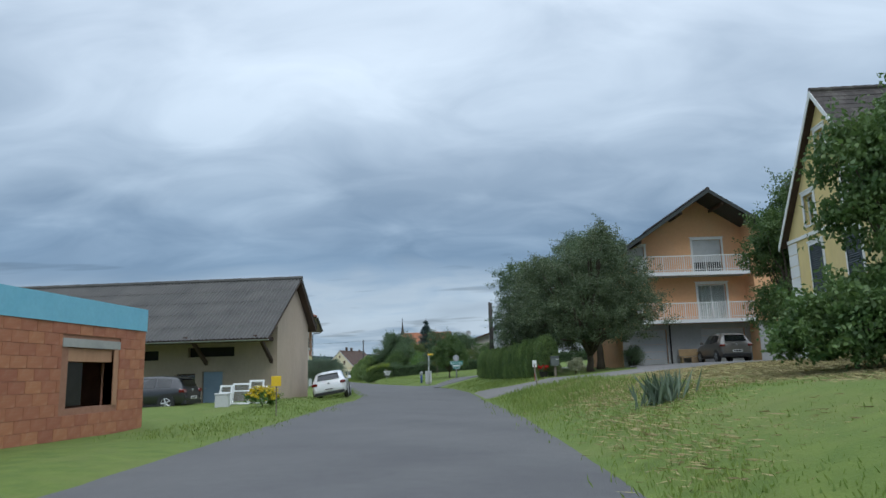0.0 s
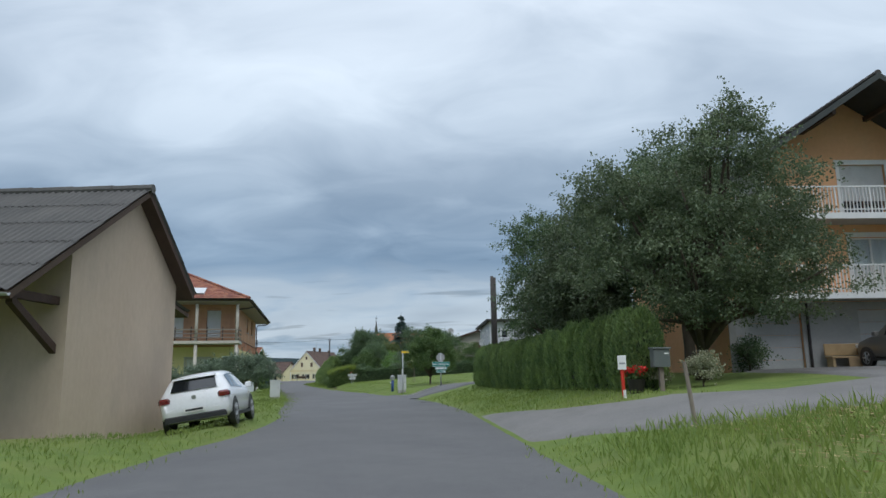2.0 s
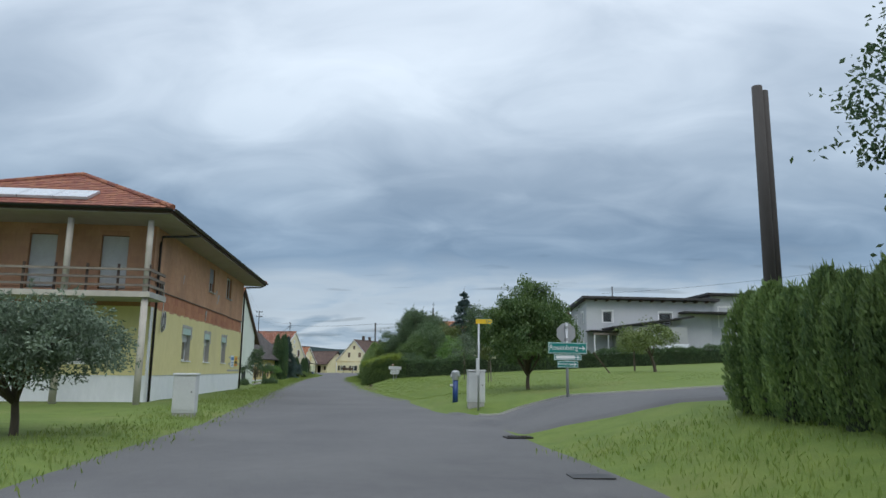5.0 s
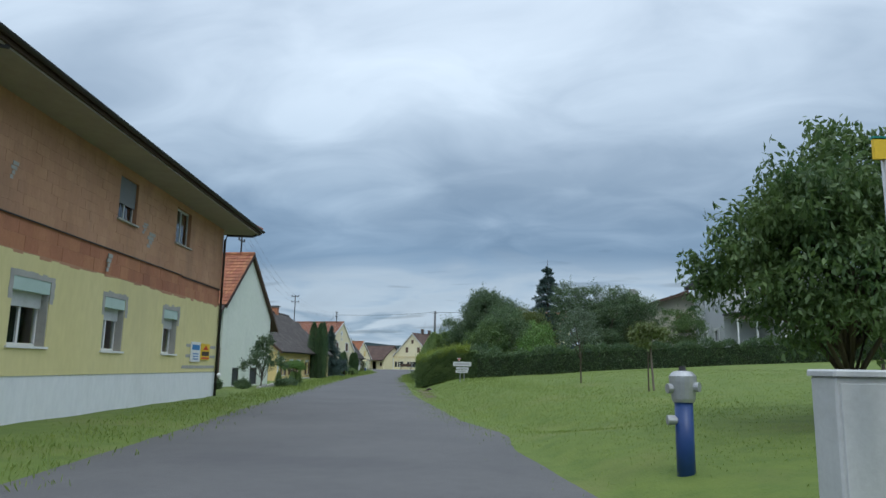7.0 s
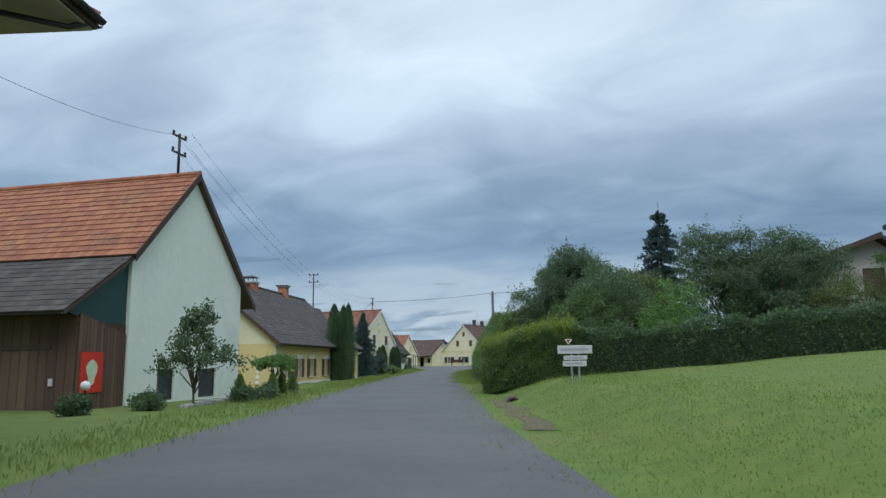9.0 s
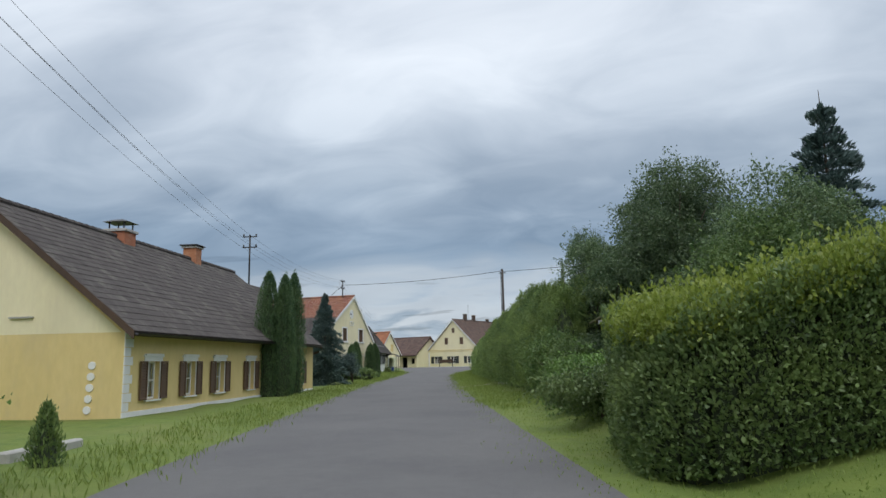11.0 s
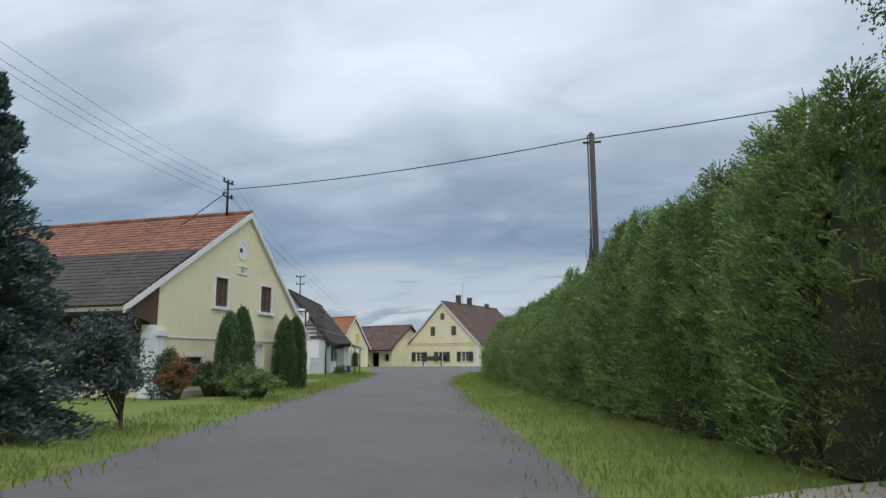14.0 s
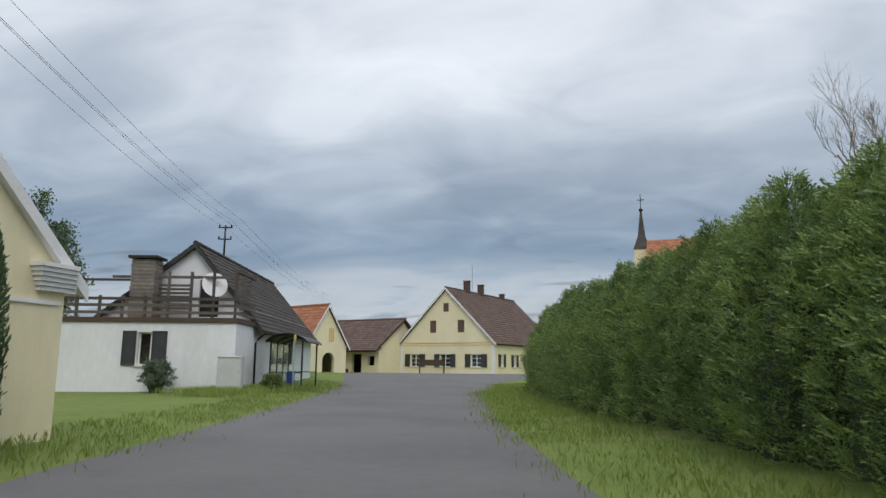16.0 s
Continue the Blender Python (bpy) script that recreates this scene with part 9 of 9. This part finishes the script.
def bus_sign():
    x, y = -3.08, 40.8
    z = ground_z(x, y)
    t = thing("bus_stop_sign", pose(x, y, z, 0, 0, 12), "yellow bus stop sign on a thin steel pole", "bus stop sign")
    top = 2.98 - z
    part("pole", Shape().tube([(0, 0, -0.2), (-0.0, 0, top - 0.08)], 0.032, 10), METAL_GREY, t, smooth=True)
    b = part("board", Shape().soft_box(-0.1, 0.35, -0.03, 0.0, top - 0.09, top + 0.06, 0.01), SIGN_YELLOW, t, "yellow stop board")
    part("edge", Shape().box(-0.1, 0.35, -0.034, 0.004, top + 0.062, top + 0.075), SIGN_GREEN, b)
    d = part("disc", Shape().disc((0.34, -0.045, top - 0.015), (0, 1, 0), 0.1, 0.02, 24), SIGN_GREEN, t, "green disc with yellow ring")
    part("ring", Shape().disc((0.34, -0.057, top - 0.015), (0, 1, 0), 0.085, 0.006, 24), SIGN_YELLOW, d)
    words("H", 0.13, SIGN_GREEN, d, pose(0.34, -0.062, top - 0.013, 90, 0, 0))
    part("timetable", Shape().soft_box(-0.09, 0.02, -0.06, -0.03, top - 1.75, top - 1.2, 0.01), PLASTIC_GREY, t)


bus_sign()


def cabinet(x, y, w, d, h, turn, label):
    t = thing("distribution_cabinet", pose(x, y, ground_z(x, y) - 0.02, 0, 0, turn), label, "cabinet", "distribution cabinets")
    part("base", Shape().box(-w / 2 + 0.02, w / 2 - 0.02, -d / 2 + 0.02, d / 2 - 0.02, -0.1, 0.12), CONCRETE, t)
    part("body", Shape().soft_box(-w / 2, w / 2, -d / 2, d / 2, 0.12, h, 0.015), PLASTIC_GREY, t)
    part("lid", Shape().soft_box(-w / 2 - 0.02, w / 2 + 0.02, -d / 2 - 0.03, d / 2 + 0.02, h, h + 0.05, 0.015), PLASTIC_GREY, t)
    dr = part("door", Shape().soft_box(-w / 2 + 0.03, w / 2 - 0.03, -d / 2 - 0.012, -d / 2, 0.2, h - 0.05, 0.006), PLASTIC_GREY, t)
    part("lock", Shape().disc((w / 2 - 0.1, -d / 2 - 0.02, h * 0.6), (0, 1, 0), 0.02, 0.02, 10), METAL_DARK, dr)


cabinet(-3.2, 41.3, 0.56, 0.32, 1.1, 14, "light grey distribution cabinet beside the stop sign")
cabinet(-10.75, 36.5, 0.6, 0.35, 1.12, 12, "pale grey distribution cabinet by the garden")
cabinet(-44.85, 151.4, 0.95, 0.4, 1.42, 14, "light grey distribution cabinet before the white house")


def hydrant():
    x, y = -4.13, 43.9
    t = thing("hydrant", pose(x, y, ground_z(x, y)), "blue pillar hydrant with silver head", "hydrant")
    part("pillar", Shape().tube([(0, 0, -0.2), (0, 0, 0.75)], 0.1, 16), PLASTIC_BLUE, t, smooth=True)
    part("head", Shape().tube([(0, 0, 0.75), (0, 0, 0.79), (0, 0, 0.98), (0, 0, 1.04), (0, 0, 1.09), (0, 0, 1.1)], [0.115, 0.13, 0.15, 0.15, 0.1, 0.03], 18), METAL_GREY, t, "silver cast head")
    part("cap", Shape().tube([(0, 0, 1.09), (0, 0, 1.15)], [0.045, 0.035], 8), PAINT_BLACK, t)
    for a, z in ((200, 0.9), (330, 0.92), (190, 0.55)):
        u = Vector((math.cos(radians(a)), math.sin(radians(a)), 0))
        part("outlet", Shape().tube([u * 0.08 + Vector((0, 0, z)), u * 0.19 + Vector((0, 0, z))], [0.05, 0.055], 12), METAL_GREY, t)


hydrant()


def fork_sign():
    x, y = -12.2, 74.6
    t = thing("sign_boards", pose(x, y, ground_z(x, y) - 0.2, 0, 0, 12), "weathered pale grey sign boards on two steel posts", "road sign")
    for u in (-0.02, 0.2):
        part("post", Shape().tube([(u, 0, -0.2), (u, 0, 1.25 if u > 0 else 1.3)], 0.025, 8), METAL_GREY, t)
    for z, a, b, h in ((1.17, -0.42, 0.6, 0.24), (0.93, -0.25, 0.45, 0.12), (0.76, -0.28, 0.42, 0.16)):
        bo = part("board", Shape().soft_box(a, b, -0.06, -0.03, z - h / 2, z + h / 2, 0.01), PLASTIC_GREY, t)
        part("bar", Shape().box(a + 0.08, b - 0.12, -0.064, -0.06, z - h * 0.16, z + h * 0.16), SIGN_GREY, bo)
    part("marker", Shape().add(((-0.2, -0.05, 1.48), (0.02, -0.05, 1.48), (-0.09, -0.05, 1.32), (-0.2, -0.03, 1.48), (0.02, -0.03, 1.48), (-0.09, -0.03, 1.32)), ((0, 1, 2), (5, 4, 3), (0, 3, 4, 1), (1, 4, 5, 2), (2, 5, 3, 0))), SIGN_WHITE, t)
    part("marker_dot", Shape().add(((-0.16, -0.056, 1.465), (-0.02, -0.056, 1.465), (-0.09, -0.056, 1.36)), ((0, 1, 2),)), RED, t)


fork_sign()


MAIL_GREY = surface("grey_green_enamel", (0.1, 0.115, 0.11), (0.13, 0.145, 0.14), 3, 0.45, 0.05, 40)


def verge_furniture():
    z = ground_z(5.95, 9.2)
    t = thing("mailbox", pose(5.95, 9.2, z, 0, 0, 5), "grey mailbox on a wooden post by the driveway", "mailbox")
    part("post", Shape().box(-0.05, 0.05, -0.05, 0.05, -0.2, 0.62), WOOD_GREY, t)
    part("box", Shape().soft_box(-0.2, 0.2, -0.14, 0.14, 0.56, 0.98, 0.02), MAIL_GREY, t)
    part("lid", Shape().soft_box(-0.22, 0.22, -0.17, 0.16, 0.98, 1.02, 0.01), MAIL_GREY, t)
    part("slot_label", Shape().box(0.06, 0.16, -0.145, -0.14, 0.86, 0.89), SIGN_WHITE, t)
    z = ground_z(4.95, 8.7)
    t = thing("marker_post", pose(4.95, 8.7, z, 0, 0, 5), "red and white marker post with a white plate", "marker post")
    part("post", Shape().tube([(0, 0, -0.2), (-0.03, 0, 0.95)], 0.04, 8), RED, t)
    part("foot", Shape().tube([(0.005, 0, -0.05), (0.0, 0, 0.2)], 0.045, 8), SIGN_WHITE, t)
    p = part("plate", Shape().soft_box(-0.13, 0.07, -0.06, -0.04, 0.66, 0.98, 0.006), SIGN_WHITE, t)
    part("bar", Shape().box(-0.1, 0.04, -0.064, -0.06, 0.78, 0.82), SIGN_GREY, p)
    t = thing("yellow_marker", pose(-4.0, -3.6, ground_z(-4, -3.6), 0, 0, 0), "yellow board on a low post by the yard", "sign")
    part("post", Shape().tube([(0, 0, -0.1), (0, 0, 0.95)], 0.018, 8), WOOD_GREY, t)
    part("board", Shape().soft_box(-0.16, 0.16, -0.05, -0.03, 0.88, 1.2, 0.01), SIGN_YELLOW, t)
    t = thing("stake", pose(4.65, 2.75, ground_z(4.65, 2.75), 0, -6, 0), "grey wooden stake among dry stalks on the bank", "stake")
    part("shaft", Shape().tube([(0, 0, -0.2), (0, 0, 0.95)], [0.035, 0.03], 8), WOOD_GREY, t)
    # discarded window frames leaning in the yard
    for i, (x, y, w, h) in enumerate(((-7.75, 1.7, 0.55, 0.8), (-7.25, 2.1, 0.75, 0.85), (-6.75, 2.5, 0.6, 0.95), (-6.35, 2.2, 0.5, 0.7))):
        t = thing("window_frame", pose(x, y, ground_z(x, y), -14, 0, 8 * i - 10), "old white window frame leaning in the barn yard", "window frame", "old window frames")
        part("frame", frame_shape(Shape(), -w / 2, w / 2, 0, h, 0.07, -0.03, 0.03), PAINT_WHITE, t)
        part("crossbar", Shape().box(-w / 2 + 0.07, w / 2 - 0.07, -0.02, 0.02, h * 0.6, h * 0.6 + 0.05), PAINT_WHITE, t)
        g = part("pane", Shape().box(-w / 2 + 0.07, w / 2 - 0.07, -0.004, 0.004, 0.07, h - 0.07), GLASS, t)
        g.visible_shadow = False
    t = thing("grey_crate", pose(-7.5, 0.9, 0.05, 0, 0, 10), "grey plastic crate standing in the yard", "crate")
    part("box", Shape().soft_box(-0.25, 0.25, -0.2, 0.2, 0, 0.6, 0.02), PLASTIC_GREY, t)
    part("lid", Shape().soft_box(-0.27, 0.27, -0.22, 0.22, 0.6, 0.65, 0.02), PLASTIC_GREY, t)
    x, y = -22.9, 67.2
    t = thing("garden_lamp", pose(x, y, ground_z(x, y)), "white globe garden lamp on a short post", "garden lamp")
    part("post", Shape().tube([(0, 0, -0.1), (0, 0, 0.62)], 0.025, 8), PAINT_BLACK, t)
    part("globe", Shape().tube([(0, 0, 0.61), (0, 0, 0.64), (0, 0, 0.72), (0, 0, 0.8), (0, 0, 0.83)], [0.04, 0.09, 0.115, 0.09, 0.02], 14), SIGN_WHITE, t, smooth=True)
    t = thing("stake", pose(-3.4, 55.9, ground_z(-3.4, 55.9), 0, -3, 0), "wooden stake beside the sapling", "stake")
    part("shaft", Shape().tube([(0, 0, -0.2), (0, 0, 1.25)], [0.03, 0.028], 8), WOOD_GREY, t)
    t = thing("prop", pose(3.3, 60.3, ground_z(3.3, 60.3), 0, -38, 0), "wooden prop against the leaning tree", "prop")
    part("shaft", Shape().tube([(0, 0, -0.1), (0, 0, 1.5)], 0.035, 8), WOOD_DARK, t)
    # kerb stones along the flower bed
    for k in range(16):
        x, y = -21.9 - 0.25 * k * 0.9, 70.0 + 0.78 * k
        s = part("edging_stone", Shape().soft_box(-0.3, 0.3, -0.09, 0.09, -0.1, 0.13 + 0.03 * (k % 3), 0.03), CONCRETE)
        s.matrix_basis = pose(x - 0.2, y, ground_z(x, y), 0, 0, 104)
        tagged(s, "grey stone edging the flower bed", "stone", "edging stones")
    # drain and patches in the carriageway
    g = part("drain_grate", Shape().soft_box(-0.28, 0.28, -0.2, 0.2, 0, 0.012, 0.004), METAL_DARK)
    g.matrix_basis = pose(-0.75, 27.8, 0.03, 0, 0, 10)
    tagged(g, "dark iron drain grate at the road edge", "drain", kind="structure")


verge_furniture()


def bus_shelter():
    m = pose(-42.95, 154.0, float(rise(154)), 0, 0, 104)
    t = thing("bus_shelter", m, "dark steel bus shelter with glass sides and arched roof", "bus shelter")
    L, D, H = 4.2, 1.35, 2.25
    for x in (0, L / 3, 2 * L / 3, L):
        part("post", Shape().tube([(x, D, -0.1), (x, D, H)], 0.04, 8), METAL_DARK, t)
    for x in (0, L):
        part("post", Shape().tube([(x, 0, -0.1), (x, 0, H)], 0.04, 8), METAL_DARK, t)
        part("rail", Shape().box(x - 0.02, x + 0.02, 0, D, 0.85, 0.89), METAL_DARK, t)
    for k in range(3):
        p = part("side_glass", Shape().box(L / 3 * k + 0.05, L / 3 * (k + 1) - 0.05, D - 0.006, D + 0.006, 0.25, H - 0.15), GLASS, t)
        p.visible_shadow = False
    for x in (0, L):
        p = part("side_glass", Shape().box(x - 0.006, x + 0.006, 0.06, D - 0.06, 0.25, H - 0.15), GLASS, t)
        p.visible_shadow = False
    s = Shape()
    n = 10
    pts = []
    for k in range(n + 1):
        a = math.pi * (0.15 + 0.7 * k / n)
        y, z = D / 2 - 1.0 * math.cos(a), H - 0.35 + 0.62 * math.sin(a)
        pts += [(-0.2, y, z), (L + 0.2, y, z), (-0.2, y, z + 0.03), (L + 0.2, y, z + 0.03)]
    f = []
    for k in range(n):
        i = 4 * k
        f += [(i, i + 1, i + 5, i + 4), (i + 2, i + 6, i + 7, i + 3), (i, i + 4, i + 6, i + 2), (i + 1, i + 3, i + 7, i + 5)]
    part("roof", s.add(pts, f), METAL_DARK, t)
    for x in (0, L / 2, L):
        part("roof_rib", Shape().tube([(x, D / 2 - 1.0 * math.cos(math.pi * (0.15 + 0.07 * k)), H - 0.38 + 0.62 * math.sin(math.pi * (0.15 + 0.07 * k))) for k in range(11)], 0.03, 6), METAL_DARK, t)
    part("seat", Shape().soft_box(0.3, L - 0.3, D - 0.45, D - 0.1, 0.42, 0.47, 0.01), WOOD_DARK, t)
    for x in (0.5, L - 0.5):
        part("seat_leg", Shape().box(x, x + 0.06, D - 0.4, D - 0.15, -0.05, 0.42), METAL_DARK, t)
    b = thing("stop_flag", m @ pose(-0.9, 0.2, 0), "small round stop sign on a bracket by the shelter", "sign")
    part("post", Shape().tube([(0, 0, -0.1), (0, 0, 2.45)], 0.03, 8), METAL_GREY, b)
    part("disc", Shape().disc((0, -0.04, 2.3), (0, 1, 0), 0.17, 0.02, 18), SIGN_YELLOW, b)
    w = thing("waste_bin", m @ pose(-0.35, 0.6, 0), "blue litter bin hanging beside the shelter", "bin")
    part("post", Shape().tube([(0, 0, -0.1), (0, 0, 1.0)], 0.025, 8), METAL_GREY, w)
    part("bucket", Shape().tube([(0.0, -0.2, 0.45), (0.0, -0.2, 0.9)], [0.15, 0.18], 14), PLASTIC_BLUE, w)


bus_shelter()


# ---- poles and overhead lines ----
def pole(x, y, top, label, r=0.13, double=False):
    z = ground_z(x, y)
    t = thing("utility_pole", pose(x, y, z), label, "utility pole", "utility poles")
    part("shaft", Shape().tube([(0, 0, -0.3), (0, 0, top - z)], [r, r * 0.8], 10), POLE_WOOD, t, smooth=True)
    if double:
        part("shaft", Shape().tube([(0.14, 0.1, -0.3), (0.14, 0.1, top - z - 0.06)], [r * 0.9, r * 0.75], 10), POLE_WOOD, t, smooth=True)
    else:
        part("cable_duct", Shape().tube([(-r - 0.02, -0.05, 0), (-r - 0.02, -0.05, top - z - 0.25), (-r - 0.02, 0.0, top - z - 0.05), (0, -0.02, top - z + 0.08)], 0.025, 6), PAINT_BLACK, t)
        part("cap", Shape().tube([(0, 0, top - z), (0, 0, top - z + 0.03)], [r * 0.9, r * 0.6], 10), METAL_DARK, t)
        part("bracket", Shape().box(-0.3, 0.3, -0.03, 0.03, top - z - 0.3, top - z - 0.24), METAL_DARK, t)
    return t


pole(2.85, 31.35, 6.8, "plain dark wooden double pole behind the hedge", 0.12, True)
pole(-25.1, 126.75, 8.7, "dark wooden pole carrying the line across the road", 0.115)


def wire(a, b, sag, r, label="thin black overhead wire", name="overhead_wire"):
    a, b = Vector(a), Vector(b)
    pts = [a.lerp(b, k / 16) - Vector((0, 0, sag * 4 * (k / 16) * (1 - k / 16))) for k in range(17)]
    ob = part(name, Shape().tube(pts, r, 5), PAINT_BLACK)
    return tagged(ob, label, "cable", "overhead lines")


MASTS = ((-25.7, 74.2, 9.55), (-36.65, 107.1, 8.7), (-40.35, 129.95, 8.85), (-48.9, 158.4, 8.75), (-62.0, 205.0, 9.5))
for i, (p, q) in enumerate(zip(MASTS, MASTS[1:])):
    for dx, dz in ((-0.3, -0.02), (0.3, -0.02), (-0.3, -0.6), (0.3, -0.6)):
        wire((p[0] + dx, p[1], p[2] + dz), (q[0] + dx, q[1], q[2] + dz), 0.5, 0.0055)
wire((-40.3, 129.9, 8.45), (-25.1, 126.75, 8.6), 0.22, 0.02, "thick black cable crossing the road")
wire((-25.1, 126.75, 8.55), (-3.0, 119.5, 9.1), 0.3, 0.02, "thick black cable crossing the road")
wire((-25.7, 74.2, 9.5), (-22.0, 62.4, 6.9), 0.3, 0.006)
wire((6.5, 92.5, 9.6), (40, 84, 13), 0.6, 0.012)


# ---- iron covers let into the road ----
GRATES = ((-1.75, 33.1, 14),)


def drain_grate(x, y, turn, w=0.55, d=0.4):
    z = 0.04 + float(rise(y))
    t = thing("drain_grate", pose(x, y, z, 0, 0, turn), "flat rusty iron drain grate in the asphalt", "drain", "iron road grates")
    part("grate_frame", frame_shape(Shape(lambda u, v, q: (u, q, v)), -w / 2, w / 2, -d / 2, d / 2, 0.045, -0.03, 0.012), METAL_DARK, t)
    for k in range(7):
        u = -w / 2 + 0.06 + (w - 0.12) * k / 6
        part("grate_bar", Shape().box(u - 0.016, u + 0.016, -d / 2 + 0.04, d / 2 - 0.04, -0.03, 0.008), METAL_DARK, t)


for x, y, a in GRATES:
    drain_grate(x, y, a)


def culvert():
    x, y = -14.0, 74.6
    t = thing("culvert_pipe", pose(x, y, ground_z(x, y) - 0.04, 0, 0, 12), "mossy concrete culvert pipe opening in the ditch", "pipe")
    n = 18
    pts, faces = [], []
    for k in range(n):
        a = 2 * math.pi * k / n
        for r, v in ((0.16, 0.0), (0.22, 0.0), (0.22, 1.1), (0.16, 1.1)):
            pts.append((r * math.cos(a), v, r * math.sin(a)))
    for k in range(n):
        for q in range(4):
            faces.append((k * 4 + q, k * 4 + (q + 1) % 4, ((k + 1) % n) * 4 + (q + 1) % 4, ((k + 1) % n) * 4 + q))
    part("pipe", Shape().add(pts, faces), BARK, t, smooth=False)
    # black disc closing the pipe paints in its inner shade
    part("dark_end", Shape().disc((0, 0.9, 0), (0, 1, 0), 0.16, 0.02, 18), BLACK, t)


culvert()
